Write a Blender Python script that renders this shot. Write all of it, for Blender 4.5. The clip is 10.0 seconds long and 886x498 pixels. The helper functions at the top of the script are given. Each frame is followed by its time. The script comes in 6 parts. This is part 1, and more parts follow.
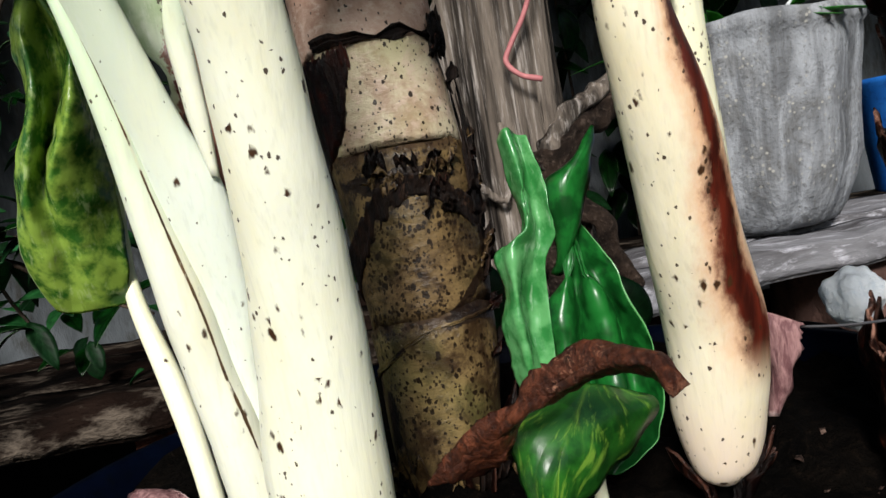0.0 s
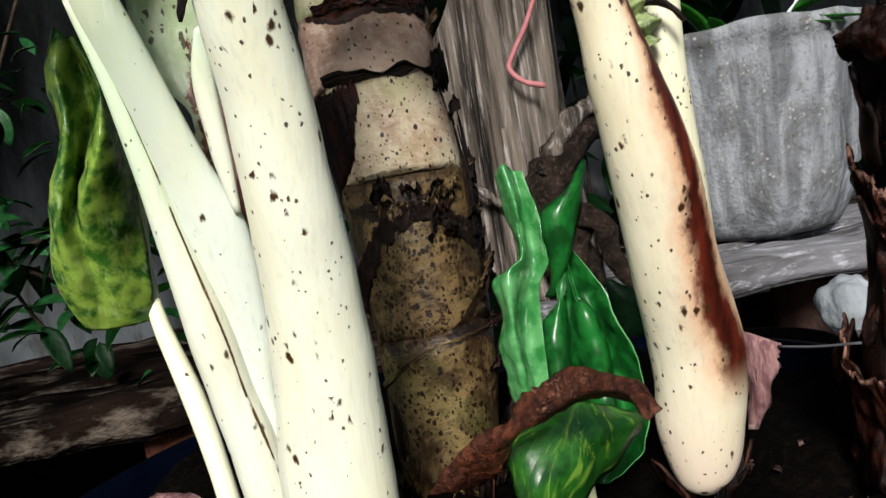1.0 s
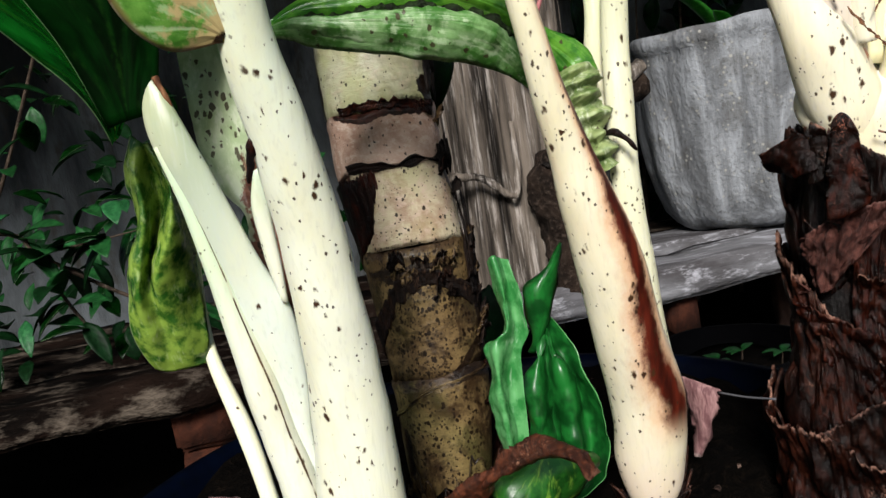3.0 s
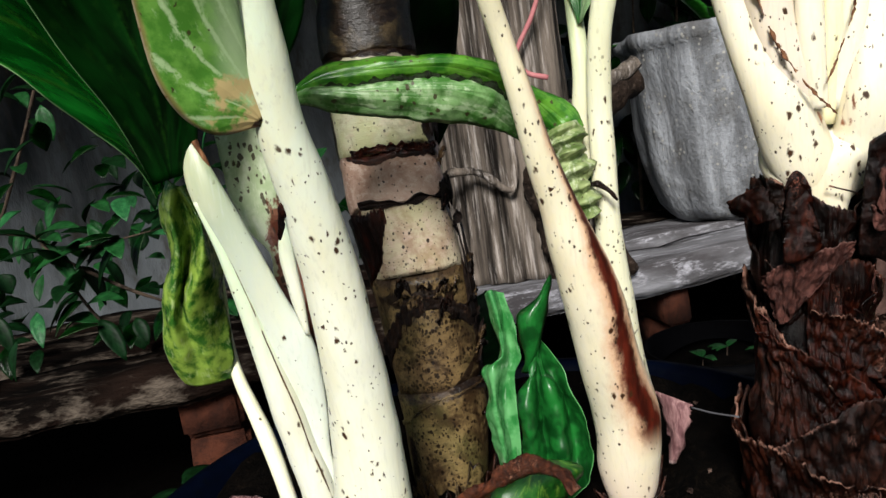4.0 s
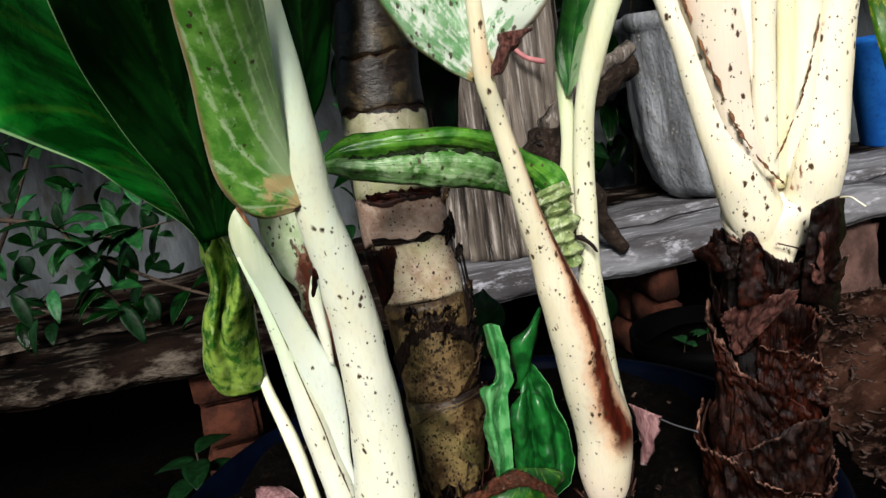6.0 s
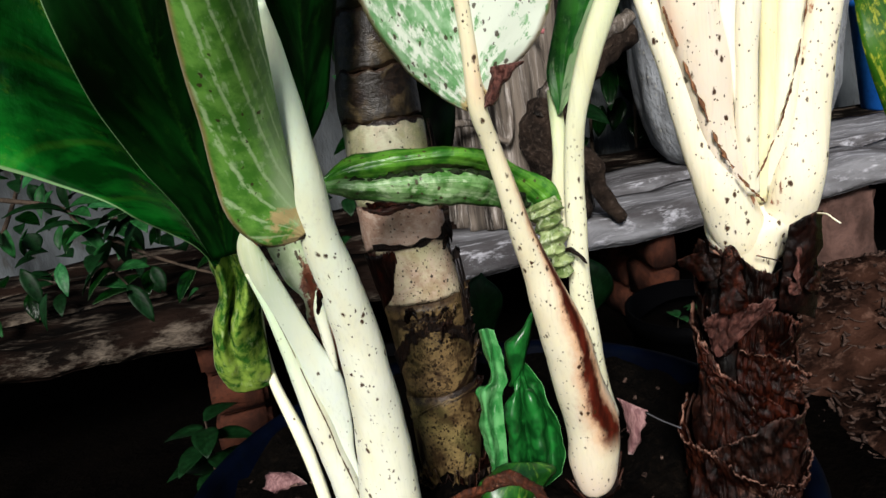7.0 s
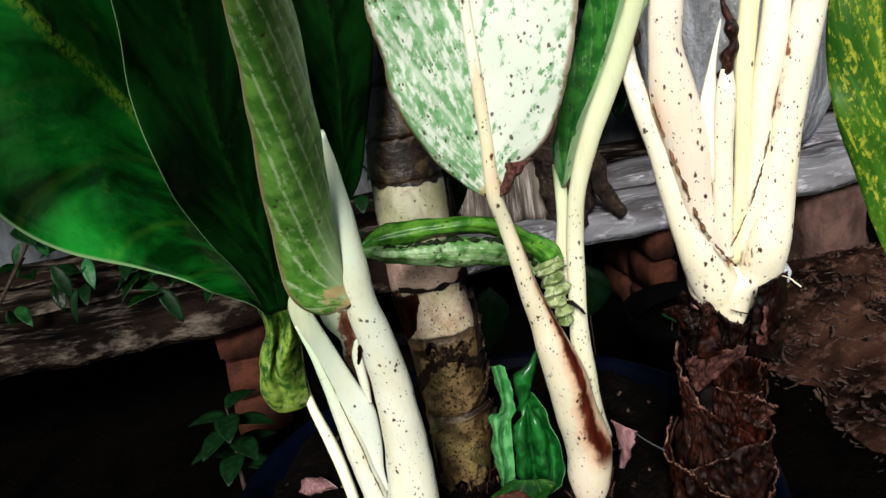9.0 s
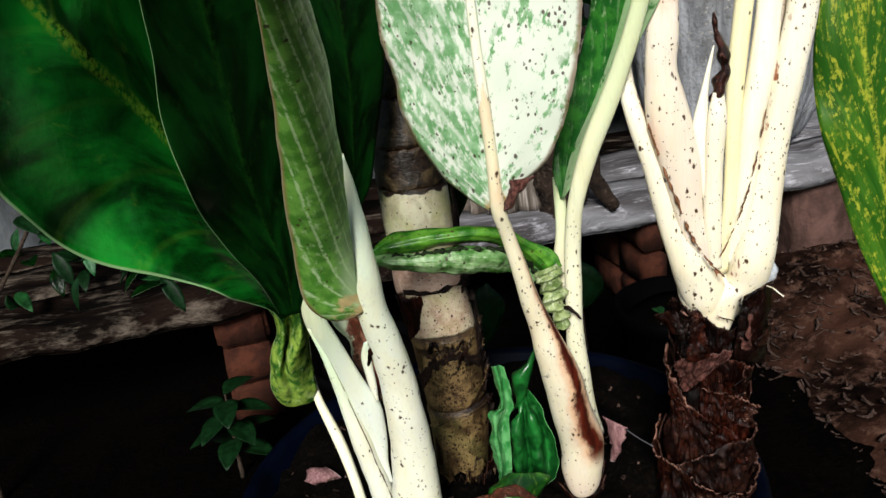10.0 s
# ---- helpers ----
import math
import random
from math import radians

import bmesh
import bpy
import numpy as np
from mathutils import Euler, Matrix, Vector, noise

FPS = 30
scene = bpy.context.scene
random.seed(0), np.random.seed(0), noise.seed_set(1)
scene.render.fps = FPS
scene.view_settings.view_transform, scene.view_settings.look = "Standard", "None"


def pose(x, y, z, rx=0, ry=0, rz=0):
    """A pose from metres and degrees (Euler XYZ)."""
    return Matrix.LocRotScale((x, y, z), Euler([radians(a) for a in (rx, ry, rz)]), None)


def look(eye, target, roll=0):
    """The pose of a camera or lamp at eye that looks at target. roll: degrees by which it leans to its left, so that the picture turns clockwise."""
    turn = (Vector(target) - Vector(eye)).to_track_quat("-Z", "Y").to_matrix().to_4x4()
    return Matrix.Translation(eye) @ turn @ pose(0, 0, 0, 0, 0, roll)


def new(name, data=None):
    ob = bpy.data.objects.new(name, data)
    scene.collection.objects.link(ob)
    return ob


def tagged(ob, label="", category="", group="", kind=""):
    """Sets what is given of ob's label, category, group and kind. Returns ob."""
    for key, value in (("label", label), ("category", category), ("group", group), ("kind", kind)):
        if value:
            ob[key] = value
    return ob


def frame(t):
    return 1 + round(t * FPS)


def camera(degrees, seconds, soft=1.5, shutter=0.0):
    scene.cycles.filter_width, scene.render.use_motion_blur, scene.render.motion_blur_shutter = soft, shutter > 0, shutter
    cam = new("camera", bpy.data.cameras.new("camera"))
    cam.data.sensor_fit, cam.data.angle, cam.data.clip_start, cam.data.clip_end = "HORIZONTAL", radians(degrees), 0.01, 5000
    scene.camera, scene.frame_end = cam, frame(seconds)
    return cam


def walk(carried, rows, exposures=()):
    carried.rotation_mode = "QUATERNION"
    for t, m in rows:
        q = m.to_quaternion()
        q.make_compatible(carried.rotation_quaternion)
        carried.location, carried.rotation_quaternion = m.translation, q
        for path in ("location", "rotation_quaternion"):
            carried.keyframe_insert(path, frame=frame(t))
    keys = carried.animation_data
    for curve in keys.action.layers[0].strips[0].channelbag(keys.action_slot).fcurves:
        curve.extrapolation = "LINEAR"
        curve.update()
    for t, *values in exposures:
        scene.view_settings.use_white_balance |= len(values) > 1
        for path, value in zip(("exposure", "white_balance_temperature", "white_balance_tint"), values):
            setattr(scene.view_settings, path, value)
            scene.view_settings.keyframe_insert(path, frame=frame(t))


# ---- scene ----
cam = camera(61.2, 10.0, 1.5)
PATH = [
    (0, (0.009, 0.003, 0.205), (-0.048, 1.993, 0.012), -0.7),
    (0.5, (0.008, -0.006, 0.211), (-0.055, 1.986, 0.037), -0.7),
    (1, (0.01, -0.012, 0.214), (-0.057, 1.978, 0.018), -0.5),
    (1.5, (0.01, -0.023, 0.224), (-0.066, 1.964, 0.012), -0.5),
    (2, (0.013, -0.034, 0.232), (-0.06, 1.949, -0.015), -0.3),
    (2.5, (0.013, -0.05, 0.246), (-0.071, 1.93, -0.027), -0.3),
    (2.7, (0.014, -0.053, 0.249), (-0.081, 1.925, -0.029), -0.4),
    (3.8, (0.014, -0.082, 0.276), (-0.076, 1.888, -0.054), -0.1),
    (4, (0.014, -0.087, 0.28), (-0.074, 1.882, -0.061), -0.1),
    (4.5, (0.013, -0.095, 0.289), (-0.06, 1.871, -0.072), 0.1),
    (5, (0.011, -0.105, 0.299), (-0.068, 1.85, -0.114), 0.1),
    (5.5, (0.012, -0.116, 0.313), (-0.061, 1.836, -0.12), 0.1),
    (5.7, (0.012, -0.12, 0.317), (-0.064, 1.831, -0.12), 0.3),
    (7, (0.014, -0.134, 0.351), (-0.064, 1.781, -0.218), 0.0),
    (7.5, (0.016, -0.144, 0.368), (-0.072, 1.76, -0.237), -0.0),
    (8, (0.015, -0.152, 0.379), (-0.072, 1.752, -0.225), 0.0),
    (8.5, (0.013, -0.16, 0.394), (-0.071, 1.738, -0.229), 0.1),
    (9, (0.007, -0.173, 0.407), (-0.076, 1.717, -0.242), 0.2),
    (9.5, (0.003, -0.181, 0.417), (-0.066, 1.702, -0.252), 0.7),
    (10, (0.0, -0.189, 0.426), (-0.057, 1.686, -0.265), 1.1),
]
LEAN = pose(0, 0, 0.30, 0, 9, 0)
walk(cam, [(t, LEAN @ look(eye, target, roll)) for t, eye, target, roll in PATH], [(0, 0.66), (4.5, 0.68), (7, 0.62), (10, 0.62)])
SKY, SUN = 0.05, 3.8
# ---- light ----
world = bpy.data.worlds.new("sky")
scene.world = world
world.use_nodes = True
wn, wl = world.node_tree.nodes, world.node_tree.links
sky = wn.new("ShaderNodeTexSky")
sky.sky_type, sky.sun_disc = "NISHITA", False
sky.sun_elevation, sky.sun_rotation = radians(33), radians(184.5)
wl.new(sky.outputs[0], wn["Background"].inputs[0])
wn["Background"].inputs[1].default_value = SKY
sun = new("sun", bpy.data.lights.new("sun", "SUN"))
sun.data.energy, sun.data.angle, sun.data.color = SUN, radians(16), (1.0, 0.97, 0.93)
sun.matrix_world = look((-0.18, -2.3, 1.5), (0, 0, 0))

# ---- materials ----


class Nodes:
    """Short hand for node graphs."""

    def __init__(self, name):
        self.m = bpy.data.materials.new(name)
        self.m.use_nodes = True
        self.t = self.m.node_tree
        self.b = self.t.nodes["Principled BSDF"]
        self.out = self.t.nodes["Material Output"]

    def n(self, kind, **k):
        node = self.t.nodes.new("ShaderNode" + kind)
        for key, v in k.items():
            node.inputs[key].default_value = v
        return node

    def to(self, a, b):
        self.t.links.new(a, b)
        return b

    def math(self, op, a, b=0.0, c=None, clamp=False):
        node = self.n("Math")
        node.operation, node.use_clamp = op, clamp
        for i, v in enumerate((a, b, c)):
            if v is None:
                continue
            if isinstance(v, (int, float)):
                node.inputs[i].default_value = v
            else:
                self.to(v, node.inputs[i])
        return node.outputs[0]

    def mix(self, f, a, b):
        node = self.n("Mix")
        node.data_type = "RGBA"
        for i, v in ((0, f), (6, a), (7, b)):
            if isinstance(v, (int, float)):
                node.inputs[i].default_value = v
            elif isinstance(v, tuple):
                node.inputs[i].default_value = (*v, 1)
            else:
                self.to(v, node.inputs[i])
        return node.outputs[2]

    def obj(self, scale=(1, 1, 1), shift=(0, 0, 0)):
        m = self.n("Mapping", Scale=scale, Location=shift)
        self.to(self.n("TexCoord").outputs["Object"], m.inputs[0])
        return m.outputs[0]

    def uv(self):
        s = self.n("SeparateXYZ")
        self.to(self.n("TexCoord").outputs["UV"], s.inputs[0])
        return s.outputs[0], s.outputs[1]

    def vec(self, x, y, z=0.0):
        c = self.n("CombineXYZ")
        for i, v in enumerate((x, y, z)):
            if isinstance(v, (int, float)):
                c.inputs[i].default_value = v
            else:
                self.to(v, c.inputs[i])
        return c.outputs[0]

    def noise(self, vec, scale, detail=4.0, rough=0.55, dist=0.0):
        node = self.n("TexNoise", Scale=scale, Detail=detail, Roughness=rough, Distortion=dist)
        self.to(vec, node.inputs["Vector"])
        return node.outputs[0]

    def vor(self, vec, scale, feature="F1", rnd=1.0):
        node = self.n("TexVoronoi", Scale=scale, Randomness=rnd)
        node.feature = feature
        self.to(vec, node.inputs["Vector"])
        return node

    def step(self, v, lo, hi):
        node = self.n("MapRange")
        node.interpolation_type = "SMOOTHSTEP"
        node.inputs[1].default_value, node.inputs[2].default_value = lo, hi
        self.to(v, node.inputs[0])
        return node.outputs[0]

    def spots(self, scale, size, share, squash=(1, 1, 0.7), soft=0.05):
        """Scattered specks: 1 on a speck. share: how many cells carry one; they gather in patches."""
        o = self.obj(tuple(scale * s for s in squash))
        warp = self.n("VectorMath")
        warp.operation = "MULTIPLY_ADD"
        nz = self.n("TexNoise", Scale=2.2, Detail=2.0)
        self.to(o, nz.inputs["Vector"])
        self.to(nz.outputs[1], warp.inputs[0])
        warp.inputs[1].default_value = (0.55, 0.55, 0.55)
        self.to(o, warp.inputs[2])
        v = self.vor(warp.outputs[0], 1.0)
        sep = self.n("SeparateColor")
        self.to(v.outputs["Color"], sep.inputs[0])
        patch = self.noise(o, 0.22, 2.0)
        keep = self.math("LESS_THAN", sep.outputs[0], self.math("MULTIPLY_ADD", self.step(patch, 0.44, 0.62), share * 1.0, share * 0.14))
        r = self.math("MULTIPLY_ADD", sep.outputs[1], size, size * 0.35)
        inside = self.math("SUBTRACT", 1.0, self.step(self.math("SUBTRACT", v.outputs["Distance"], r), -soft, soft))
        return self.math("MULTIPLY", inside, keep)

    def bump(self, h, dist, strength=1.0):
        node = self.n("Bump", Strength=strength, Distance=dist)
        self.to(h, node.inputs["Height"])
        self.to(node.outputs[0], self.b.inputs["Normal"])

    def done(self, col, rough=0.5, spec=0.5, glow=0.0):
        if isinstance(col, tuple):
            self.b.inputs["Base Color"].default_value = (*col, 1)
        else:
            self.to(col, self.b.inputs["Base Color"])
        if isinstance(rough, (int, float)):
            self.b.inputs["Roughness"].default_value = rough
        else:
            self.to(rough, self.b.inputs["Roughness"])
        self.b.inputs["Specular IOR Level"].default_value = spec
        if glow:
            tr = self.n("BsdfTranslucent")
            mx = self.n("MixShader", Fac=glow)
            if isinstance(col, tuple):
                tr.inputs[0].default_value = (*col, 1)
            else:
                self.to(col, tr.inputs[0])
            self.to(self.b.outputs[0], mx.inputs[1])
            self.to(tr.outputs[0], mx.inputs[2])
            self.to(mx.outputs[0], self.out.inputs[0])
        return self.m


def stalk_mat(name, base=(0.80, 0.77, 0.60), tip=(0.62, 0.72, 0.45), spot=0.35, size=0.16, scale=300, streak=None, blush=0.0, clean=1.0, foot=None):
    """Pale fleshy stalk with dark specks. streak: (u, half width, v from, v to, colour, broken)."""
    g = Nodes(name)
    u, v = g.uv()
    o = g.obj((1, 1, 0.25))
    big = g.noise(o, 60, 3.0)
    col = g.mix(g.step(v, 0.35, 1.0), base, tip)
    col = g.mix(g.math("MULTIPLY", g.step(big, 0.45, 0.75), 0.5), col, tuple(c * d for c, d in zip(base, (0.93, 0.86, 0.68))))
    fine = g.noise(g.obj((1, 1, 0.06)), 900, 2.0)
    col = g.mix(g.math("MULTIPLY", g.step(fine, 0.5, 0.75), 0.32), col, tuple(c * 0.72 for c in base))
    if blush:
        col = g.mix(g.math("MULTIPLY", g.step(g.noise(g.obj((1, 1, 0.4), (3, 1, 7)), 45, 4.0), 0.5, 0.72), blush), col, (0.62, 0.30, 0.17))
    if foot:
        col = g.mix(g.math("MULTIPLY", g.math("SUBTRACT", 1.0, g.step(g.math("ADD", v, g.math("MULTIPLY_ADD", big, 0.2, -0.1)), 0.10, 0.30)), 0.75), col, foot)
    if streak:
        u0, w, v0, v1, sc, broken = streak
        wob = g.noise(g.obj((1, 1, 0.6)), 160, 5.0, 0.7)
        dist = g.math("ABSOLUTE", g.math("SUBTRACT", g.math("SUBTRACT", u, 0.0 if broken else g.math("ADD", g.math("MULTIPLY", g.step(v, 0.34, 0.62), 0.13), g.math("MULTIPLY", g.math("SUBTRACT", 1.0, g.step(v, 0.22, 0.36)), 0.07))), u0))
        dist = g.math("ADD", dist, g.math("MULTIPLY_ADD", wob, w * 2.4, -w * 1.2))
        taper = g.math("MULTIPLY", g.step(v, v0, v0 + 0.07), g.math("SUBTRACT", 1.0, g.step(v, v1 - 0.22, v1)))
        band = g.math("MULTIPLY", g.math("SUBTRACT", 1.0, g.step(dist, w * 0.72, w * 1.05)), taper)
        dist = g.math("DIVIDE", dist, g.math("MULTIPLY_ADD", g.math("SUBTRACT", 1.0, g.step(v, v0 + 0.02, v0 + 0.22)), 0.55, 1.0)) if not broken else dist
        band = g.math("MULTIPLY", g.math("SUBTRACT", 1.0, g.step(dist, w * (0.72 if broken else 0.4), w * (1.05 if broken else 1.3))), taper)
        halo = g.math("MULTIPLY", g.math("SUBTRACT", 1.0, g.step(dist, w * 0.8, w * (1.9 if broken else 2.5))), g.math("MULTIPLY", taper, 0.45 if broken else 0.6))
        if broken:
            band = g.math("MULTIPLY", band, g.step(g.noise(g.obj((1, 1, 0.5), (1, 2, 3)), 240, 3.0), broken, broken + 0.1))
            halo = g.math("MULTIPLY", halo, 0.3)
        dark = g.mix(g.step(g.noise(g.obj((1, 1, 0.2)), 300, 4.0), 0.35, 0.7), tuple(c * 0.45 for c in sc), tuple(c * 1.5 for c in sc))
        col = g.mix(halo, col, (0.62, 0.42, 0.2) if broken else (0.52, 0.20, 0.07))
        col = g.mix(band, col, dark)
    if spot:
        sp = g.math("MULTIPLY", g.spots(scale, size, spot, (1, 1, 0.6), 0.09), g.math("SUBTRACT", 1.0, g.step(v, clean, clean + 0.12)))
        col = g.mix(sp, col, (0.04, 0.017, 0.006))
        col = g.mix(g.math("MULTIPLY", g.spots(scale * 2.3, size * 1.1, spot * 0.6), g.math("SUBTRACT", 0.95, g.math("MULTIPLY", g.step(v, clean, clean + 0.12), 0.9))), col, (0.03, 0.014, 0.006))
    g.bump(g.noise(g.obj((1, 1, 0.12)), 420, 3.0), 0.0004, 0.6)
    g.b.inputs["Subsurface Weight"].default_value = 0.12
    g.b.inputs["Subsurface Radius"].default_value = (0.006, 0.005, 0.002)
    g.b.inputs["Subsurface Scale"].default_value = 0.5
    return g.done(col, 0.38, 0.45)


def leaf_mat(name, dark, mid, pale, veins=9.0, slope=1.6, streaky=0.5, vein=0.5, mid_rib=0.0, spot=0.0, brown=0.0, rough=0.3, glow=0.2, half=0.0, relief=0.0006, rib=0.5, edge=None, wither=0.0, breaks=0.0, spec=0.5, speck=0.28, wash=0.0, cloud=False):
    """Variegated leaf: streaks run along the side veins. brown: withered strip at the foot. half: pale share of one half."""
    g = Nodes(name)
    u, v = g.uv()
    d = g.math("ABSOLUTE", g.math("MULTIPLY_ADD", u, 2.0, -1.0)) if rib == 0.5 else g.math("ABSOLUTE", g.math("SUBTRACT", u, rib))
    w = g.math("SUBTRACT", g.math("MULTIPLY", v, veins), g.math("MULTIPLY", g.math("POWER", d, 0.8), slope))
    side = g.math("GREATER_THAN", u, 0.5)
    flow = g.vec(w, g.math("MULTIPLY", d, 2.2), g.math("MULTIPLY", side, 7.0))
    n1 = g.noise(flow, 2.2, 6.0, 0.68, 0.4)
    n2 = g.noise(g.obj(), 130, 5.0, 0.6)
    if breaks:
        n1 = g.math("MULTIPLY_ADD", g.math("SUBTRACT", g.math("ADD", g.math("MULTIPLY", n1, 0.5), g.math("MULTIPLY", g.noise(g.obj((1, 1, 0.6), (6, 2, 9)), 260, 5.0, 0.65), 0.5)), 0.5), 1.35, 0.5)
    col = g.mix(g.step(n2, 0.4, 0.62), dark, mid)
    if cloud:
        drift = g.noise(g.vec(g.math("MULTIPLY", w, 0.8), g.math("MULTIPLY", d, 1.1), g.math("MULTIPLY", side, 3.0)), 1.5, 5.0, 0.55, 0.5)
        col = g.mix(g.math("MULTIPLY", g.step(drift, 0.36, 0.66), g.math("MULTIPLY_ADD", n2, 0.5, 0.7)), dark, mid)
    lo = 0.62 - 0.25 * streaky
    pal = g.step(n1, lo, lo + 0.12)
    if half:
        pal = g.math("MAXIMUM", pal, g.math("MULTIPLY", side, g.step(n1, 0.56 - half * 0.3, 0.62 - half * 0.3)))
    col = g.mix(g.math("MULTIPLY", pal, min(1.0, streaky * 1.7)), col, pale)
    saw = g.math("ABSOLUTE", g.math("SUBTRACT", g.math("FRACT", g.math("ADD", w, g.math("MULTIPLY", n1, 0.4 if breaks else 0.16))), 0.5))
    line_ = g.math("SUBTRACT", 1.0, g.step(saw, 0.02, 0.075))
    if breaks:
        line_ = g.math("MULTIPLY", g.math("SUBTRACT", 1.0, g.step(saw, 0.03, 0.13)), g.step(g.noise(g.obj((1, 1, 0.5), (3, 5, 1)), 300, 4.0, 0.7), 0.5 - breaks, 0.62 - breaks))
    col = g.mix(g.math("MULTIPLY", line_, vein), col, pale)
    if wash:
        col = g.mix(g.math("MULTIPLY", g.math("MULTIPLY", g.math("SUBTRACT", 1.0, g.step(g.math("ADD", d, g.math("MULTIPLY_ADD", n2, 0.3, -0.15)), 0.1, wash)), g.math("SUBTRACT", 1.0, g.step(v, 0.2, 0.55))), 0.8), col, pale)
    if edge:
        col = g.mix(g.math("SUBTRACT", 1.0, g.step(u, edge[3] * 0.4, edge[3])), col, edge[:3])
    if wither:
        dry = g.math("ADD", g.math("SUBTRACT", 1.05, g.math("MULTIPLY_ADD", u, 0.35, g.math("MULTIPLY", v, 0.75))), g.math("MULTIPLY_ADD", g.noise(g.obj((1, 1, 0.6), (2, 2, 5)), 90, 5.0, 0.7), 0.9, -0.45))
        red = g.mix(g.step(n2, 0.4, 0.65), (0.10, 0.025, 0.012), (0.34, 0.16, 0.10))
        col = g.mix(g.math("SUBTRACT", 1.0, g.step(dry, wither, wither + 0.06)), col, red)
    if mid_rib:
        col = g.mix(g.math("MULTIPLY", g.math("MULTIPLY", g.math("SUBTRACT", 1.0, g.step(d, 0.02, 0.07)), g.step(g.noise(g.obj((1, 1, 1), (8, 1, 1)), 420, 3.0, 0.7), 0.38, 0.6)), mid_rib), col, pale)
    if spot:
        col = g.mix(g.math("MULTIPLY", g.spots(420 if speck < 0.4 else 640, speck, spot), 0.9), col, (0.05, 0.03, 0.015))
    if brown:
        foot = g.math("ADD", v, g.math("MULTIPLY_ADD", g.noise(g.obj(), 110, 5.0, 0.65), 0.44, -0.22))
        col = g.mix(g.math("SUBTRACT", 1.0, g.step(foot, brown, brown + 0.05)), col, (0.56, 0.44, 0.20))
        col = g.mix(g.math("SUBTRACT", 1.0, g.step(foot, brown * 0.15, brown * 0.35)), col, (0.05, 0.022, 0.01))
        rim = g.math("MULTIPLY", g.step(g.math("ADD", d, g.math("MULTIPLY_ADD", n2, 0.10, -0.05)), 0.93, 0.985), 0.7)
        col = g.mix(rim, col, (0.30, 0.17, 0.08))
    h = g.math("ADD", g.math("MULTIPLY", saw, 0.9), g.math("MULTIPLY", n2, 0.5))
    g.bump(h, relief, 0.8)
    return g.done(col, rough, spec, glow)


def husk_mat(name, a, b, c, fibre=0.12, rough=0.6, rim=0.4, deep=0.0, relief=0.0011):
    """Dry brown skin with fibres along z, flakes, pale worn edges; deep: share of blackened patches."""
    g = Nodes(name)
    f = g.noise(g.obj((1, 1, fibre)), 520, 5.0, 0.7, 0.3)
    ff = g.noise(g.obj((1, 1, fibre * 1.6), (9, 4, 2)), 1500, 4.0, 0.7, 0.4)
    p = g.noise(g.obj((1, 1, 0.6), (4, 2, 1)), 75, 6.0, 0.65)
    col = g.mix(g.step(f, 0.38, 0.66), a, b)
    if deep:
        big = g.noise(g.obj((1, 1, 0.8), (1, 7, 3)), 42, 4.0, 0.6, 0.5)
        col = g.mix(g.math("MULTIPLY", g.step(big, 0.44, 0.58), deep), col, tuple(x * 0.4 for x in a))
        col = g.mix(g.math("MULTIPLY", g.step(p, 0.54, 0.70), g.step(ff, 0.53, 0.61)), col, c)
    else:
        col = g.mix(g.math("MULTIPLY", g.step(p, 0.60, 0.72), g.step(f, 0.50, 0.64)), col, c)
    u, v = g.uv()
    edge = g.step(g.math("ADD", v, g.math("MULTIPLY_ADD", f, 0.1, -0.05)), 0.95, 1.02 if rim < 0.8 else 0.99)
    if deep:
        edge = g.math("MULTIPLY", edge, g.step(g.noise(g.obj((1, 1, 1), (5, 5, 5)), 120, 4.0, 0.7), 0.42, 0.56))
    col = g.mix(g.math("MULTIPLY", edge, rim), col, c)
    g.bump(g.math("ADD", g.math("ADD", f, p), g.math("MULTIPLY", ff, 0.5 if deep else 0.0)), relief, 0.9)
    return g.done(col, rough, 0.17 if deep else 0.12)


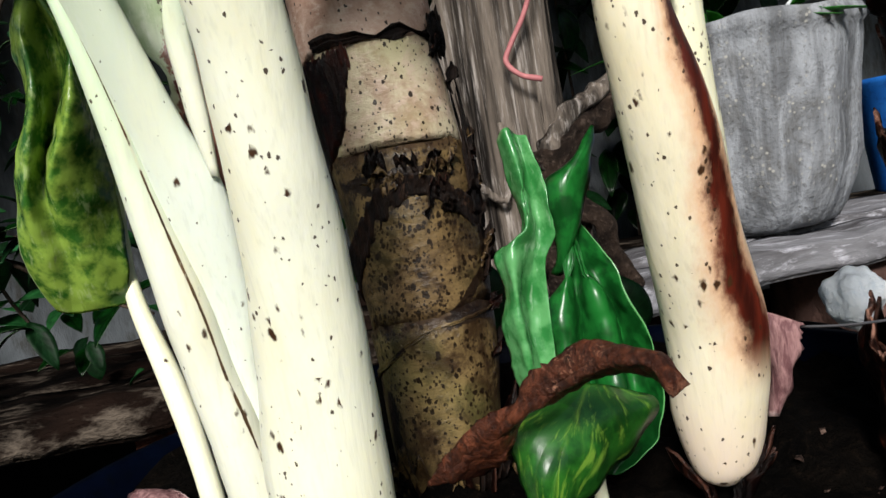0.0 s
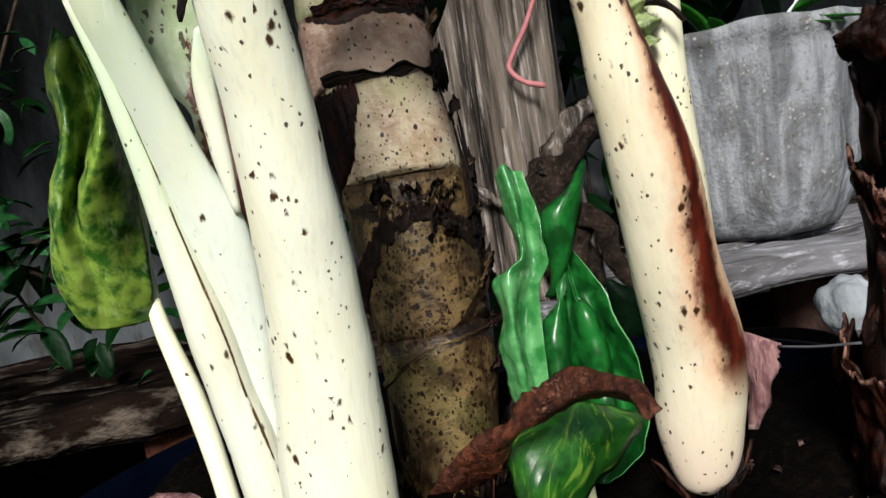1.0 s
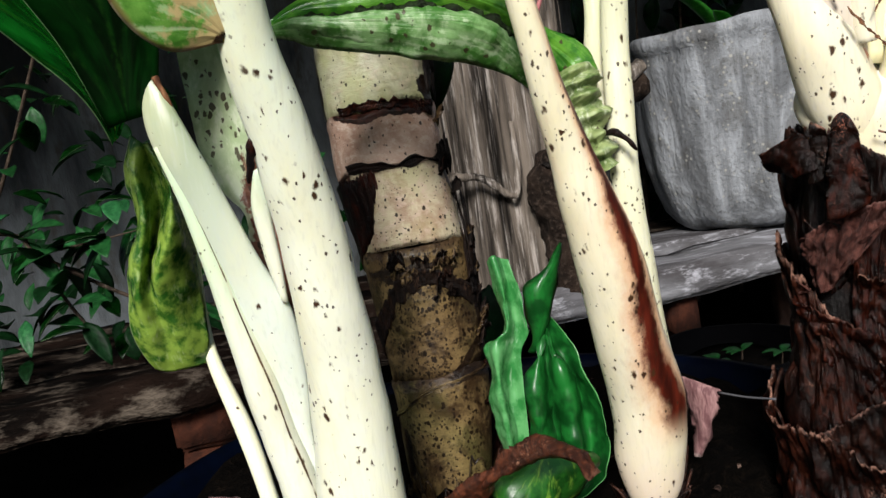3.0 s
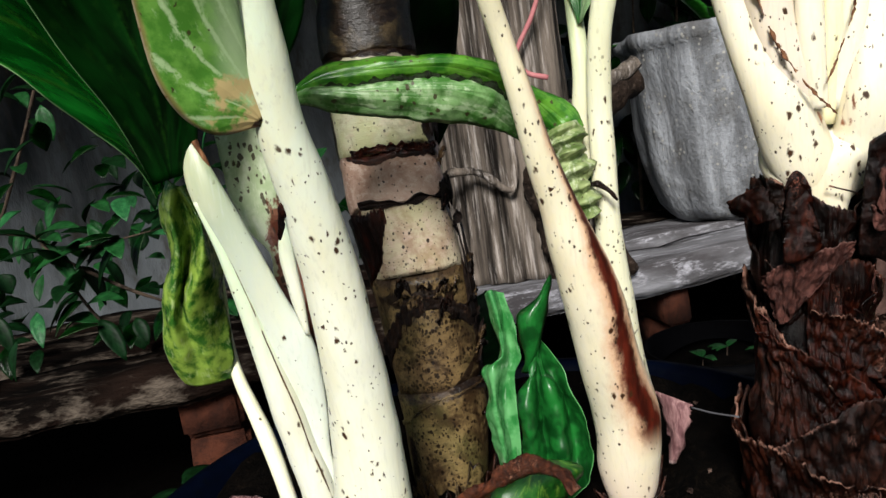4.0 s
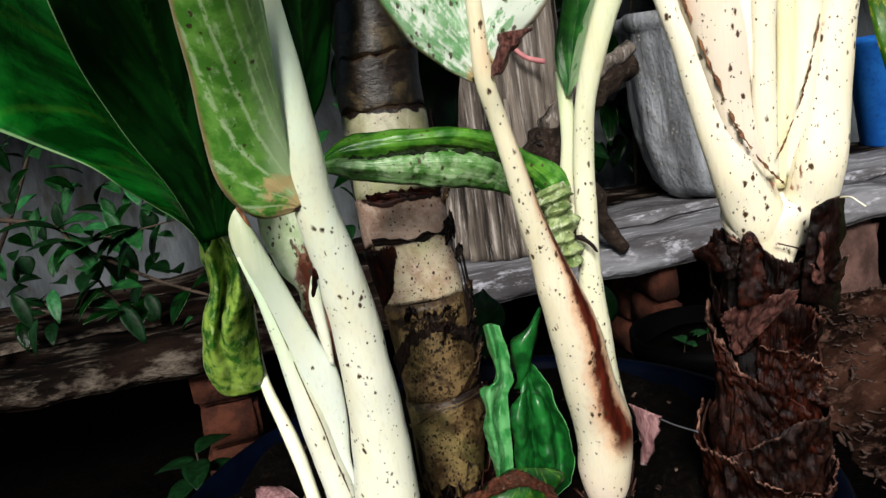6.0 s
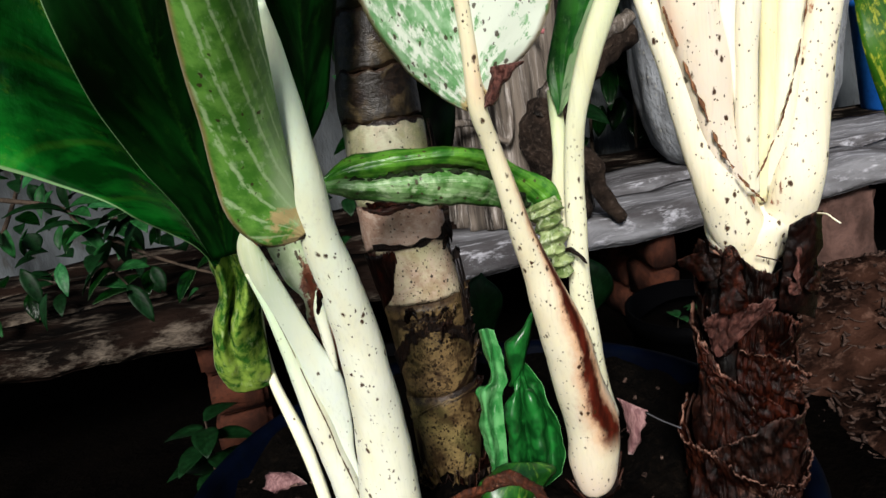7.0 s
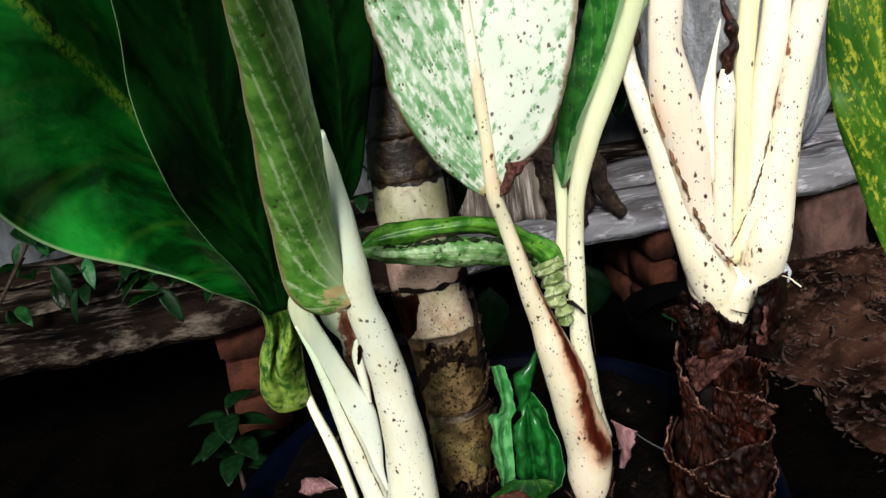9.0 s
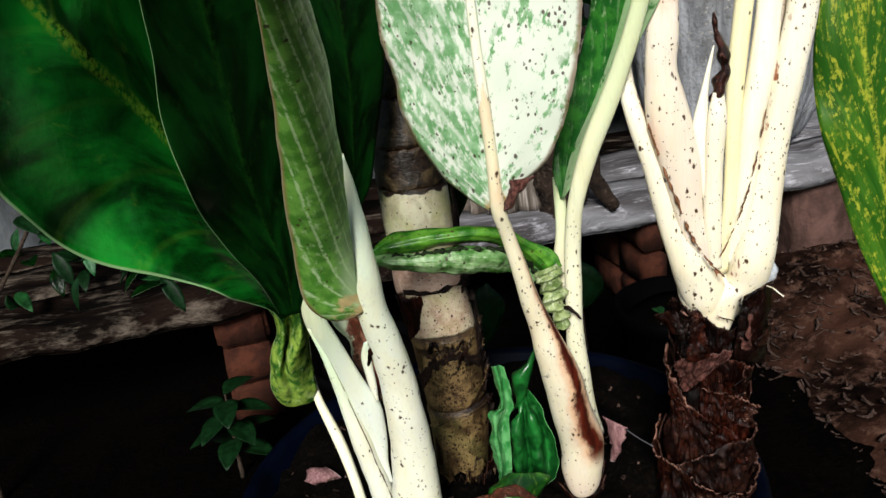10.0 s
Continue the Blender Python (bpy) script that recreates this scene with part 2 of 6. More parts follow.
def trunk_mat(name, a, b, c, dots, dirt, green=0.0, patches=(), big=0.26, red=False):
    """Jointed trunk skin. patches: torn dark scars (u, v, half width, half height)."""
    g = Nodes(name)
    p = g.noise(g.obj((1, 1, 0.7)), 75, 7.0, 0.68, 0.4)
    q = g.noise(g.obj((1, 1, 1.6), (7, 3, 2)), 230, 5.0, 0.7)
    col = g.mix(g.step(p, 0.40, 0.60), a, b)
    col = g.mix(g.math("MULTIPLY", g.step(q, 0.48, 0.64), 0.6), col, c)
    if green:
        col = g.mix(g.math("MULTIPLY", g.step(g.noise(g.obj((1, 1, 1), (2, 9, 4)), 40, 3.0), 0.45, 0.7), green), col, (0.30, 0.33, 0.10))
    ring = g.noise(g.obj((0.15, 0.15, 1)), 700, 3.0)
    col = g.mix(g.math("MULTIPLY", g.step(ring, 0.5, 0.75), 0.07), col, tuple(x * 0.55 for x in a))
    u, v = g.uv()
    nz = g.math("MULTIPLY_ADD", g.noise(g.obj(), 170, 5.0, 0.7), 0.3, -0.15)
    rim = g.math("MAXIMUM", g.step(g.math("ADD", v, nz), 0.93, 1.01), g.math("SUBTRACT", 1.0, g.step(g.math("ADD", v, nz), -0.02, 0.05)))
    col = g.mix(g.math("MULTIPLY", rim, dirt), col, (0.035, 0.02, 0.012))
    if patches:
        ragged = g.math("MULTIPLY_ADD", g.noise(g.obj((1, 1, 1), (4, 4, 4)), 150, 6.0, 0.75), 2.4, -1.2)
        for u0, v0, du, dv, *rise in patches:
            e1 = g.math("POWER", g.math("ABSOLUTE", g.math("DIVIDE", g.math("SUBTRACT", u, u0), du)), 2.0)
            e2 = g.math("POWER", g.math("ABSOLUTE", g.math("DIVIDE", g.math("SUBTRACT", g.math("SUBTRACT", v, g.math("MULTIPLY_ADD", u, rise[0], -u0 * rise[0])) if rise else v, v0), dv)), 2.0)
            m = g.step(g.math("ADD", g.math("SUBTRACT", 1.0, g.math("ADD", e1, e2)), ragged), 0.0, 0.12)
            tone = g.mix(g.step(q, 0.4, 0.65), (0.006, 0.003, 0.002), (0.055, 0.014, 0.008) if red else (0.022, 0.013, 0.007))
            col = g.mix(m, col, tone)
    col = g.mix(g.math("MULTIPLY", g.spots(560, big, dots, (1, 1, 0.8)), 0.95), col, (0.008, 0.004, 0.002))
    col = g.mix(g.math("MULTIPLY", g.spots(980, big * 1.1, dots * 0.7, (1, 1, 0.8)), 0.9), col, (0.015, 0.008, 0.004))
    g.bump(g.math("ADD", g.math("MULTIPLY", ring, 0.08), g.math("ADD", q, g.math("MULTIPLY", rim, -0.6))), 0.0007, 0.8)
    return g.done(col, 0.36, 0.3)


def rough_mat(name, a, b, c, s1, s2, stretch=(1, 1, 1), relief=0.004, rough=0.85, spec=0.12):
    g = Nodes(name)
    p = g.noise(g.obj(stretch), s1, 6.0, 0.6, 0.2)
    q = g.noise(g.obj(stretch, (5, 1, 8)), s2, 5.0, 0.7)
    col = g.mix(g.step(p, 0.35, 0.66), a, b)
    col = g.mix(g.math("MULTIPLY", g.step(q, 0.5, 0.7), 0.7), col, c)
    info = g.n("ObjectInfo")
    col = g.mix(g.math("MULTIPLY", info.outputs["Random"], 0.25), col, tuple(x * 0.5 for x in a))
    g.bump(g.math("ADD", p, q), relief, 0.9)
    return g.done(col, rough, spec)


def concrete_mat(name):
    """Weathered cement: pale runs down the sides, grey blotches, pits and lichen."""
    g = Nodes(name)
    run = g.noise(g.obj((1, 1, 0.14)), 26, 5.0, 0.6, 0.4)
    blot = g.noise(g.obj((1, 1, 0.8), (3, 3, 1)), 19, 6.0, 0.65, 0.3)
    grain = g.noise(g.obj((1, 1, 1), (6, 2, 2)), 140, 4.0, 0.7)
    col = g.mix(g.step(run, 0.36, 0.64), (0.115, 0.120, 0.128), (0.27, 0.285, 0.305))
    col = g.mix(g.math("MULTIPLY", g.step(blot, 0.50, 0.66), 0.55), col, (0.08, 0.077, 0.072))
    col = g.mix(g.math("MULTIPLY", g.step(grain, 0.54, 0.68), 0.5), col, (0.05, 0.047, 0.042))
    pale = g.vor(g.obj((1, 1, 1)), 85)
    col = g.mix(g.math("MULTIPLY", g.math("SUBTRACT", 1.0, g.step(pale.outputs["Distance"], 0.14, 0.3)), g.step(blot, 0.45, 0.6)), col, (0.30, 0.295, 0.27))
    g.bump(g.math("ADD", g.math("ADD", run, blot), g.math("MULTIPLY", grain, 0.25)), 0.011, 0.8)
    return g.done(col, 0.85, 0.12)


CREAM = stalk_mat("cream_stalk", base=(0.71, 0.72, 0.58), tip=(0.57, 0.70, 0.53), spot=0.7, size=0.22, scale=300, clean=0.60)
CREAM_GROOVE = stalk_mat("cream_stalk_grooved", base=(0.72, 0.73, 0.60), tip=(0.52, 0.66, 0.44), spot=0.5, streak=(0.64, 0.011, -0.2, 1.2, (0.09, 0.05, 0.02), 0.34))
MINT = stalk_mat("mint_stalk", base=(0.66, 0.71, 0.62), tip=(0.20, 0.26, 0.13), spot=0.35)
PALE_GREEN = stalk_mat("pale_green_stalk", base=(0.62, 0.61, 0.44), tip=(0.56, 0.64, 0.38), spot=0.9, size=0.24, clean=0.45)
THIN = stalk_mat("thin_green_stalk", base=(0.76, 0.76, 0.56), tip=(0.58, 0.66, 0.32), spot=0.08)
STREAKED = stalk_mat("streaked_stalk", base=(0.68, 0.63, 0.47), tip=(0.66, 0.62, 0.42), spot=0.7, size=0.22, scale=290, streak=(0.585, 0.060, 0.22, 0.80, (0.060, 0.008, 0.0035), 0), blush=0.34, foot=(0.62, 0.50, 0.40))
FAN = stalk_mat("cream_fan_stalk", base=(0.72, 0.67, 0.51), tip=(0.71, 0.68, 0.55), spot=0.8, size=0.22, blush=0.12)
FAN_EDGE = stalk_mat("cream_fan_stalk_browned", base=(0.72, 0.67, 0.51), tip=(0.71, 0.68, 0.55), spot=0.8, size=0.22, streak=(0.68, 0.035, -0.2, 0.9, (0.20, 0.065, 0.025), 0.5))
FAN_EDGE_B = stalk_mat("cream_fan_stalk_browned_edge", base=(0.72, 0.67, 0.51), tip=(0.71, 0.68, 0.55), spot=0.8, size=0.22, streak=(0.33, 0.035, -0.2, 0.9, (0.20, 0.065, 0.025), 0.52))
FAN_PINK = stalk_mat("pinkish_sheath", base=(0.64, 0.56, 0.45), tip=(0.68, 0.62, 0.51), spot=0.9, size=0.23, blush=0.6)
FAN_YELLOW = stalk_mat("yellowish_stalk", base=(0.76, 0.71, 0.44), tip=(0.72, 0.68, 0.42), spot=0.3)
WHITE = stalk_mat("white_stalk", base=(0.78, 0.74, 0.57), tip=(0.78, 0.75, 0.60), spot=0.25)
# Near black for the shadow in the strap leaf's fold and its spots.
FOLD_SHADOW = husk_mat("fold_shadow", (0.004, 0.006, 0.002), (0.015, 0.03, 0.008), (0.10, 0.16, 0.05), 0.6, 0.6, 0.0)
MARGIN = husk_mat("dried_margin", (0.06, 0.022, 0.010), (0.24, 0.11, 0.052), (0.50, 0.34, 0.21))
HUSK = husk_mat("dry_brown_husk", (0.0012, 0.0004, 0.0003), (0.012, 0.0028, 0.0014), (0.12, 0.05, 0.033), 0.5, 0.34, 0.5, 0.9, 0.0008)
HUSK_WORN = husk_mat("worn_brown_husk", (0.002, 0.0006, 0.0004), (0.034, 0.0080, 0.0038), (0.27, 0.14, 0.10), 0.5, 0.32, 0.8, 0.85, 0.0008)
HUSK_SLATE = husk_mat("dusky_husk", (0.0025, 0.0009, 0.0006), (0.028, 0.0095, 0.006), (0.20, 0.10, 0.075), 0.5, 0.34, 0.75, 0.85, 0.0008)
HUSK_PINK = husk_mat("pinkish_husk", (0.028, 0.008, 0.006), (0.16, 0.064, 0.050), (0.42, 0.26, 0.22), 0.7, 0.36, 0.3, 0.5, 0.0018)
HUSK_RED = husk_mat("reddish_husk", (0.002, 0.0005, 0.0003), (0.040, 0.0075, 0.0033), (0.20, 0.075, 0.050), 0.5, 0.28, 0.4, 0.85, 0.0007)
DRY_LEAF = husk_mat("withered_leaf", (0.03, 0.008, 0.004), (0.15, 0.042, 0.018), (0.44, 0.22, 0.14), 0.6, 0.45, 0.4, 0.5, 0.0014)
BRACT = husk_mat("papery_bract", (0.12, 0.055, 0.058), (0.30, 0.17, 0.165), (0.60, 0.44, 0.41), 0.2, 0.45, 0.9)
SCAR = husk_mat("leaf_scar", (0.004, 0.002, 0.0014), (0.022, 0.010, 0.0055), (0.07, 0.035, 0.02), rim=0.0, deep=0.6)
TRUNK_PALE = trunk_mat("pale_trunk", (0.32, 0.225, 0.15), (0.48, 0.42, 0.285), (0.52, 0.39, 0.315), 0.6, 0.5, 0.35, ((0.32, 0.80, 0.085, 0.30), (0.29, 0.40, 0.06, 0.45), (0.74, 0.85, 0.04, 0.25)), 0.30, True)
TRUNK_OLIVE = trunk_mat("olive_trunk", (0.22, 0.205, 0.135), (0.37, 0.365, 0.255), (0.35, 0.29, 0.215), 0.3, 0.6, 0.5, ((0.70, 0.15, 0.05, 0.16), (0.30, 0.3, 0.03, 0.3), (0.55, 1.0, 0.2, 0.07)))
TRUNK_PINK = trunk_mat("pinkish_trunk", (0.33, 0.20, 0.145), (0.49, 0.35, 0.275), (0.58, 0.47, 0.39), 0.35, 0.6, 0.0, ((0.55, 1.0, 0.2, 0.16), (0.66, 0.0, 0.07, 0.10)), 0.26, True)
TRUNK_BROWN = trunk_mat("brown_trunk", (0.034, 0.019, 0.008), (0.165, 0.112, 0.046), (0.028, 0.015, 0.008), 1.0, 0.9, 0.12, ((0.34, 0.5, 0.03, 0.3), (0.66, 0.98, 0.12, 0.05), (0.5, 0.3, 0.3, 0.08)), 0.36)
TRUNK_KNOT = trunk_mat("dotted_trunk", (0.028, 0.015, 0.007), (0.15, 0.098, 0.042), (0.020, 0.011, 0.006), 1.8, 0.8, 0.05, ((0.72, 0.3, 0.035, 0.5), (0.60, 0.06, 0.08, 0.05, 1.4), (0.50, 0.82, 0.16, 0.07)), 0.38)
TRUNK_FLAKY = trunk_mat("flaky_trunk", (0.045, 0.025, 0.011), (0.19, 0.13, 0.06), (0.022, 0.012, 0.007), 1.0, 0.8, 0.0, ((0.55, 0.62, 0.15, 0.22), (0.68, 0.3, 0.08, 0.4)), 0.36)
# Upper trunk with scars; shade of the leaves overhead is in its colour.
TRUNK_SHADED = trunk_mat("shaded_trunk", (0.007, 0.0045, 0.0025), (0.055, 0.038, 0.018), (0.006, 0.004, 0.0025), 0.6, 0.9, 0.0, ((0.38, 0.75, 0.10, 0.30, -2.0), (0.62, 0.75, 0.10, 0.30, 2.0), (0.70, 0.3, 0.05, 0.4)))
LEAF_STREAK = leaf_mat("streaked_green_leaf", (0.070, 0.23, 0.026), (0.17, 0.40, 0.065), (0.55, 0.72, 0.40), 8.0, 4.4, 0.27, 0.65, 0.0, 0.15, 0.085, 0.4, 0.30, rib=1.0, edge=(0.62, 0.70, 0.50, 0.02), breaks=0.12, spec=0.35, wash=0.5)
LEAF_DARK = leaf_mat("dark_green_leaf", (0.0012, 0.034, 0.003), (0.012, 0.33, 0.028), (0.22, 0.46, 0.03), 6, 1.6, 0.14, 0.07, 0.9, 0.0, 0.0, 0.24, 0.25, 0, 0.0014, edge=(0.24, 0.42, 0.18, 0.010), spec=0.25, cloud=True, breaks=0.0)
LEAF_MOTTLED = leaf_mat("dark_and_cream_leaf", (0.008, 0.085, 0.010), (0.03, 0.17, 0.02), (0.58, 0.70, 0.44), 5, 2.4, 0.2, 0.1, 0.0, 0.0, 0.0, 0.35, 0.1, 0.62, breaks=0.05)
LEAF_GRASS = leaf_mat("bright_green_leaf", (0.02, 0.16, 0.015), (0.05, 0.26, 0.03), (0.15, 0.4, 0.1), 5, 1.5, 0.2, 0.1, 0.2, 0.0, 0.0, 0.4, 0.2, 0, 0.0002)
# Shade is in the colour: near-black green for leaves that stand in shade.
LEAF_SHADE = leaf_mat("shade_coloured_leaf", (0.0004, 0.0035, 0.0005), (0.0014, 0.018, 0.002), (0.012, 0.06, 0.006), 6, 1.6, 0.08, 0.12, 0.2, 0.0, 0.0, 0.3, 0.02, 0, 0.0005, edge=(0.10, 0.18, 0.08, 0.008), spec=0.10, cloud=True, breaks=0.02)
LEAF_PALE = leaf_mat("pale_variegated_leaf", (0.15, 0.36, 0.14), (0.32, 0.54, 0.30), (0.76, 0.82, 0.70), 5, 3.0, 0.62, 0.6, 0.0, 0.7, 0.02, 0.4, 0.3, 0.55, breaks=0.12, speck=0.26)
LEAF_CURL = leaf_mat("mottled_curled_leaf", (0.035, 0.14, 0.016), (0.32, 0.48, 0.075), (0.52, 0.64, 0.28), 4, 1.5, 0.30, 0.03, 0.0, 0.0, 0.0, 0.22, 0.4, 0, 0.0010, edge=(0.48, 0.62, 0.28, 0.02), breaks=0.05, spec=0.6)
LEAF_STRAP = leaf_mat("mint_strap_leaf", (0.05, 0.17, 0.025), (0.22, 0.40, 0.15), (0.46, 0.60, 0.36), 2, 1.6, 0.45, 0.15, 0.0, 0.5, 0.0, 0.32, 0.2, 0, 0.0012, breaks=0.1)
LEAF_END = leaf_mat("crumpled_leaf_end", (0.10, 0.16, 0.04), (0.30, 0.37, 0.15), (0.58, 0.63, 0.44), 3, 1.0, 0.40, 0.1, 0.0, 0.3, 0.0, 0.45, 0.12, 0, 0.0012, breaks=0.05)
LEAF_STRAP_TOP = leaf_mat("green_strap_leaf", (0.02, 0.12, 0.008), (0.10, 0.29, 0.025), (0.36, 0.50, 0.20), 2, 1.6, 0.15, 0.1, 0.0, 0.45, 0.0, 0.30, 0.2, 0, 0.0012, breaks=0.0)
LEAF_FRESH = leaf_mat("fresh_green_leaf", (0.003, 0.045, 0.007), (0.010, 0.13, 0.02), (0.05, 0.24, 0.06), 4, 2.0, 0.0, 0.02, 0.0, 0.0, 0.0, 0.30, 0.10, 0, 0.0002, edge=(0.10, 0.30, 0.10, 0.010), spec=0.45)
LEAF_SILVER = leaf_mat("silvery_leaf_back", (0.03, 0.20, 0.045), (0.11, 0.35, 0.12), (0.46, 0.64, 0.44), 1.5, 1.0, 0.25, 0.0, 0.0, 0.0, 0.0, 0.25, 0.2, breaks=0.05, spec=0.6)
LEAF_LIME = leaf_mat("lime_mottled_leaf", (0.006, 0.05, 0.006), (0.02, 0.12, 0.012), (0.20, 0.36, 0.04), 2, 2.0, 0.35, 0.03, 0.15, 0.0, 0.0, 0.33, 0.2)
LEAF_YELLOW = leaf_mat("yellow_veined_leaf", (0.014, 0.075, 0.005), (0.055, 0.16, 0.012), (0.42, 0.44, 0.04), 5, 3.0, 0.42, 0.22, 0.6, 0.0, 0.0, 0.28, 0.2, breaks=0.02, cloud=True)
LEAF_SPECKLED = leaf_mat("speckled_pale_leaf", (0.50, 0.62, 0.36), (0.66, 0.75, 0.52), (0.78, 0.83, 0.66), 6, 2.0, 0.4, 0.1, 0.0, 1.8, 0.0, 0.35, 0.4, wither=0.40, breaks=0.1, speck=0.34)
LEAF_BUSH = leaf_mat("bush_leaf", (0.004, 0.04, 0.008), (0.010, 0.075, 0.016), (0.05, 0.15, 0.05), 5, 1.5, 0.2, 0.2, 0.3, 0.0, 0.0, 0.5, 0.15, 0, 0.0002, spec=0.25)
LEAF_LIGHT = leaf_mat("light_bush_leaf", (0.010, 0.075, 0.022), (0.024, 0.13, 0.04), (0.08, 0.22, 0.09), 5, 1.5, 0.2, 0.2, 0.2, 0.0, 0.0, 0.45, 0.12, 0, 0.0002, spec=0.2)
# Darker copy of the bush leaf; missing light is put into its colour.
LEAF_DIM = leaf_mat("shade_dimmed_leaf", (0.0012, 0.010, 0.002), (0.003, 0.02, 0.005), (0.012, 0.045, 0.012), 5, 1.5, 0.2, 0.2, 0.2, 0.0, 0.0, 0.5, 0.1, 0, 0.0002, spec=0.12)
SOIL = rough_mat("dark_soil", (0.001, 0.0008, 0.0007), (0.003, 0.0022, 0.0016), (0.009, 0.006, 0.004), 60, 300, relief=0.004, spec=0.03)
# Earth coloured near black: the shade under the bench is in the colour.
GROUND = rough_mat("shade_black_earth", (0.0008, 0.0006, 0.0005), (0.0018, 0.0013, 0.001), (0.004, 0.0028, 0.002), 14, 90, relief=0.012, spec=0.01)
CHIP = rough_mat("wood_chip", (0.016, 0.009, 0.007), (0.065, 0.039, 0.030), (0.18, 0.12, 0.095), 30, 160)
EARTH = rough_mat("reddish_earth", (0.003, 0.0014, 0.001), (0.045, 0.020, 0.013), (0.13, 0.070, 0.050), 8, 34, relief=0.006, spec=0.03)
CONCRETE = concrete_mat("weathered_concrete")
PLANK = rough_mat("grey_weathered_plank", (0.05, 0.046, 0.048), (0.22, 0.22, 0.235), (0.55, 0.55, 0.60), 9, 60, (0.2, 1, 1), 0.006)
TIMBER = rough_mat("brown_timber", (0.0012, 0.0008, 0.0006), (0.012, 0.0066, 0.0046), (0.17, 0.138, 0.108), 11, 24, (0.35, 1, 1), 0.016, spec=0.04)
BOARD = rough_mat("bleached_stump_wood", (0.006, 0.0045, 0.0035), (0.20, 0.165, 0.135), (0.52, 0.47, 0.43), 34, 110, (1, 1, 0.06), 0.014)
BARK = rough_mat("rough_dark_bark", (0.008, 0.005, 0.0035), (0.036, 0.023, 0.016), (0.11, 0.08, 0.062), 30, 120, relief=0.01)
# Brick in two tones: shade is put into BRICK, light into BRICK_PALE.
BRICK = rough_mat("old_brick_shaded", (0.022, 0.007, 0.004), (0.060, 0.018, 0.009), (0.012, 0.006, 0.004), 26, 130, relief=0.003)
BRICK_PALE = rough_mat("brick_lit", (0.035, 0.019, 0.015), (0.115, 0.064, 0.052), (0.05, 0.03, 0.025), 12, 50, relief=0.005)
WALL = rough_mat("stained_wall", (0.016, 0.018, 0.019), (0.135, 0.148, 0.158), (0.040, 0.034, 0.024), 5, 21, (1, 1, 0.35), 0.010, spec=0.03)
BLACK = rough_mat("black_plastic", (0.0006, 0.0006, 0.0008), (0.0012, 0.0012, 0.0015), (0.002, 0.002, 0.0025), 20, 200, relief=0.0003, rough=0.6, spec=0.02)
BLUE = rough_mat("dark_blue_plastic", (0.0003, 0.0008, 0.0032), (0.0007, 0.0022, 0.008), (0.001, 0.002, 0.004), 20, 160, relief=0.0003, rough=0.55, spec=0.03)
BRIGHT_BLUE = rough_mat("blue_plastic", (0.01, 0.10, 0.42), (0.02, 0.16, 0.55), (0.01, 0.05, 0.2), 10, 90, relief=0.0005, rough=0.45)
BAG = rough_mat("white_plastic_bag", (0.70, 0.75, 0.78), (0.84, 0.88, 0.9), (0.6, 0.68, 0.74), 30, 120, relief=0.004, rough=0.4)
PINK = rough_mat("pink_wire", (0.34, 0.12, 0.125), (0.44, 0.17, 0.17), (0.3, 0.13, 0.13), 60, 300, relief=0.0003, rough=0.5)
TWIG = rough_mat("dark_twig", (0.02, 0.014, 0.01), (0.06, 0.042, 0.03), (0.1, 0.08, 0.06), 60, 300, relief=0.002)
SILK = rough_mat("silk_thread", (0.08, 0.08, 0.09), (0.12, 0.12, 0.13), (0.12, 0.12, 0.13), 60, 300, relief=0.0001)

# ---- builders ----
BASE = {}


def thing(name, at, label, category, group="", kind=""):
    ob = new(name)
    ob.location = at
    ob.empty_display_size = 0.02
    BASE[ob.name] = Vector(at)
    return tagged(ob, label, category, group, kind)


def part(name, verts, faces, uvs, material, parent, label="", smooth=True):
    """One mesh object under a thing or a part; verts in world metres, uvs one per vertex."""
    base = BASE[parent.name] if parent else Vector((0, 0, 0))
    me = bpy.data.meshes.new(name)
    me.from_pydata([tuple(Vector(v) - base) for v in verts], [], faces)
    if uvs:
        layer = me.uv_layers.new(name="uv")
        idx = np.empty(len(me.loops), dtype=np.int32)
        me.loops.foreach_get("vertex_index", idx)
        layer.data.foreach_set("uv", np.array(uvs, dtype=np.float32)[idx].ravel())
    me.polygons.foreach_set("use_smooth", [smooth] * len(me.polygons))
    me.materials.append(material)
    ob = new(name, me)
    if parent:
        ob.parent = parent
    BASE[ob.name] = base
    return tagged(ob, label)


def curve(pts, n):
    """Catmull-Rom through rows of numbers, n samples even in the parameter."""
    p = np.array(pts, float)
    p = np.vstack([2 * p[0] - p[1], p, 2 * p[-1] - p[-2]])
    res = []
    for s in np.linspace(0, len(pts) - 1 - 1e-9, n):
        i = int(s)
        f = s - i
        a, b, c, d = p[i:i + 4]
        res.append(0.5 * (2 * b + (c - a) * f + (2 * a - 5 * b + 4 * c - d) * f * f + (3 * b - a - 3 * c + d) * f ** 3))
    return np.array(res)


def lump(p, scale, seed=0.0):
    return noise.noise((p[0] * scale + seed, p[1] * scale + seed * 0.37, p[2] * scale - seed * 0.61))


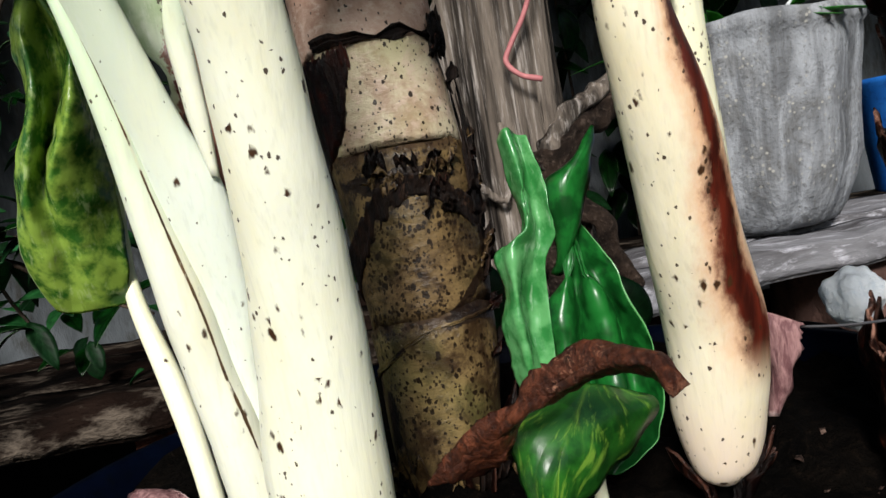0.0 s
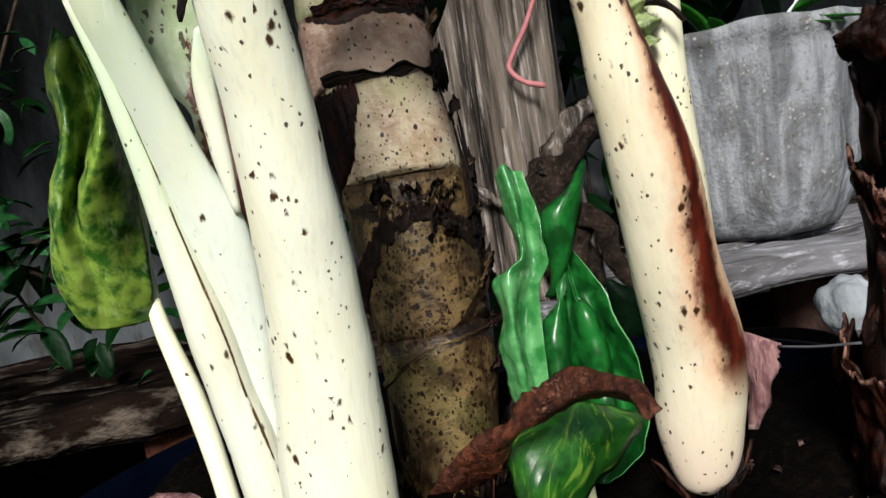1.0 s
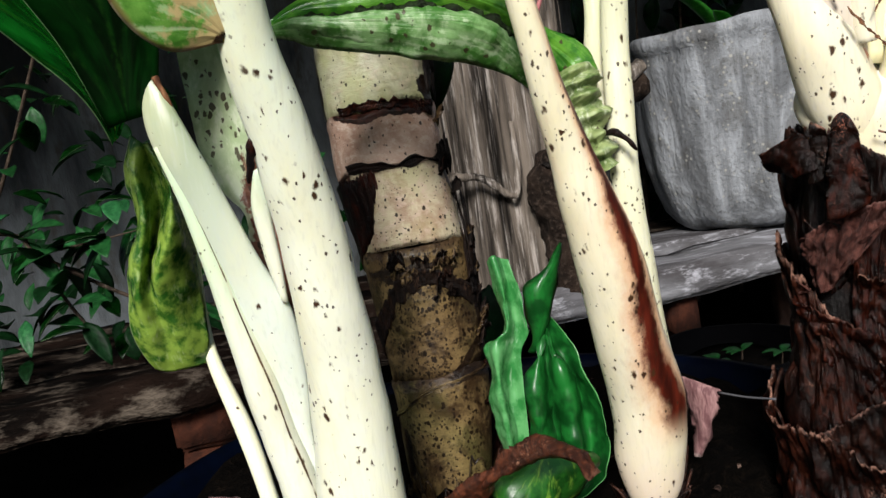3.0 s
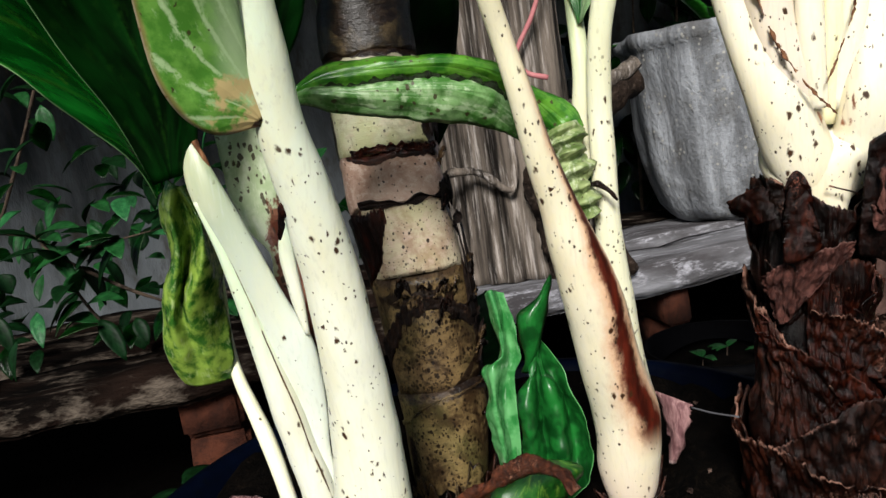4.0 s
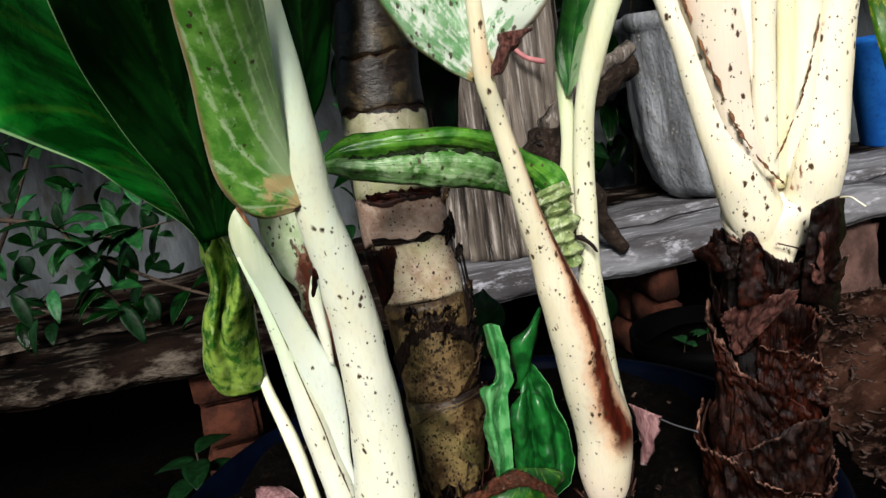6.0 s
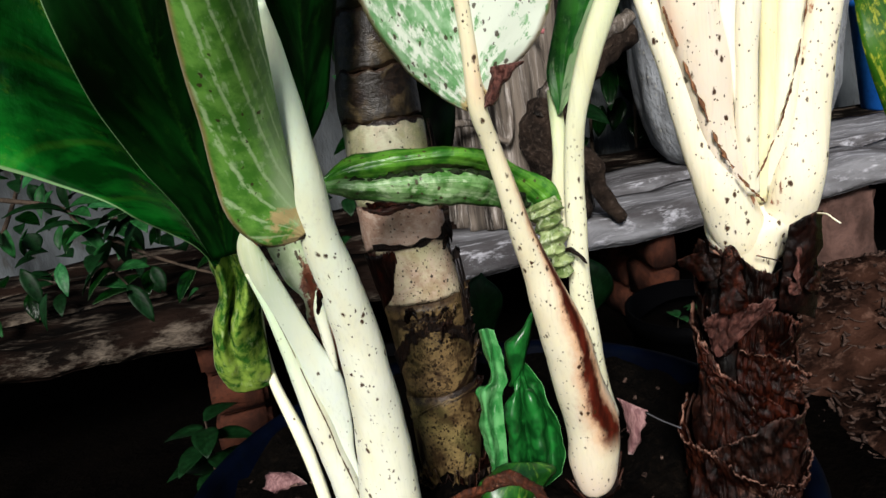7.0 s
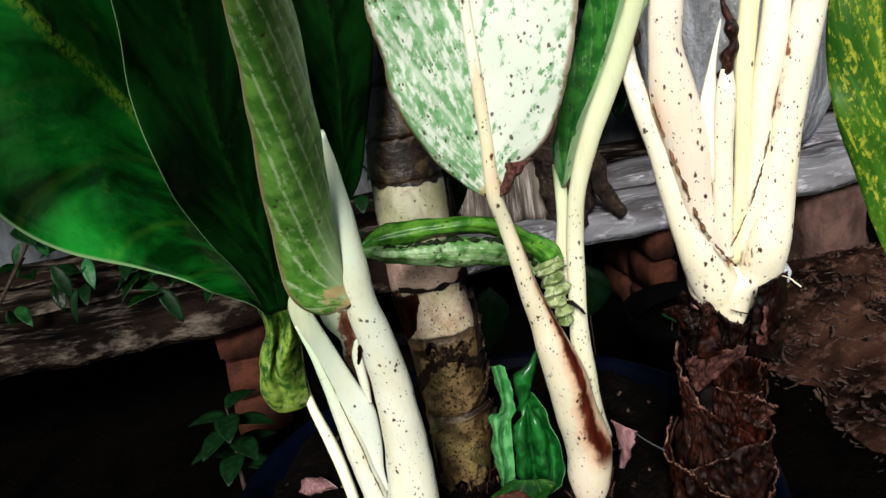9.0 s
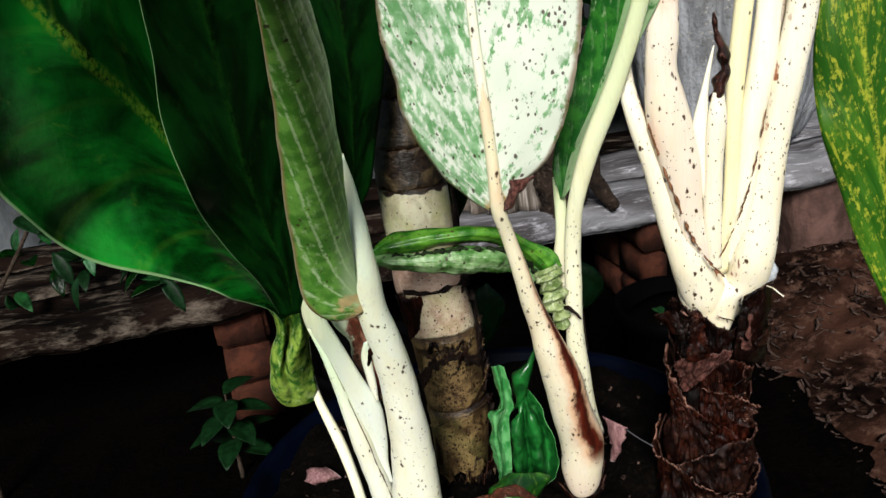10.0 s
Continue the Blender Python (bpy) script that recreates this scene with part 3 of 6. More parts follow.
def stalk(name, rows, material, parent, label="", seg=22, n=60, flat=0.85, wob=0.03, seed=0.0, tip=False, fine=70, level=False):
    """A fleshy stalk along rows of x, y, z, radius; u = 0.5 faces -y. flat: depth against width."""
    c = curve(rows, n)
    ctr, rad = c[:, :3], np.maximum(c[:, 3], 0.0004)
    tan = np.gradient(ctr, axis=0)
    verts, uvs, faces = [], [], []
    for i in range(n):
        t = Vector((0, 0, 1)) if level else Vector(tan[i]).normalized()
        x = Vector((1, 0, 0))
        x = (x - t * x.dot(t)).normalized()
        y = t.cross(x)
        r = rad[i]
        if tip and i > n - 6:
            r *= math.sqrt(max(0.02, 1 - ((i - (n - 6)) / 5.0) ** 2))
        for k in range(seg):
            ph = 2 * math.pi * (k / seg - 0.5)
            d = x * math.sin(ph) - y * math.cos(ph) * flat
            p = Vector(ctr[i]) + d * r
            p += d * r * wob * 2 * lump(p, fine, seed)
            verts.append(p)
            uvs.append((k / seg, i / (n - 1)))
    for i in range(n - 1):
        for k in range(seg):
            a, b = i * seg + k, i * seg + (k + 1) % seg
            faces.append((a, b, b + seg, a + seg))
    faces.append(tuple(range(seg))[::-1])
    faces.append(tuple(range((n - 1) * seg, n * seg)))
    return part(name, verts, faces, uvs, material, parent, label)


def blade(name, rails, material, parent, label="", n=56, m=18, thick=0.0008, ripple=0.0, freq=60, seed=0.0, jag=0.0, rip=(0.0, 0.0), pleat=None, crumple=0.0):
    """A leaf lofted over three guide lines (one edge, middle, other edge) or more. ripple: waviness in metres, stronger at the edges."""
    lines = [curve(r, n) for r in rails]
    a, b, c = lines[0], lines[len(lines) // 2], lines[-1]
    grid = np.zeros((n, m + 1, 3))
    for i in range(n):
        if len(lines) > 3:
            grid[i] = curve([l[i] for l in lines], m + 1)
            continue
        for k in range(m + 1):
            u = k / m
            q = a[i] * (1 - u) * (1 - 2 * u) + b[i] * 4 * u * (1 - u) + c[i] * u * (2 * u - 1)
            grid[i, k] = q
    du = np.gradient(grid, axis=1)
    dv = np.gradient(grid, axis=0)
    nor = np.cross(du, dv)
    ln = np.linalg.norm(nor, axis=2, keepdims=True)
    nor = nor / np.maximum(ln, 1e-9)
    bad = ln[:, :, 0] < 1e-9
    nor[bad] = (0, -1, 0)
    verts, uvs, faces = [], [], []
    for side in (1, -1):
        for i in range(n):
            for k in range(m + 1):
                u, v = k / m, i / (n - 1)
                q = grid[i, k].copy()
                e = abs(2 * u - 1)
                if ripple:
                    amp = ripple * (0.25 + 0.75 * min(1, max(0, (v - rip[0]) / (rip[1] - rip[0])))) if rip[1] else ripple
                    q += nor[i, k] * amp * (0.3 + e * e) * lump(q, freq, seed) * 2 * math.sin(math.pi * min(1, v * 1.1 + 0.05)) ** 0.4
                if crumple:
                    q += nor[i, k] * crumple * (lump(q, freq * 0.9, seed + 5) + 0.6 * abs(lump(q, freq * 2.1, seed + 8)) + 0.35 * lump(q, freq * 4.5, seed + 11)) * min(1, v * 6)
                if pleat:
                    q += nor[i, k] * pleat[1] * (1 - 0.75 * e * e) * math.sin(2 * math.pi * pleat[2] * v + 0.5 * e + 3.4 * lump(q, 80, seed)) * min(1, max(0, (v - pleat[0]) / 0.1))
                if jag and e > 0.99:
                    q += (grid[i, m // 2] - q) * jag * abs(lump(q, 420, seed)) * 2
                q += nor[i, k] * side * thick * 0.5 * (1 - 0.8 * e ** 4)
                verts.append(q)
                uvs.append((u, v))
    s = n * (m + 1)
    for i in range(n - 1):
        for k in range(m):
            p = i * (m + 1) + k
            faces.append((p, p + 1, p + m + 2, p + m + 1))
            faces.append((s + p, s + p + m + 1, s + p + m + 2, s + p + 1))
    for i in range(n - 1):
        p, q = i * (m + 1), i * (m + 1) + m
        faces.append((p, p + m + 1, s + p + m + 1, s + p))
        faces.append((q, s + q, s + q + m + 1, q + m + 1))
    for k in range(m):
        p, q = k, (n - 1) * (m + 1) + k
        faces.append((p, s + p, s + p + 1, p + 1))
        faces.append((q, q + 1, s + q + 1, s + q))
    return part(name, verts, faces, uvs, material, parent, label)


def on_path(rows, z):
    """Centre and radius of an upright stalk at the height z."""
    r = np.array(rows)
    return Vector((np.interp(z, r[:, 2], r[:, 0]), np.interp(z, r[:, 2], r[:, 1]), z)), float(np.interp(z, r[:, 2], r[:, 3]))


def segment(name, rows, z0, z1, w0, w1, material, parent, label="", seg=44, n=16, lip=0.06, seed=0.0):
    """One ring of a jointed trunk, between two wavy joints (tilt, phase, wave)."""
    verts, uvs, faces = [], [], []

    def edge(w, ph):
        return w[0] * math.sin(ph + w[1]) + w[2] * (noise.noise((math.cos(ph) * 2.2, math.sin(ph) * 2.2, seed + w[1])))

    for i in range(n):
        v = i / (n - 1)
        for k in range(seg):
            ph = 2 * math.pi * (k / seg - 0.5)
            z = (z0 + edge(w0, ph)) * (1 - v) + (z1 + edge(w1, ph)) * v
            c, r = on_path(rows, z)
            grow = 1 + lip * math.exp(-((1 - v) / 0.07) ** 2) - 0.012 * math.exp(-(v / 0.06) ** 2) + 0.008 * math.sin(v * math.pi)
            if v > 0.999:
                grow -= lip * 0.6
            p = c + Vector((math.sin(ph), -math.cos(ph), 0)) * r * grow
            p += (p - c) * 0.05 * lump(p, 60, seed)
            verts.append(p)
            uvs.append((k / seg, v))
    for i in range(n - 1):
        for k in range(seg):
            a, b = i * seg + k, i * seg + (k + 1) % seg
            faces.append((a, b, b + seg, a + seg))
    faces.append(tuple(range(seg))[::-1])
    faces.append(tuple(range((n - 1) * seg, n * seg)))
    return part(name, verts, faces, uvs, material, parent, label)


def bark_band(name, rows, low, high, off, material, parent, label="", seed=0.0, ragged=0.0016, n=10, m=40, base=0.0005, top=0.85, wrinkle=0.0006):
    """A raised strip of bark lying on a trunk between two lines of (angle, height), with torn edges; it stands out by off along its upper line."""
    lo, hi = curve(low, m + 1), curve(high, m + 1)
    verts, uvs, faces = [], [], []
    for side in (1, 0):
        for i in range(n):
            v = i / (n - 1)
            for k in range(m + 1):
                ph, z = lo[k] * (1 - v) + hi[k] * v
                z += ragged * (noise.noise((k * 0.55 + seed, seed, 1)) + 0.6 * noise.noise((k * 1.6, seed, 5))) * (1 if v > 0.5 else 0.8) * (abs(2 * v - 1))
                c, r = on_path(rows, z)
                lift = base + off * v ** 2 + wrinkle * (noise.noise((k * 12.0 / m, v * 4, seed)) + 0.7 * abs(noise.noise((k * 28.0 / m, v * 3, seed + 4))) - 0.2) - (0.0 if side else 0.0006 + base * 0.8 * (1 - v))
                d = Vector((math.sin(radians(ph)), -math.cos(radians(ph)), 0))
                q = c + d * r
                q = Vector((q.x * 0.8 + q.z * 0.55, q.y * 0.8, q.z * 0.2 - q.x * 0.15))
                lift += wrinkle * (0.6 * lump(q, 90, seed) - 0.6 * abs(lump(q, 190, seed + 3)) + 0.15 * lump(q, 480, seed + 7))
                verts.append(c + d * (r * 1.012 + lift))
                uvs.append((k / m, top * v))
    s = n * (m + 1)
    for i in range(n - 1):
        for k in range(m):
            p = i * (m + 1) + k
            faces.append((p, p + 1, p + m + 2, p + m + 1))
            faces.append((s + p, s + p + m + 1, s + p + m + 2, s + p + 1))
        p, q = i * (m + 1), i * (m + 1) + m
        faces.append((p, p + m + 1, s + p + m + 1, s + p))
        faces.append((q, s + q, s + q + m + 1, q + m + 1))
    for k in range(m):
        p, q = k, (n - 1) * (m + 1) + k
        faces.append((p, s + p, s + p + 1, p + 1))
        faces.append((q, q + 1, s + q + 1, s + q))
    return part(name, verts, faces, uvs, material, parent, label)


def husk(name, rows, ph0, ph1, z0, z1, off0, off1, material, parent, label="", jag=0.35, point=0.0, seed=0.0, curl=0.0, n=14, m=20, thick=0.0009, tilt=0.0, foot=0.0):
    """A dry scale wrapped round a trunk from angle ph0 to ph1 (degrees, 0 faces -y), torn along its upper edge. point: how far it runs to a tip."""
    verts, uvs, faces = [], [], []
    for side in (1, 0):
        for i in range(n):
            v = i / (n - 1)
            for k in range(m + 1):
                u = k / m
                ph = radians(ph0 + (ph1 - ph0) * u)
                top = 1 - point * abs(2 * u - 1) ** 1.3 - jag * abs(noise.noise((u * 5.3 + seed, seed * 1.7, 0))) - jag * 0.5 * abs(noise.noise((u * 17 + seed, seed, 3)))
                z = z0 + (1 - v) * foot * noise.noise((u * 7 + seed, 2.0, seed)) + (z1 - z0) * v * max(0.12, top) + tilt * (u - 0.5)
                c, r = on_path(rows, z)
                off = off0 + (off1 - off0) * v + curl * max(0, v - 0.72) ** 2 * 9 + 0.0016 * noise.noise((u * 6 + seed, v * 4, seed)) + thick * side
                verts.append(c + Vector((math.sin(ph), -math.cos(ph), 0)) * (r + off))
                uvs.append((u, v))
    s = n * (m + 1)
    for i in range(n - 1):
        for k in range(m):
            p = i * (m + 1) + k
            faces.append((p, p + 1, p + m + 2, p + m + 1))
            faces.append((s + p, s + p + m + 1, s + p + m + 2, s + p + 1))
        p, q = i * (m + 1), i * (m + 1) + m
        faces.append((p, p + m + 1, s + p + m + 1, s + p))
        faces.append((q, s + q, s + q + m + 1, q + m + 1))
    for k in range(m):
        p, q = k, (n - 1) * (m + 1) + k
        faces.append((p, s + p, s + p + 1, p + 1))
        faces.append((q, q + 1, s + q + 1, s + q))
    return part(name, verts, faces, uvs, material, parent, label)


def cord(name, pts, r, material, parent, label="", seg=8, n=40, wob=0.3, seed=0.0, ends=0.4, fine=70):
    """A thin twig, wire or dried margin of uneven thickness."""
    rows = []
    for i, p in enumerate(pts):
        f = i / (len(pts) - 1)
        rows.append((*p, r * (1 - (1 - ends) * f)))
    return stalk(name, rows, material, parent, label, seg, n, 1.0, wob, seed, False, fine)


def lathe(name, at, profile, material, parent, label="", seg=48, wob=0.0, seed=0.0, ribs=0, rib=0.0, turn=0.0):
    """Turned body from (radius, z) pairs, closed on itself, with slight unevenness; ribs: flutes round it."""
    verts, uvs, faces = [], [], []
    n = len(profile)
    for i, (r, z) in enumerate(profile):
        for k in range(seg):
            ph = 2 * math.pi * k / seg + turn
            p = Vector((math.cos(ph) * r, math.sin(ph) * r, z))
            f = 1 + wob * lump(p, 9, seed) + rib * math.cos(ribs * ph)
            verts.append(Vector(at) + Vector((p.x * f, p.y * f, z + wob * 0.15 * lump(p, 12, seed + 4))))
            uvs.append((k / seg, i / max(1, n - 1)))
    for i in range(n - 1):
        for k in range(seg):
            a, b = i * seg + k, i * seg + (k + 1) % seg
            faces.append((a, b, b + seg, a + seg))
    faces.append(tuple(range(seg))[::-1])
    faces.append(tuple(range((n - 1) * seg, n * seg)))
    return part(name, verts, faces, uvs, material, parent, label)


def slab(name, m, size, material, parent, label="", cuts=(10, 4, 3), rough=0.004, seed=0.0, scale=14):
    """A worn rectangular block with rounded, uneven edges, centred on m."""
    bm = bmesh.new()
    bmesh.ops.create_cube(bm, size=1.0, matrix=Matrix.Diagonal((*size, 1)))
    edges = list(bm.edges)
    bmesh.ops.bevel(bm, geom=edges, offset=min(size) * 0.12, segments=2, affect="EDGES")
    for axis in range(3):
        for q in range(1, cuts[axis]):
            at = -size[axis] / 2 + size[axis] * q / cuts[axis]
            co, no = Vector((0, 0, 0)), Vector((0, 0, 0))
            co[axis], no[axis] = at, 1
            bmesh.ops.bisect_plane(bm, geom=bm.verts[:] + bm.edges[:] + bm.faces[:], plane_co=co, plane_no=no)
    for v in bm.verts:
        p = v.co.copy()
        v.co += Vector((lump(p, scale, seed), lump(p, scale, seed + 9), lump(p, scale, seed + 17))) * rough
        v.co = m @ v.co
    bm.verts.index_update()
    verts = [v.co.copy() for v in bm.verts]
    faces = [tuple(v.index for v in f.verts) for f in bm.faces]
    bm.free()
    return part(name, verts, faces, None, material, parent, label, smooth=True)


# ---- setting ----
BX = Vector((1, 0.288, 0)).normalized()
BN = Vector((-BX.y, BX.x, 0))


def bench(s, back=0.0, z=0.0):
    """A point of the bench line: s metres along it, back metres behind its front edge."""
    return Vector((0, 1.03, z)) + BX * s + BN * back


def sheet(name, nx, ny, place, material, label, category):
    verts = [place(i / nx, j / ny) for j in range(ny + 1) for i in range(nx + 1)]
    faces = [(j * (nx + 1) + i, j * (nx + 1) + i + 1, (j + 1) * (nx + 1) + i + 1, (j + 1) * (nx + 1) + i) for j in range(ny) for i in range(nx)]
    ob = part(name, verts, faces, None, material, None)
    return tagged(ob, label, category, "", "structure")


def ground_at(i, j):
    x, y = (i - 0.5) * 2, (j - 0.5) * 2
    x, y = 60 * x * abs(x) ** 1.8 + 1.2 * x, 60 * y * abs(y) ** 1.8 + 1.2 * y + 0.6
    p = Vector((x, y, 0))
    return Vector((x, y, GROUND_Z + 0.02 * lump(p, 3) + 0.008 * lump(p, 14)))


GROUND_Z = 0.03
sheet("ground", 160, 160, ground_at, GROUND, "brown earth strewn with bark mulch, near-black colour holding shade", "ground")


def slab_wall(name, m, size, label):
    ob = slab(name, m, size, WALL, None, "", (24, 1, 16), 0.012, 3.0, 2.5)
    return tagged(ob, label, "wall", "", "structure")


TURN_B = math.degrees(math.atan2(BX.y, BX.x))
wc = bench(0.4, 0.95)
slab_wall("wall_back", pose(wc.x, wc.y, 1.05, 0, 0, TURN_B), (5.2, 0.14, 2.1), "stained grey-blue masonry wall behind the bench")

# Unseen board overhead, added to keep sun and sky light off the wall.
shade_board = slab("ceiling", pose(0.2, 1.45, 1.75, 4, 0, TURN_B), (5.4, 2.7, 0.05), PLANK, None, "", (20, 10, 1), 0.01, 4.0, 3)
tagged(shade_board, "unseen board added overhead to keep sun off the wall", "awning", "", "structure")

# ---- bench and what stands on it ----
b = thing("plank_bench", bench(0.3, 0.15, GROUND_Z), "weathered grey plank bench resting on brick piers", "bench")
for s0, s1, back, w, z, mat, lab in ((-1.5, -0.02, 0.07, 0.15, 0.275, TIMBER, "rough dark brown timber"), (-0.02, 2.1, 0.075, 0.15, 0.275, PLANK, "bleached grey plank"), (-1.5, 0.1, 0.25, 0.17, 0.280, TIMBER, ""), (0.1, 2.1, 0.25, 0.17, 0.283, PLANK, ""), (-1.5, 2.1, 0.43, 0.17, 0.28, TIMBER, "")):
    p = bench((s0 + s1) / 2, back, z)
    slab("plank", pose(p.x, p.y, p.z, 0, 0, TURN_B), (s1 - s0 - 0.006, w, 0.05), mat, b, lab, (40, 5, 3), 0.014, s0 * 7 + back, 10)
for s, wide in ((-0.40, 0.09), (0.372, 0.045), (0.757, 0.13), (-1.1, 0.11), (1.6, 0.11)):
    pier = thing("brick_pier", bench(s, 0.15, GROUND_Z), "pier of old red bricks under the plank bench", "brick pier", "piers under the bench")
    if s == 0.757:
        q = bench(s, 0.15, GROUND_Z + 0.11)
        slab("block", pose(q.x, q.y, q.z, 0, 0, TURN_B), (wide, 0.25, 0.22), BRICK_PALE, pier, "pale red laterite block, light put into its colour", (8, 6, 8), 0.010, 5.0, 22)
        continue
    for k in range(3):
        for side in (0, 1):
            q = bench(s + 0.004 * math.sin(k * 3.1), 0.085 + side * 0.13, GROUND_Z + 0.038 + k * 0.073)
            slab("brick", pose(q.x, q.y, q.z, 0, 0, TURN_B + 3 * math.sin(k * 2.3 + s)), (wide, 0.12, 0.066), BRICK, pier, "", (3, 3, 2), 0.003, k + s, 30)

POT_AT = bench(0.671, 0.25, 0.305)
pot = thing("concrete_pot", POT_AT, "grey weathered concrete pot with broad flutes on the bench", "plant pot")
lathe("body", POT_AT, [(0.10, 0), (0.125, 0.004), (0.146, 0.016), (0.162, 0.04), (0.176, 0.08), (0.188, 0.13), (0.198, 0.2), (0.206, 0.27), (0.211, 0.325), (0.212, 0.345), (0.220, 0.352), (0.222, 0.366), (0.217, 0.376), (0.199, 0.376), (0.192, 0.35), (0.18, 0.33), (0.02, 0.328)], CONCRETE, pot, "", 160, 0.06, 2.0, 11, 0.020, 0.3)
lathe("soil", POT_AT + Vector((0, 0, 0.32)), [(0.02, 0), (0.186, 0.0), (0.182, 0.018), (0.08, 0.024), (0.01, 0.026)], SOIL, pot, "", 32, 0.05)


def leaf_rails(foot, way, up, length, width, droop=0.3, fold=0.15, k=5):
    """Guide lines for a simple pointed leaf."""
    way, up = Vector(way).normalized(), Vector(up).normalized()
    side = way.cross(up).normalized()
    up = side.cross(way)
    a, b_, c = [], [], []
    for i in range(k):
        f = i / (k - 1)
        mid = Vector(foot) + way * length * f - up * length * droop * f * f
        w = width * 0.5 * (math.sin(math.pi * min(1, f * 0.92 + 0.06)) ** 0.8) if 0 < i < k - 1 else width * 0.03
        a.append(tuple(mid - side * w + up * w * fold * 2))
        b_.append(tuple(mid))
        c.append(tuple(mid + side * w + up * w * fold * 2))
    return a, b_, c


random.seed(4)
pl = thing("grassy_plant", POT_AT + Vector((0, 0, 0.31)), "bright green strap-leaved plant in the concrete pot", "plant")
for k in range(14):
    an = random.uniform(0, 2 * math.pi)
    way = Vector((math.cos(an), math.sin(an), random.uniform(0.5, 1.6)))
    foot = POT_AT + Vector((math.cos(an) * 0.04, math.sin(an) * 0.04, 0.335))
    blade("leaf", leaf_rails(foot, way, (0, 0, 1), random.uniform(0.14, 0.24), 0.03, 0.5), LEAF_GRASS, pl, "", 14, 4)
for x, y in ((-0.14, -0.13), (-0.08, -0.15), (-0.03, -0.16)):
    foot = POT_AT + Vector((x, y + 0.04, 0.335))
    blade("leaf", leaf_rails(foot, (0.7, -0.45, 0.35), (0, 0, 1), 0.20, 0.05, 0.35), LEAF_GRASS, pl, "", 16, 6)
st = thing("pale_stick", POT_AT + Vector((-0.02, -0.17, 0.33)), "thin whitish stick leaning out of the concrete pot", "stick")
cord("stick", [POT_AT + Vector((-0.01, -0.17, 0.33)), POT_AT + Vector((0.03, -0.2, 0.385)), POT_AT + Vector((0.09, -0.21, 0.45))], 0.004, BAG, st, "", 8, 16)

# stump of bleached wood with a folded root
S_AT = bench(0.14, 0.15, 0.30)
stump = thing("tree_stump", S_AT, "bleached grey stump with deep vertical grooves", "tree stump")
verts, uvs, faces = [], [], []
for i in range(40):
    v = i / 39
    for k in range(72):
        ph = 2 * math.pi * k / 72
        rr = 0.085 + 0.02 * (1 - v) ** 3 + 0.026 * abs(math.sin(ph * 8.5 + math.sin(v * 2) + 0.8 * math.sin(ph * 3))) ** 0.5 - 0.012 + 0.012 * noise.noise((math.cos(ph) * 3, math.sin(ph) * 3, v * 1.2)) + 0.004 * noise.noise((math.cos(ph) * 14, math.sin(ph) * 14, v * 3))
        verts.append(S_AT + Vector((0.012 + math.cos(ph) * rr * 1.12, math.sin(ph) * rr * 0.7, v * 0.55 + 0.012 * math.sin(ph * 5) * v)))
        uvs.append((k / 72, v))
for i in range(39):
    for k in range(72):
        a, c = i * 72 + k, i * 72 + (k + 1) % 72
        faces.append((a, c, c + 72, a + 72))
faces += [tuple(range(72))[::-1], tuple(range(39 * 72, 40 * 72))]
part("trunk", verts, faces, uvs, BOARD, stump)
F0 = S_AT + Vector((-0.045, -0.078, 0))
cord("root", [F0 + Vector((-0.075, 0.01, 0.16)), F0 + Vector((-0.05, -0.015, 0.195)), F0 + Vector((0.0, -0.02, 0.19)), F0 + Vector((0.045, -0.015, 0.155)), F0 + Vector((0.058, -0.01, 0.19)), F0 + Vector((0.06, 0, 0.27))], 0.008, BOARD, stump, "pale twisting root", 10, 40, 0.25, 2.0, 0.6)
G_AT = S_AT + Vector((0.028, 0, 0))
gnarl = thing("gnarled_root", G_AT + Vector((0.13, -0.03, 0)), "dark gnarled root with rough bark beside the stump", "root")
cord("root", [G_AT + Vector((0.06, -0.085, -0.005)), G_AT + Vector((0.05, -0.095, 0.09)), G_AT + Vector((0.035, -0.1, 0.17)), G_AT + Vector((0.075, -0.1, 0.23)), G_AT + Vector((0.14, -0.07, 0.27)), G_AT + Vector((0.20, -0.05, 0.30))], 0.045, BARK, gnarl, "", 22, 60, 0.22, 6.0, 0.45, 40)
cord("side_root", [G_AT + Vector((0.05, -0.11, 0.13)), G_AT + Vector((0.10, -0.13, 0.11)), G_AT + Vector((0.12, -0.12, 0.04)), G_AT + Vector((0.15, -0.11, 0.0))], 0.02, BARK, gnarl, "", 14, 40, 0.25, 8.0, 0.5, 40)
cord("root", [G_AT + Vector((0.035, -0.115, 0.19)), G_AT + Vector((0.07, -0.115, 0.25)), G_AT + Vector((0.12, -0.1, 0.285)), G_AT + Vector((0.20, -0.06, 0.325))], 0.016, BOARD, gnarl, "bleached upper edge", 14, 50, 0.4, 4.0, 0.7, 50)
wire = thing("pink_wire", bench(0.14, 0.05, 0.6), "bent piece of pink plastic-coated wire hanging on the stump", "wire")
W0 = Vector((0.1766, 1.11, 0.62))
cord("wire", [W0, W0 + Vector((-0.03, 0.005, 0.012)), W0 + Vector((-0.047, 0.01, 0.035)), W0 + Vector((-0.035, 0.012, 0.06)), W0 + Vector((-0.01, 0.014, 0.10)), W0 + Vector((0.012, 0.016, 0.15)), W0 + Vector((0.02, 0.02, 0.2))], 0.0045, PINK, wire, "", 8, 40, 0.1, 1.0, 0.8)
weed = thing("leafy_weed", bench(0.2, 0.42, 0.30), "green weed growing behind the stump", "plant")
random.seed(9)
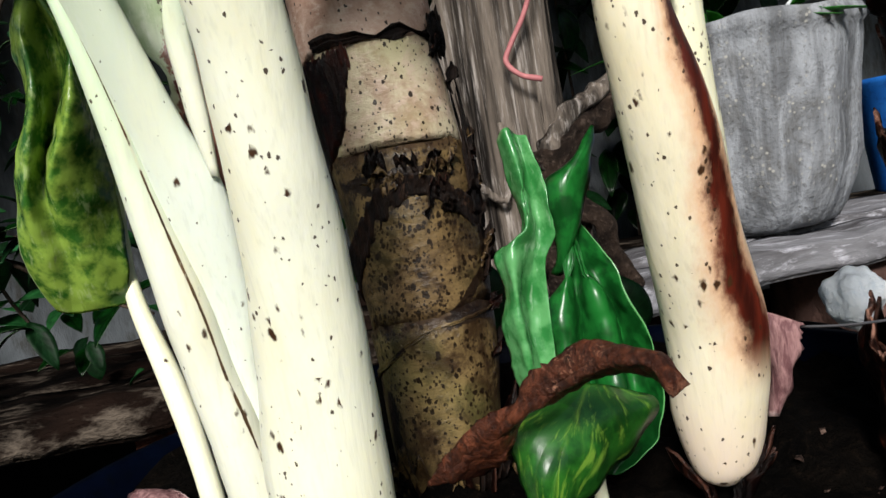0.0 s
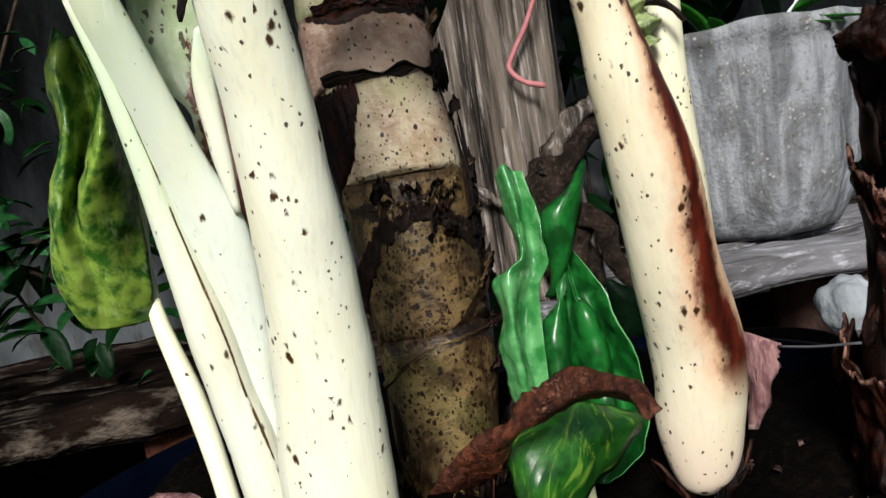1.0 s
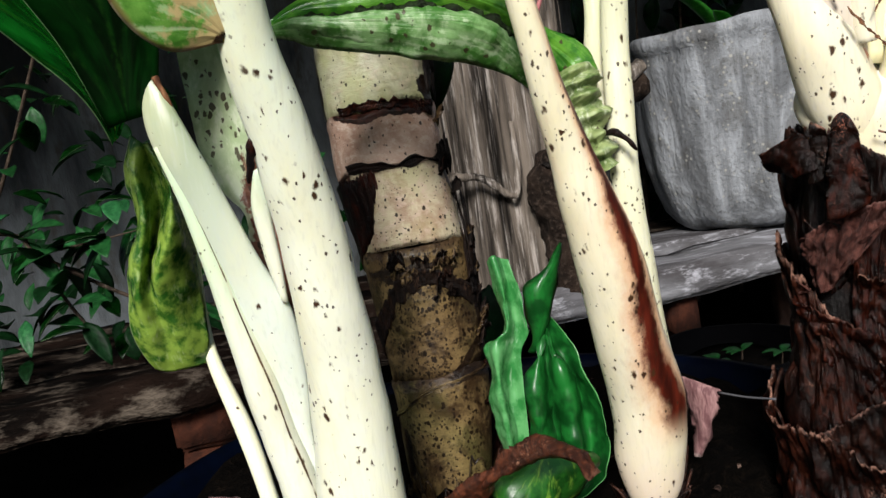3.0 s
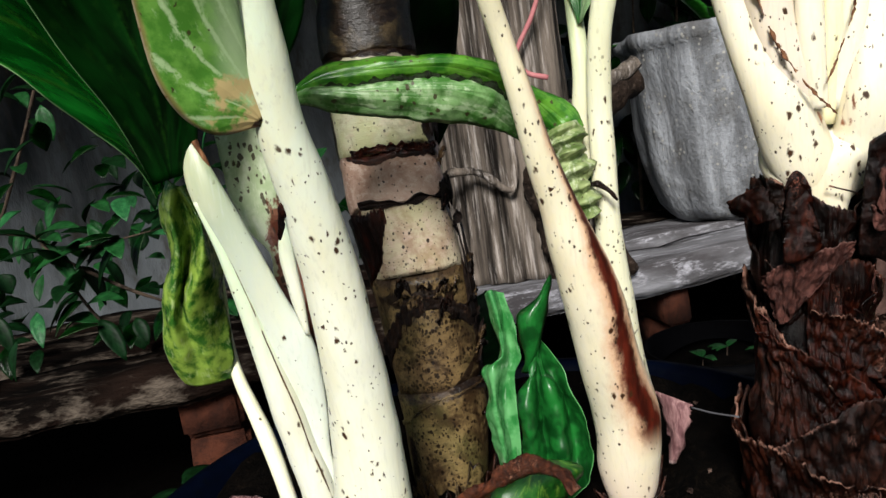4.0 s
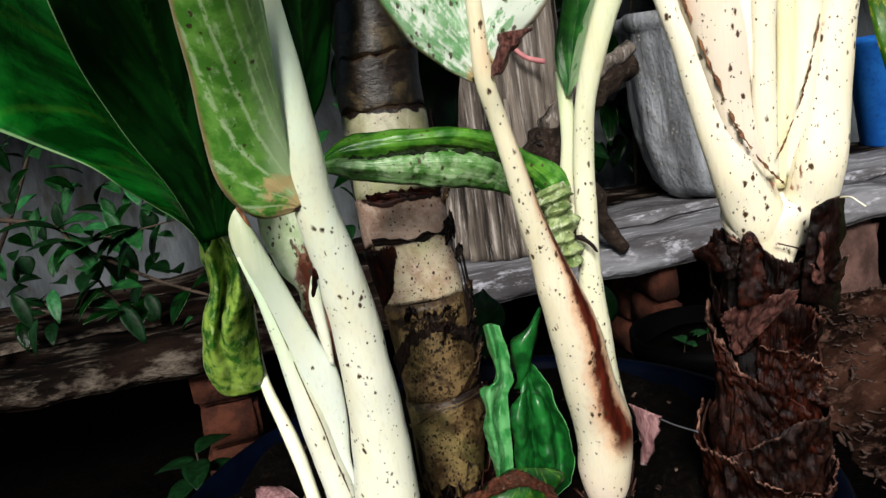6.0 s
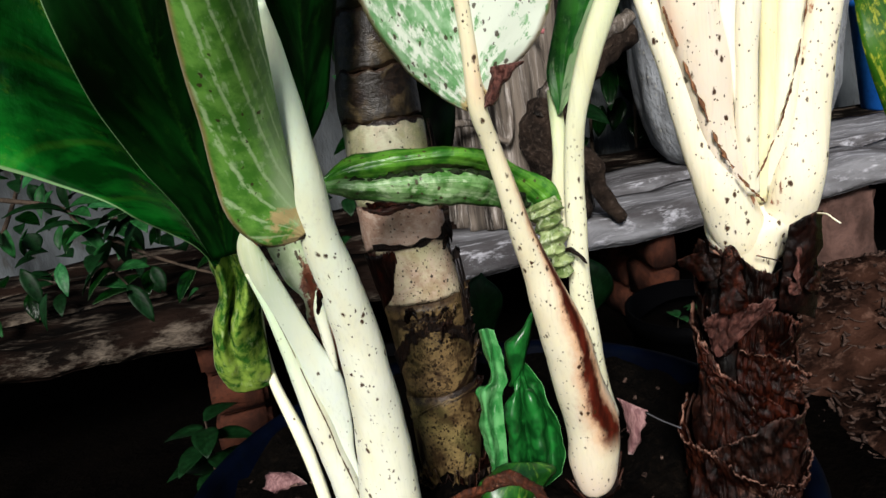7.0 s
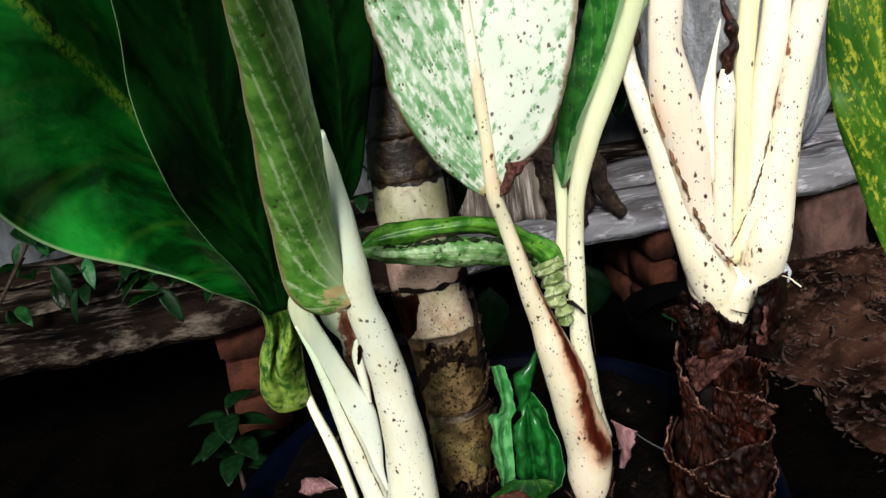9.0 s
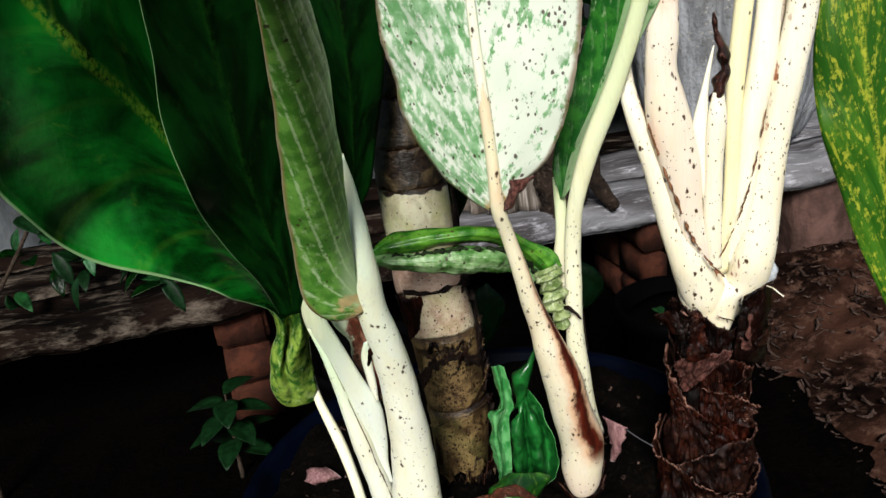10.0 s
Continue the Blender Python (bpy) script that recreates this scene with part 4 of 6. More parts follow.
for k in range(46):
    foot = bench(random.uniform(-0.06, 0.32) if k < 34 else random.uniform(0.0, 0.05), random.uniform(0.3, 0.5), random.uniform(0.36, 0.85))
    blade("leaf", leaf_rails(foot, (random.uniform(-1, 1), -0.6, random.uniform(-0.4, 0.8)), (0, -0.4, 1), random.uniform(0.05, 0.1), 0.032, 0.4), LEAF_BUSH if k < 34 else LEAF_GRASS, weed, "", 8, 4)
for k in range(5):
    f = bench(0.02 + 0.06 * k, 0.42, 0.30)
    cord("stem", [f, f + Vector((0.01, 0.01, 0.3)), f + Vector((0.02, 0.02, 0.55))], 0.004, TWIG, weed, "", 6, 12)

tub_at = bench(1.22, 0.40, 0.30)
tub = thing("blue_tub", tub_at, "bright blue plastic tub on the bench", "tub")
lathe("body", tub_at, [(0.08, 0), (0.085, 0.01), (0.11, 0.24), (0.117, 0.25), (0.117, 0.262), (0.105, 0.262), (0.08, 0.02), (0.01, 0.018)], BRIGHT_BLUE, tub, "", 40)

# pots and clutter in front of the bench
for (x, y, r, h, lab) in ((0.268, 0.66, 0.074, 0.285, "black plastic nursery pot of dark soil with a white bag"), (-0.16, 0.86, 0.10, 0.16, "black plastic pot in the shade of the bench")):
    at_ = Vector((x, y, GROUND_Z))
    np_ = thing("black_pot", at_, lab, "plant pot", "black pots in front of the bench")
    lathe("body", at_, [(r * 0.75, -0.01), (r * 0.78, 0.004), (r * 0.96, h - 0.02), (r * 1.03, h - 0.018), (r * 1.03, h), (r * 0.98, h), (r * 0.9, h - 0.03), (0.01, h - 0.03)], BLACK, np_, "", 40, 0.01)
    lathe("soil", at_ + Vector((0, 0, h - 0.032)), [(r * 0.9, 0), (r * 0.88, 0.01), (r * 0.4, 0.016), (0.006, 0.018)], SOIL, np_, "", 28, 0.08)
bag = thing("plastic_bag", (0.352, 0.655, 0.33), "crumpled white plastic bag draped over the pot rim", "bag")
bm = bmesh.new()
bmesh.ops.create_icosphere(bm, subdivisions=4, radius=1.0)
for v in bm.verts:
    q = v.co.copy()
    f = 1 + 0.22 * lump(q, 1.6, 3) + 0.10 * lump(q, 4, 5) + 0.04 * lump(q, 9, 7)
    v.co = Vector((0.357 + q.x * 0.025 * f, 0.655 + q.y * 0.026 * f, 0.343 + q.z * (0.025 if q.z > 0 else 0.030) * f))
vs, fs = [v.co.copy() for v in bm.verts], [tuple(v.index for v in f.verts) for f in bm.faces]
bm.free()
part("bag", vs, fs, None, BAG, bag)
# seedlings in the black pot
random.seed(77)
for k in range(3):
    at_ = Vector((0.24 + 0.03 * k, 0.63 + 0.02 * (k % 2), 0.30))
    sd = thing("small_sprout", at_, "tiny green seedling in the black pot", "plant", "seedlings in the black pot")
    cord("stem", [at_ - Vector((0, 0, 0.006)), at_ + Vector((0.002, 0, 0.012))], 0.0012, TWIG, sd, "", 6, 8)
    for q in range(4):
        an = random.uniform(0, 6.28)
        blade("leaf", leaf_rails(at_ + Vector((0.002, 0, 0.012)), (math.cos(an), math.sin(an), 0.4), (0, 0, 1), 0.018, 0.009, 0.3), LEAF_BUSH, sd, "", 7, 4)

# reddish earth with mulch


def bank_at(i, j):
    x, y = 0.415 + 1.4 * i, 0.28 + 1.12 * j
    p = Vector((x, y, 0))
    edge = min(1.0, 6 * min(i, 1 - i, j, 1 - j))
    return Vector((x, y, GROUND_Z - 0.02 + edge * (0.064 + 0.030 * lump(p, 5) + 0.014 * lump(p, 22) + 0.006 * lump(p, 70) + 0.07 * min(1.0, max(0.0, (y - 0.9) / 0.35)) ** 2)))


sheet("earth_bank", 130, 90, bank_at, EARTH, "reddish brown crumbly earth before the bench", "earth")
verts, faces = [], []
random.seed(11)
for k in range(3000):
    i, j = random.uniform(0.02, 0.98), random.uniform(0.02, 0.98)
    q = bank_at(i, j)
    ln, w = random.uniform(0.003, 0.019) * random.uniform(0.4, 1), random.uniform(0.0015, 0.0045)
    m = pose(q.x, q.y, q.z + 0.002, random.uniform(-30, 30), random.uniform(-30, 30), random.uniform(0, 360))
    bow = random.uniform(-0.4, 0.6)
    i0 = len(verts)
    for f in (-1, -0.33, 0.33, 1):
        for g in (-1, 1):
            verts.append(m @ Vector((f * ln, g * w * (1.15 - 0.5 * f * f) + bow * ln * f * f, 0.25 * ln * f * f)))
    for f in (-1, -0.33, 0.33, 1):
        verts.append(m @ Vector((f * ln, bow * ln * f * f, 0.25 * ln * f * f + w * 0.7)))
    for q in range(3):
        a, c = i0 + 2 * q, i0 + 8 + q
        faces += [(a, a + 2, c + 1, c), (a + 3, a + 1, c, c + 1), (a, a + 1, a + 3, a + 2)]
tagged(part("bark_mulch", verts, faces, None, CHIP, None, "", True), "scattered brown and grey bark chips on the ground", "mulch", "", "stuff")

# shrub and sprout at the side
random.seed(21)
shrub = thing("leafy_shrub", (-0.80, 0.80, GROUND_Z), "thin-twigged shrub with sparse green leaves beside the wall", "shrub")
T1 = [(-0.60, 0.70, 0.56), (-0.40, 0.62, 0.535), (-0.36, 0.60, 0.512), (-0.30, 0.62, 0.462), (-0.24, 0.63, 0.43)]
T2 = [(-0.36, 0.60, 0.512), (-0.345, 0.60, 0.47), (-0.325, 0.60, 0.432)]
T3 = [(-0.80, 0.80, 0.02), (-0.79, 0.78, 0.25), (-0.72, 0.74, 0.45), (-0.60, 0.70, 0.56)]
T4 = [(-0.36, 0.60, 0.512), (-0.31, 0.61, 0.515), (-0.26, 0.62, 0.52)]
T5 = [(-0.79, 0.78, 0.25), (-0.62, 0.88, 0.5), (-0.45, 0.92, 0.85)]
for tw, r in ((T1, 0.003), (T2, 0.002), (T3, 0.006), (T4, 0.0014), (T5, 0.004)):
    cord("twig", tw, r, TWIG, shrub, "", 7, 24, 0.2, r * 900, 0.5)
for k in range(190):
    if k >= 120:
        foot = Vector((random.uniform(-0.62, -0.30), random.uniform(0.72, 1.0), random.uniform(0.42, 0.74)))
    elif k < 90:
        foot = Vector((random.uniform(-0.85, -0.22), random.uniform(0.68, 1.05), random.uniform(0.40, 0.78)))
    else:
        tw = (T1, T2, T4)[k % 3]
        q = curve(tw, 20)[random.randrange(4, 20)]
        foot = Vector(q)
    way = Vector((random.uniform(-1, 1), random.uniform(-1, 0.2), random.uniform(-0.7, 0.5)))
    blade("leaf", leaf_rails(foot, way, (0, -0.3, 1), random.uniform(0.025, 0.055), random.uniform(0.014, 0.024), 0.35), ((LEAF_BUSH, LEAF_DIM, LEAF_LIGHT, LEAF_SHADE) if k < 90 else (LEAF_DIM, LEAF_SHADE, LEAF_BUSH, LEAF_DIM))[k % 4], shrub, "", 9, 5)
# Far leaves in dim copies: the dark of the foliage is coloured in.
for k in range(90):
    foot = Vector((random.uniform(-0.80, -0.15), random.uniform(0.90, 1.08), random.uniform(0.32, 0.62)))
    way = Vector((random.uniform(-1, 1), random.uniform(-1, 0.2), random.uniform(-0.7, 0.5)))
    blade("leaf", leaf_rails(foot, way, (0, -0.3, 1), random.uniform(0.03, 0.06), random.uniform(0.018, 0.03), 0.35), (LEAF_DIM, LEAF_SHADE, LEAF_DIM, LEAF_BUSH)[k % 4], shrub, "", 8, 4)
# Bush added to fill the dark behind the bench; leaves coloured as shade.
bush = thing("fill_bush", bench(0.45, 0.72, GROUND_Z), "dense bush added behind the bench, shade put into its leaf colour", "bush")
for k in range(9):
    q0, q1 = bench(0.02 + 0.13 * k, 0.72, GROUND_Z), bench(-0.02 + 0.14 * k, 0.66 + 0.05 * math.sin(k * 2.1), 0.95)
    cord("branch", [tuple(q0), tuple((q0 + q1) / 2 + Vector((0.02 * math.sin(k * 3.7), 0, 0))), tuple(q1)], 0.006, TWIG, bush, "", 7, 16, 0.3, k * 1.7, 0.4)
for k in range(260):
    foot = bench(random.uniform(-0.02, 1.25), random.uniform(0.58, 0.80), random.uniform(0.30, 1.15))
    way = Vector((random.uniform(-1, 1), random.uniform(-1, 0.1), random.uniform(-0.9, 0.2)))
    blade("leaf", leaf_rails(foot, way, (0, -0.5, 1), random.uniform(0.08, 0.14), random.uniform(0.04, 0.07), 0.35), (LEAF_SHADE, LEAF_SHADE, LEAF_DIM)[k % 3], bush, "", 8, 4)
sprout = thing("small_sprout", (-0.37, 0.78, GROUND_Z), "small green seedling by the brick pier, shade in its leaf colour", "plant")
cord("stem", [(-0.385, 0.785, GROUND_Z), (-0.38, 0.78, 0.10), (-0.375, 0.777, 0.185)], 0.004, TWIG, sprout, "", 7, 14)
for k in range(12):
    an = k * 2.4
    z = 0.09 + 0.1 * (k / 12)
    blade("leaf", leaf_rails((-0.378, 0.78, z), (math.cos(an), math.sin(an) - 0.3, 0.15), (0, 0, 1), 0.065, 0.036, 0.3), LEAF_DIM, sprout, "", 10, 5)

# ---- the big planting pot ----
PC = Vector((0.040, 0.232, GROUND_Z))
bp = thing("planting_pot", PC, "dark blue plastic pot holding three cane plants", "plant pot")
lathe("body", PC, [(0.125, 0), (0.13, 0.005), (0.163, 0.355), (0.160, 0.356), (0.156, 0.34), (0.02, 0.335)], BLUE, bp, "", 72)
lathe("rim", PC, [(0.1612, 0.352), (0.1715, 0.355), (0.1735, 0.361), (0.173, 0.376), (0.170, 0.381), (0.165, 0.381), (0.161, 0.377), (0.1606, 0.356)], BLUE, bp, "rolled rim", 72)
random.seed(5)
verts, uvs, faces = [], [], []
NR, NS = 40, 96
for i in range(NR):
    r = 0.157 * (i + 0.3) / (NR - 0.7)
    for k in range(NS):
        ph = 2 * math.pi * k / NS
        p = Vector((PC.x + math.cos(ph) * r, PC.y + math.sin(ph) * r, 0))
        verts.append(Vector((p.x, p.y, 0.404 + 0.010 * lump(p, 22) + 0.007 * lump(p, 75) + 0.003 * lump(p, 220))))
        uvs.append((k / NS, i / NR))
for i in range(NR - 1):
    for k in range(NS):
        a, c = i * NS + k, i * NS + (k + 1) % NS
        faces.append((a, c, c + NS, a + NS))
faces.append(tuple(range(NS))[::-1])
soil = thing("potting_soil", PC + Vector((0, 0, 0.37)), "black potting soil with crumbs", "soil", "", "stuff")
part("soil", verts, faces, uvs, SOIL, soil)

random.seed(61)
verts, faces = [], []
for k in range(90):
    an, rr = random.uniform(0, 6.283), 0.148 * math.sqrt(random.random())
    x, y = PC.x + math.cos(an) * rr, PC.y + math.sin(an) * rr
    p = Vector((x, y, 0))
    z = 0.405 + 0.010 * lump(p, 22) + 0.007 * lump(p, 75)
    ln, w = random.uniform(0.0008, 0.0034), random.uniform(0.0006, 0.0018)
    m = pose(x, y, z, random.uniform(-40, 40), random.uniform(-40, 40), random.uniform(0, 360))
    i0 = len(verts)
    for dx, dy, dz in ((-1, -1, 0), (1, -0.6, 0), (1, 0.7, 0), (-1, 1, 0), (-0.8, 0, 0.5), (0.9, 0, 0.4)):
        verts.append(m @ Vector((dx * ln, dy * w, dz * w)))
    faces += [tuple(i0 + q for q in f) for f in ((0, 3, 2, 1), (0, 1, 5, 4), (2, 3, 4, 5), (1, 2, 5), (3, 0, 4))]
tagged(part("soil_debris", verts, faces, None, CHIP, None, "", False), "bits of bark and dry leaf on the potting soil", "debris", "", "stuff")

# ---- guide lines of stalks and leaves ----
A1 = [(-0.0004, 0.167, 0.4411, 0.0142), (0.0016, 0.164, 0.4664, 0.0126), (0.0034, 0.158, 0.4909, 0.011), (0.0042, 0.151, 0.5141, 0.01), (0.0043, 0.145, 0.5357, 0.0093), (0.0035, 0.1355, 0.5611, 0.0083), (0.0021, 0.127, 0.5816, 0.0072), (0.0030, 0.118, 0.6052, 0.0068), (0.0034, 0.11, 0.6287, 0.0064), (0.0038, 0.103, 0.6469, 0.0056), (0.0043, 0.097, 0.6617, 0.004)]
A3 = [(-0.0241, 0.1805, 0.4463, 0.0069), (-0.0261, 0.177, 0.4633, 0.0062), (-0.0273, 0.1735, 0.4796, 0.006), (-0.0287, 0.17, 0.495, 0.005), (-0.0302, 0.167, 0.5097, 0.004), (-0.0314, 0.164, 0.5236, 0.0033), (-0.0339, 0.1595, 0.5435, 0.0021), (-0.0379, 0.156, 0.5626, 0.0012)]
A2 = [(-0.0166, 0.1805, 0.4451, 0.001), (-0.0183, 0.178, 0.4618, 0.0028), (-0.0183, 0.1755, 0.4777, 0.0052), (-0.0186, 0.172, 0.493, 0.007), (-0.0199, 0.1685, 0.5078, 0.008), (-0.0233, 0.165, 0.5223, 0.0066), (-0.0282, 0.1605, 0.5427, 0.0062), (-0.0334, 0.157, 0.5621, 0.0059), (-0.0358, 0.1565, 0.573, 0.0046), (-0.0374, 0.1575, 0.586, 0.0016)]
A4 = [(-0.0475, 0.212, 0.4295, 0.0035), (-0.0534, 0.217, 0.4539, 0.0038), (-0.0627, 0.224, 0.4808, 0.0027), (-0.0653, 0.229, 0.4998, 0.002), (-0.063, 0.228, 0.5211, 0.0015), (-0.0607, 0.222, 0.5477, 0.0012)]
C = [(0.021, 0.2435, 0.4097, 0.0169), (0.0229, 0.245, 0.4391, 0.0194), (0.0234, 0.2455, 0.4648, 0.0205), (0.0218, 0.246, 0.493, 0.0214), (0.0204, 0.246, 0.5152, 0.0216), (0.0175, 0.246, 0.5399, 0.0218), (0.0163, 0.247, 0.5662, 0.0222), (0.0155, 0.248, 0.5968, 0.0214), (0.015, 0.249, 0.6231, 0.0205), (0.0199, 0.252, 0.6637, 0.0189)]
D = [(0.0973, 0.199, 0.4086, 0.003), (0.0969, 0.199, 0.4126, 0.0077), (0.0972, 0.199, 0.4197, 0.0106), (0.0977, 0.1985, 0.4296, 0.0123), (0.0985, 0.1965, 0.4421, 0.0128), (0.0977, 0.194, 0.4575, 0.0129), (0.0935, 0.187, 0.4783, 0.0116), (0.0897, 0.18, 0.5039, 0.0108), (0.084, 0.174, 0.5278, 0.0085), (0.0809, 0.171, 0.5413, 0.0067), (0.0761, 0.165, 0.5608, 0.0051), (0.0725, 0.16, 0.5807, 0.0042), (0.0687, 0.156, 0.5997, 0.0035), (0.0655, 0.15, 0.6162, 0.0035), (0.0655, 0.1475, 0.6383, 0.0029), (0.065, 0.145, 0.6623, 0.0027), (0.0643, 0.1425, 0.6968, 0.0021)]
DS = [(0.106, 0.206, 0.4484, 0.0075), (0.1022, 0.199, 0.4728, 0.0068), (0.1005, 0.194, 0.4985, 0.0063), (0.1, 0.191, 0.5288, 0.0049), (0.1014, 0.192, 0.5548, 0.0047), (0.1028, 0.193, 0.5759, 0.0045), (0.1059, 0.19, 0.6007, 0.0043), (0.1145, 0.188, 0.6279, 0.005), (0.1245, 0.186, 0.65, 0.005), (0.1338, 0.182, 0.6739, 0.0045), (0.1418, 0.177, 0.6988, 0.0041), (0.1486, 0.17, 0.7242, 0.0042)]
DT = [(0.0987, 0.198, 0.5481, 0.0023), (0.0959, 0.2, 0.5633, 0.0037), (0.0985, 0.1995, 0.5857, 0.0034), (0.0987, 0.202, 0.6132, 0.0029)]
HB = [(0.1735, 0.205, 0.4028, 0.0255), (0.1745, 0.205, 0.438, 0.0245), (0.1765, 0.204, 0.4600, 0.0205), (0.1770, 0.204, 0.4800, 0.0200), (0.1785, 0.203, 0.5012, 0.0208), (0.1809, 0.203, 0.5196, 0.0214)]
HC = [(0.1792, 0.186, 0.5179, 0.0023), (0.1782, 0.187, 0.5218, 0.0057), (0.1768, 0.189, 0.5268, 0.0101), (0.176, 0.191, 0.532, 0.0144), (0.1766, 0.193, 0.5375, 0.0182), (0.1796, 0.1965, 0.5437, 0.0212), (0.1831, 0.2025, 0.5494, 0.0205), (0.1856, 0.208, 0.5555, 0.015), (0.187, 0.211, 0.562, 0.006)]
H1 = [(0.1765, 0.1885, 0.5285, 0.0070), (0.1728, 0.1890, 0.5375, 0.0108), (0.1681, 0.1880, 0.5490, 0.0118), (0.162, 0.185, 0.5654, 0.0103), (0.1532, 0.186, 0.5907, 0.0074), (0.1461, 0.186, 0.6174, 0.0058), (0.1379, 0.188, 0.6454, 0.0047), (0.1356, 0.196, 0.6666, 0.0041), (0.1378, 0.2, 0.6986, 0.0038), (0.1391, 0.2, 0.7293, 0.0031)]
H2 = [(0.1744, 0.188, 0.5464, 0.0051), (0.1664, 0.183, 0.5709, 0.0079), (0.1619, 0.182, 0.5902, 0.0075), (0.159, 0.182, 0.6159, 0.0103), (0.1535, 0.182, 0.641, 0.0108), (0.1508, 0.182, 0.6645, 0.0078), (0.152, 0.182, 0.6818, 0.0078), (0.1538, 0.182, 0.707, 0.0063), (0.155, 0.18, 0.7332, 0.0055)]
H3 = [(0.1747, 0.181, 0.5595, 0.0031), (0.1732, 0.18, 0.5812, 0.0046), (0.1739, 0.179, 0.614, 0.0045), (0.1755, 0.178, 0.6378, 0.0048), (0.1764, 0.178, 0.6515, 0.0027)]
H4 = [(0.1795, 0.19, 0.5534, 0.0041), (0.183, 0.186, 0.5862, 0.0037), (0.1847, 0.186, 0.6116, 0.0036), (0.1858, 0.186, 0.6357, 0.0038), (0.1873, 0.186, 0.6581, 0.0046), (0.1913, 0.186, 0.6916, 0.0045), (0.194, 0.186, 0.7256, 0.0044)]
H5 = [(0.1852, 0.19, 0.5581, 0.0045), (0.1894, 0.185, 0.5855, 0.0046), (0.1922, 0.185, 0.6105, 0.0053), (0.1945, 0.185, 0.6344, 0.0056), (0.1988, 0.185, 0.6567, 0.0066), (0.2017, 0.185, 0.6801, 0.006), (0.2041, 0.185, 0.7048, 0.0059), (0.2054, 0.185, 0.7287, 0.0061)]
H6 = [(0.1820, 0.1905, 0.5290, 0.0065), (0.1880, 0.1915, 0.5375, 0.0098), (0.1935, 0.1905, 0.5475, 0.0112), (0.1958, 0.187, 0.561, 0.0111), (0.1996, 0.188, 0.5834, 0.0102), (0.2036, 0.187, 0.6084, 0.0081), (0.2077, 0.186, 0.6323, 0.0072), (0.2116, 0.185, 0.6549, 0.0077), (0.2173, 0.185, 0.683, 0.0074), (0.2203, 0.185, 0.7099, 0.0071), (0.222, 0.185, 0.7287, 0.0067)]
H7 = [(0.202, 0.191, 0.6098, 0.0017), (0.2061, 0.192, 0.6352, 0.0038), (0.2097, 0.193, 0.6624, 0.005), (0.2117, 0.194, 0.6834, 0.0052), (0.2136, 0.195, 0.7087, 0.0054), (0.2145, 0.195, 0.7306, 0.005)]
GL = ([(-0.0021, 0.122, 0.5822), (-0.0148, 0.118, 0.5817), (-0.0224, 0.112, 0.5925), (-0.0212, 0.1, 0.6149), (-0.009, 0.066, 0.6598), (0.0016, 0.038, 0.6896), (0.0094, 0.014, 0.7108), (0.0174, -0.012, 0.7293), (0.0233, -0.03, 0.7397)],
    [(-0.0016, 0.121, 0.5832), (-0.0076, 0.114, 0.5911), (-0.0091, 0.108, 0.6022), (-0.0052, 0.095, 0.6224), (0.0033, 0.068, 0.6555), (0.0107, 0.042, 0.6859), (0.0167, 0.018, 0.7095), (0.0227, -0.008, 0.7286), (0.0268, -0.03, 0.7423)],
    [(-0.0009, 0.121, 0.5837), (-0.0005, 0.118, 0.594), (0.0013, 0.112, 0.6046), (0.0034, 0.104, 0.6205), (0.009, 0.085, 0.6544), (0.0163, 0.058, 0.686), (0.0218, 0.03, 0.7093), (0.025, 0.002, 0.7283), (0.0273, -0.025, 0.7406)])
B1 = ([(-0.0528, 0.158, 0.5656), (-0.0541, 0.135, 0.5872), (-0.058, 0.112, 0.6046), (-0.076, 0.1, 0.6165), (-0.0906, 0.083, 0.6329), (-0.0974, 0.063, 0.6567), (-0.1018, 0.045, 0.6834), (-0.0997, 0.03, 0.7195)],
    [(-0.0512, 0.16, 0.567), (-0.0593, 0.175, 0.5795), (-0.0695, 0.186, 0.6027), (-0.0813, 0.17, 0.6447), (-0.0886, 0.14, 0.6862), (-0.0901, 0.102, 0.7167), (-0.0938, 0.084, 0.7401), (-0.0902, 0.06, 0.7616)],
    [(-0.0479, 0.16, 0.5699), (-0.0529, 0.19, 0.5825), (-0.0592, 0.215, 0.6115), (-0.064, 0.212, 0.6584), (-0.0627, 0.188, 0.7082), (-0.0604, 0.145, 0.7393), (-0.0609, 0.095, 0.7563), (-0.0698, 0.07, 0.7677)])
B2 = ([(-0.0507, 0.157, 0.5703), (-0.0562, 0.148, 0.5938), (-0.0622, 0.135, 0.6173), (-0.0625, 0.108, 0.6555), (-0.0615, 0.101, 0.6824), (-0.0565, 0.094, 0.7087), (-0.0514, 0.086, 0.7323), (-0.0431, 0.075, 0.7543)],
    [(-0.0443, 0.156, 0.5713), (-0.0417, 0.15, 0.5972), (-0.0436, 0.142, 0.6238), (-0.0425, 0.128, 0.6572), (-0.04, 0.118, 0.6881), (-0.0368, 0.108, 0.7153), (-0.0338, 0.095, 0.7412), (-0.0297, 0.08, 0.7647)],
    [(-0.036, 0.157, 0.5724), (-0.0297, 0.154, 0.5941), (-0.0231, 0.15, 0.6185), (-0.0161, 0.146, 0.6493), (-0.0111, 0.14, 0.6808), (-0.0085, 0.128, 0.7101), (-0.0102, 0.115, 0.7404), (-0.0136, 0.09, 0.7652)])
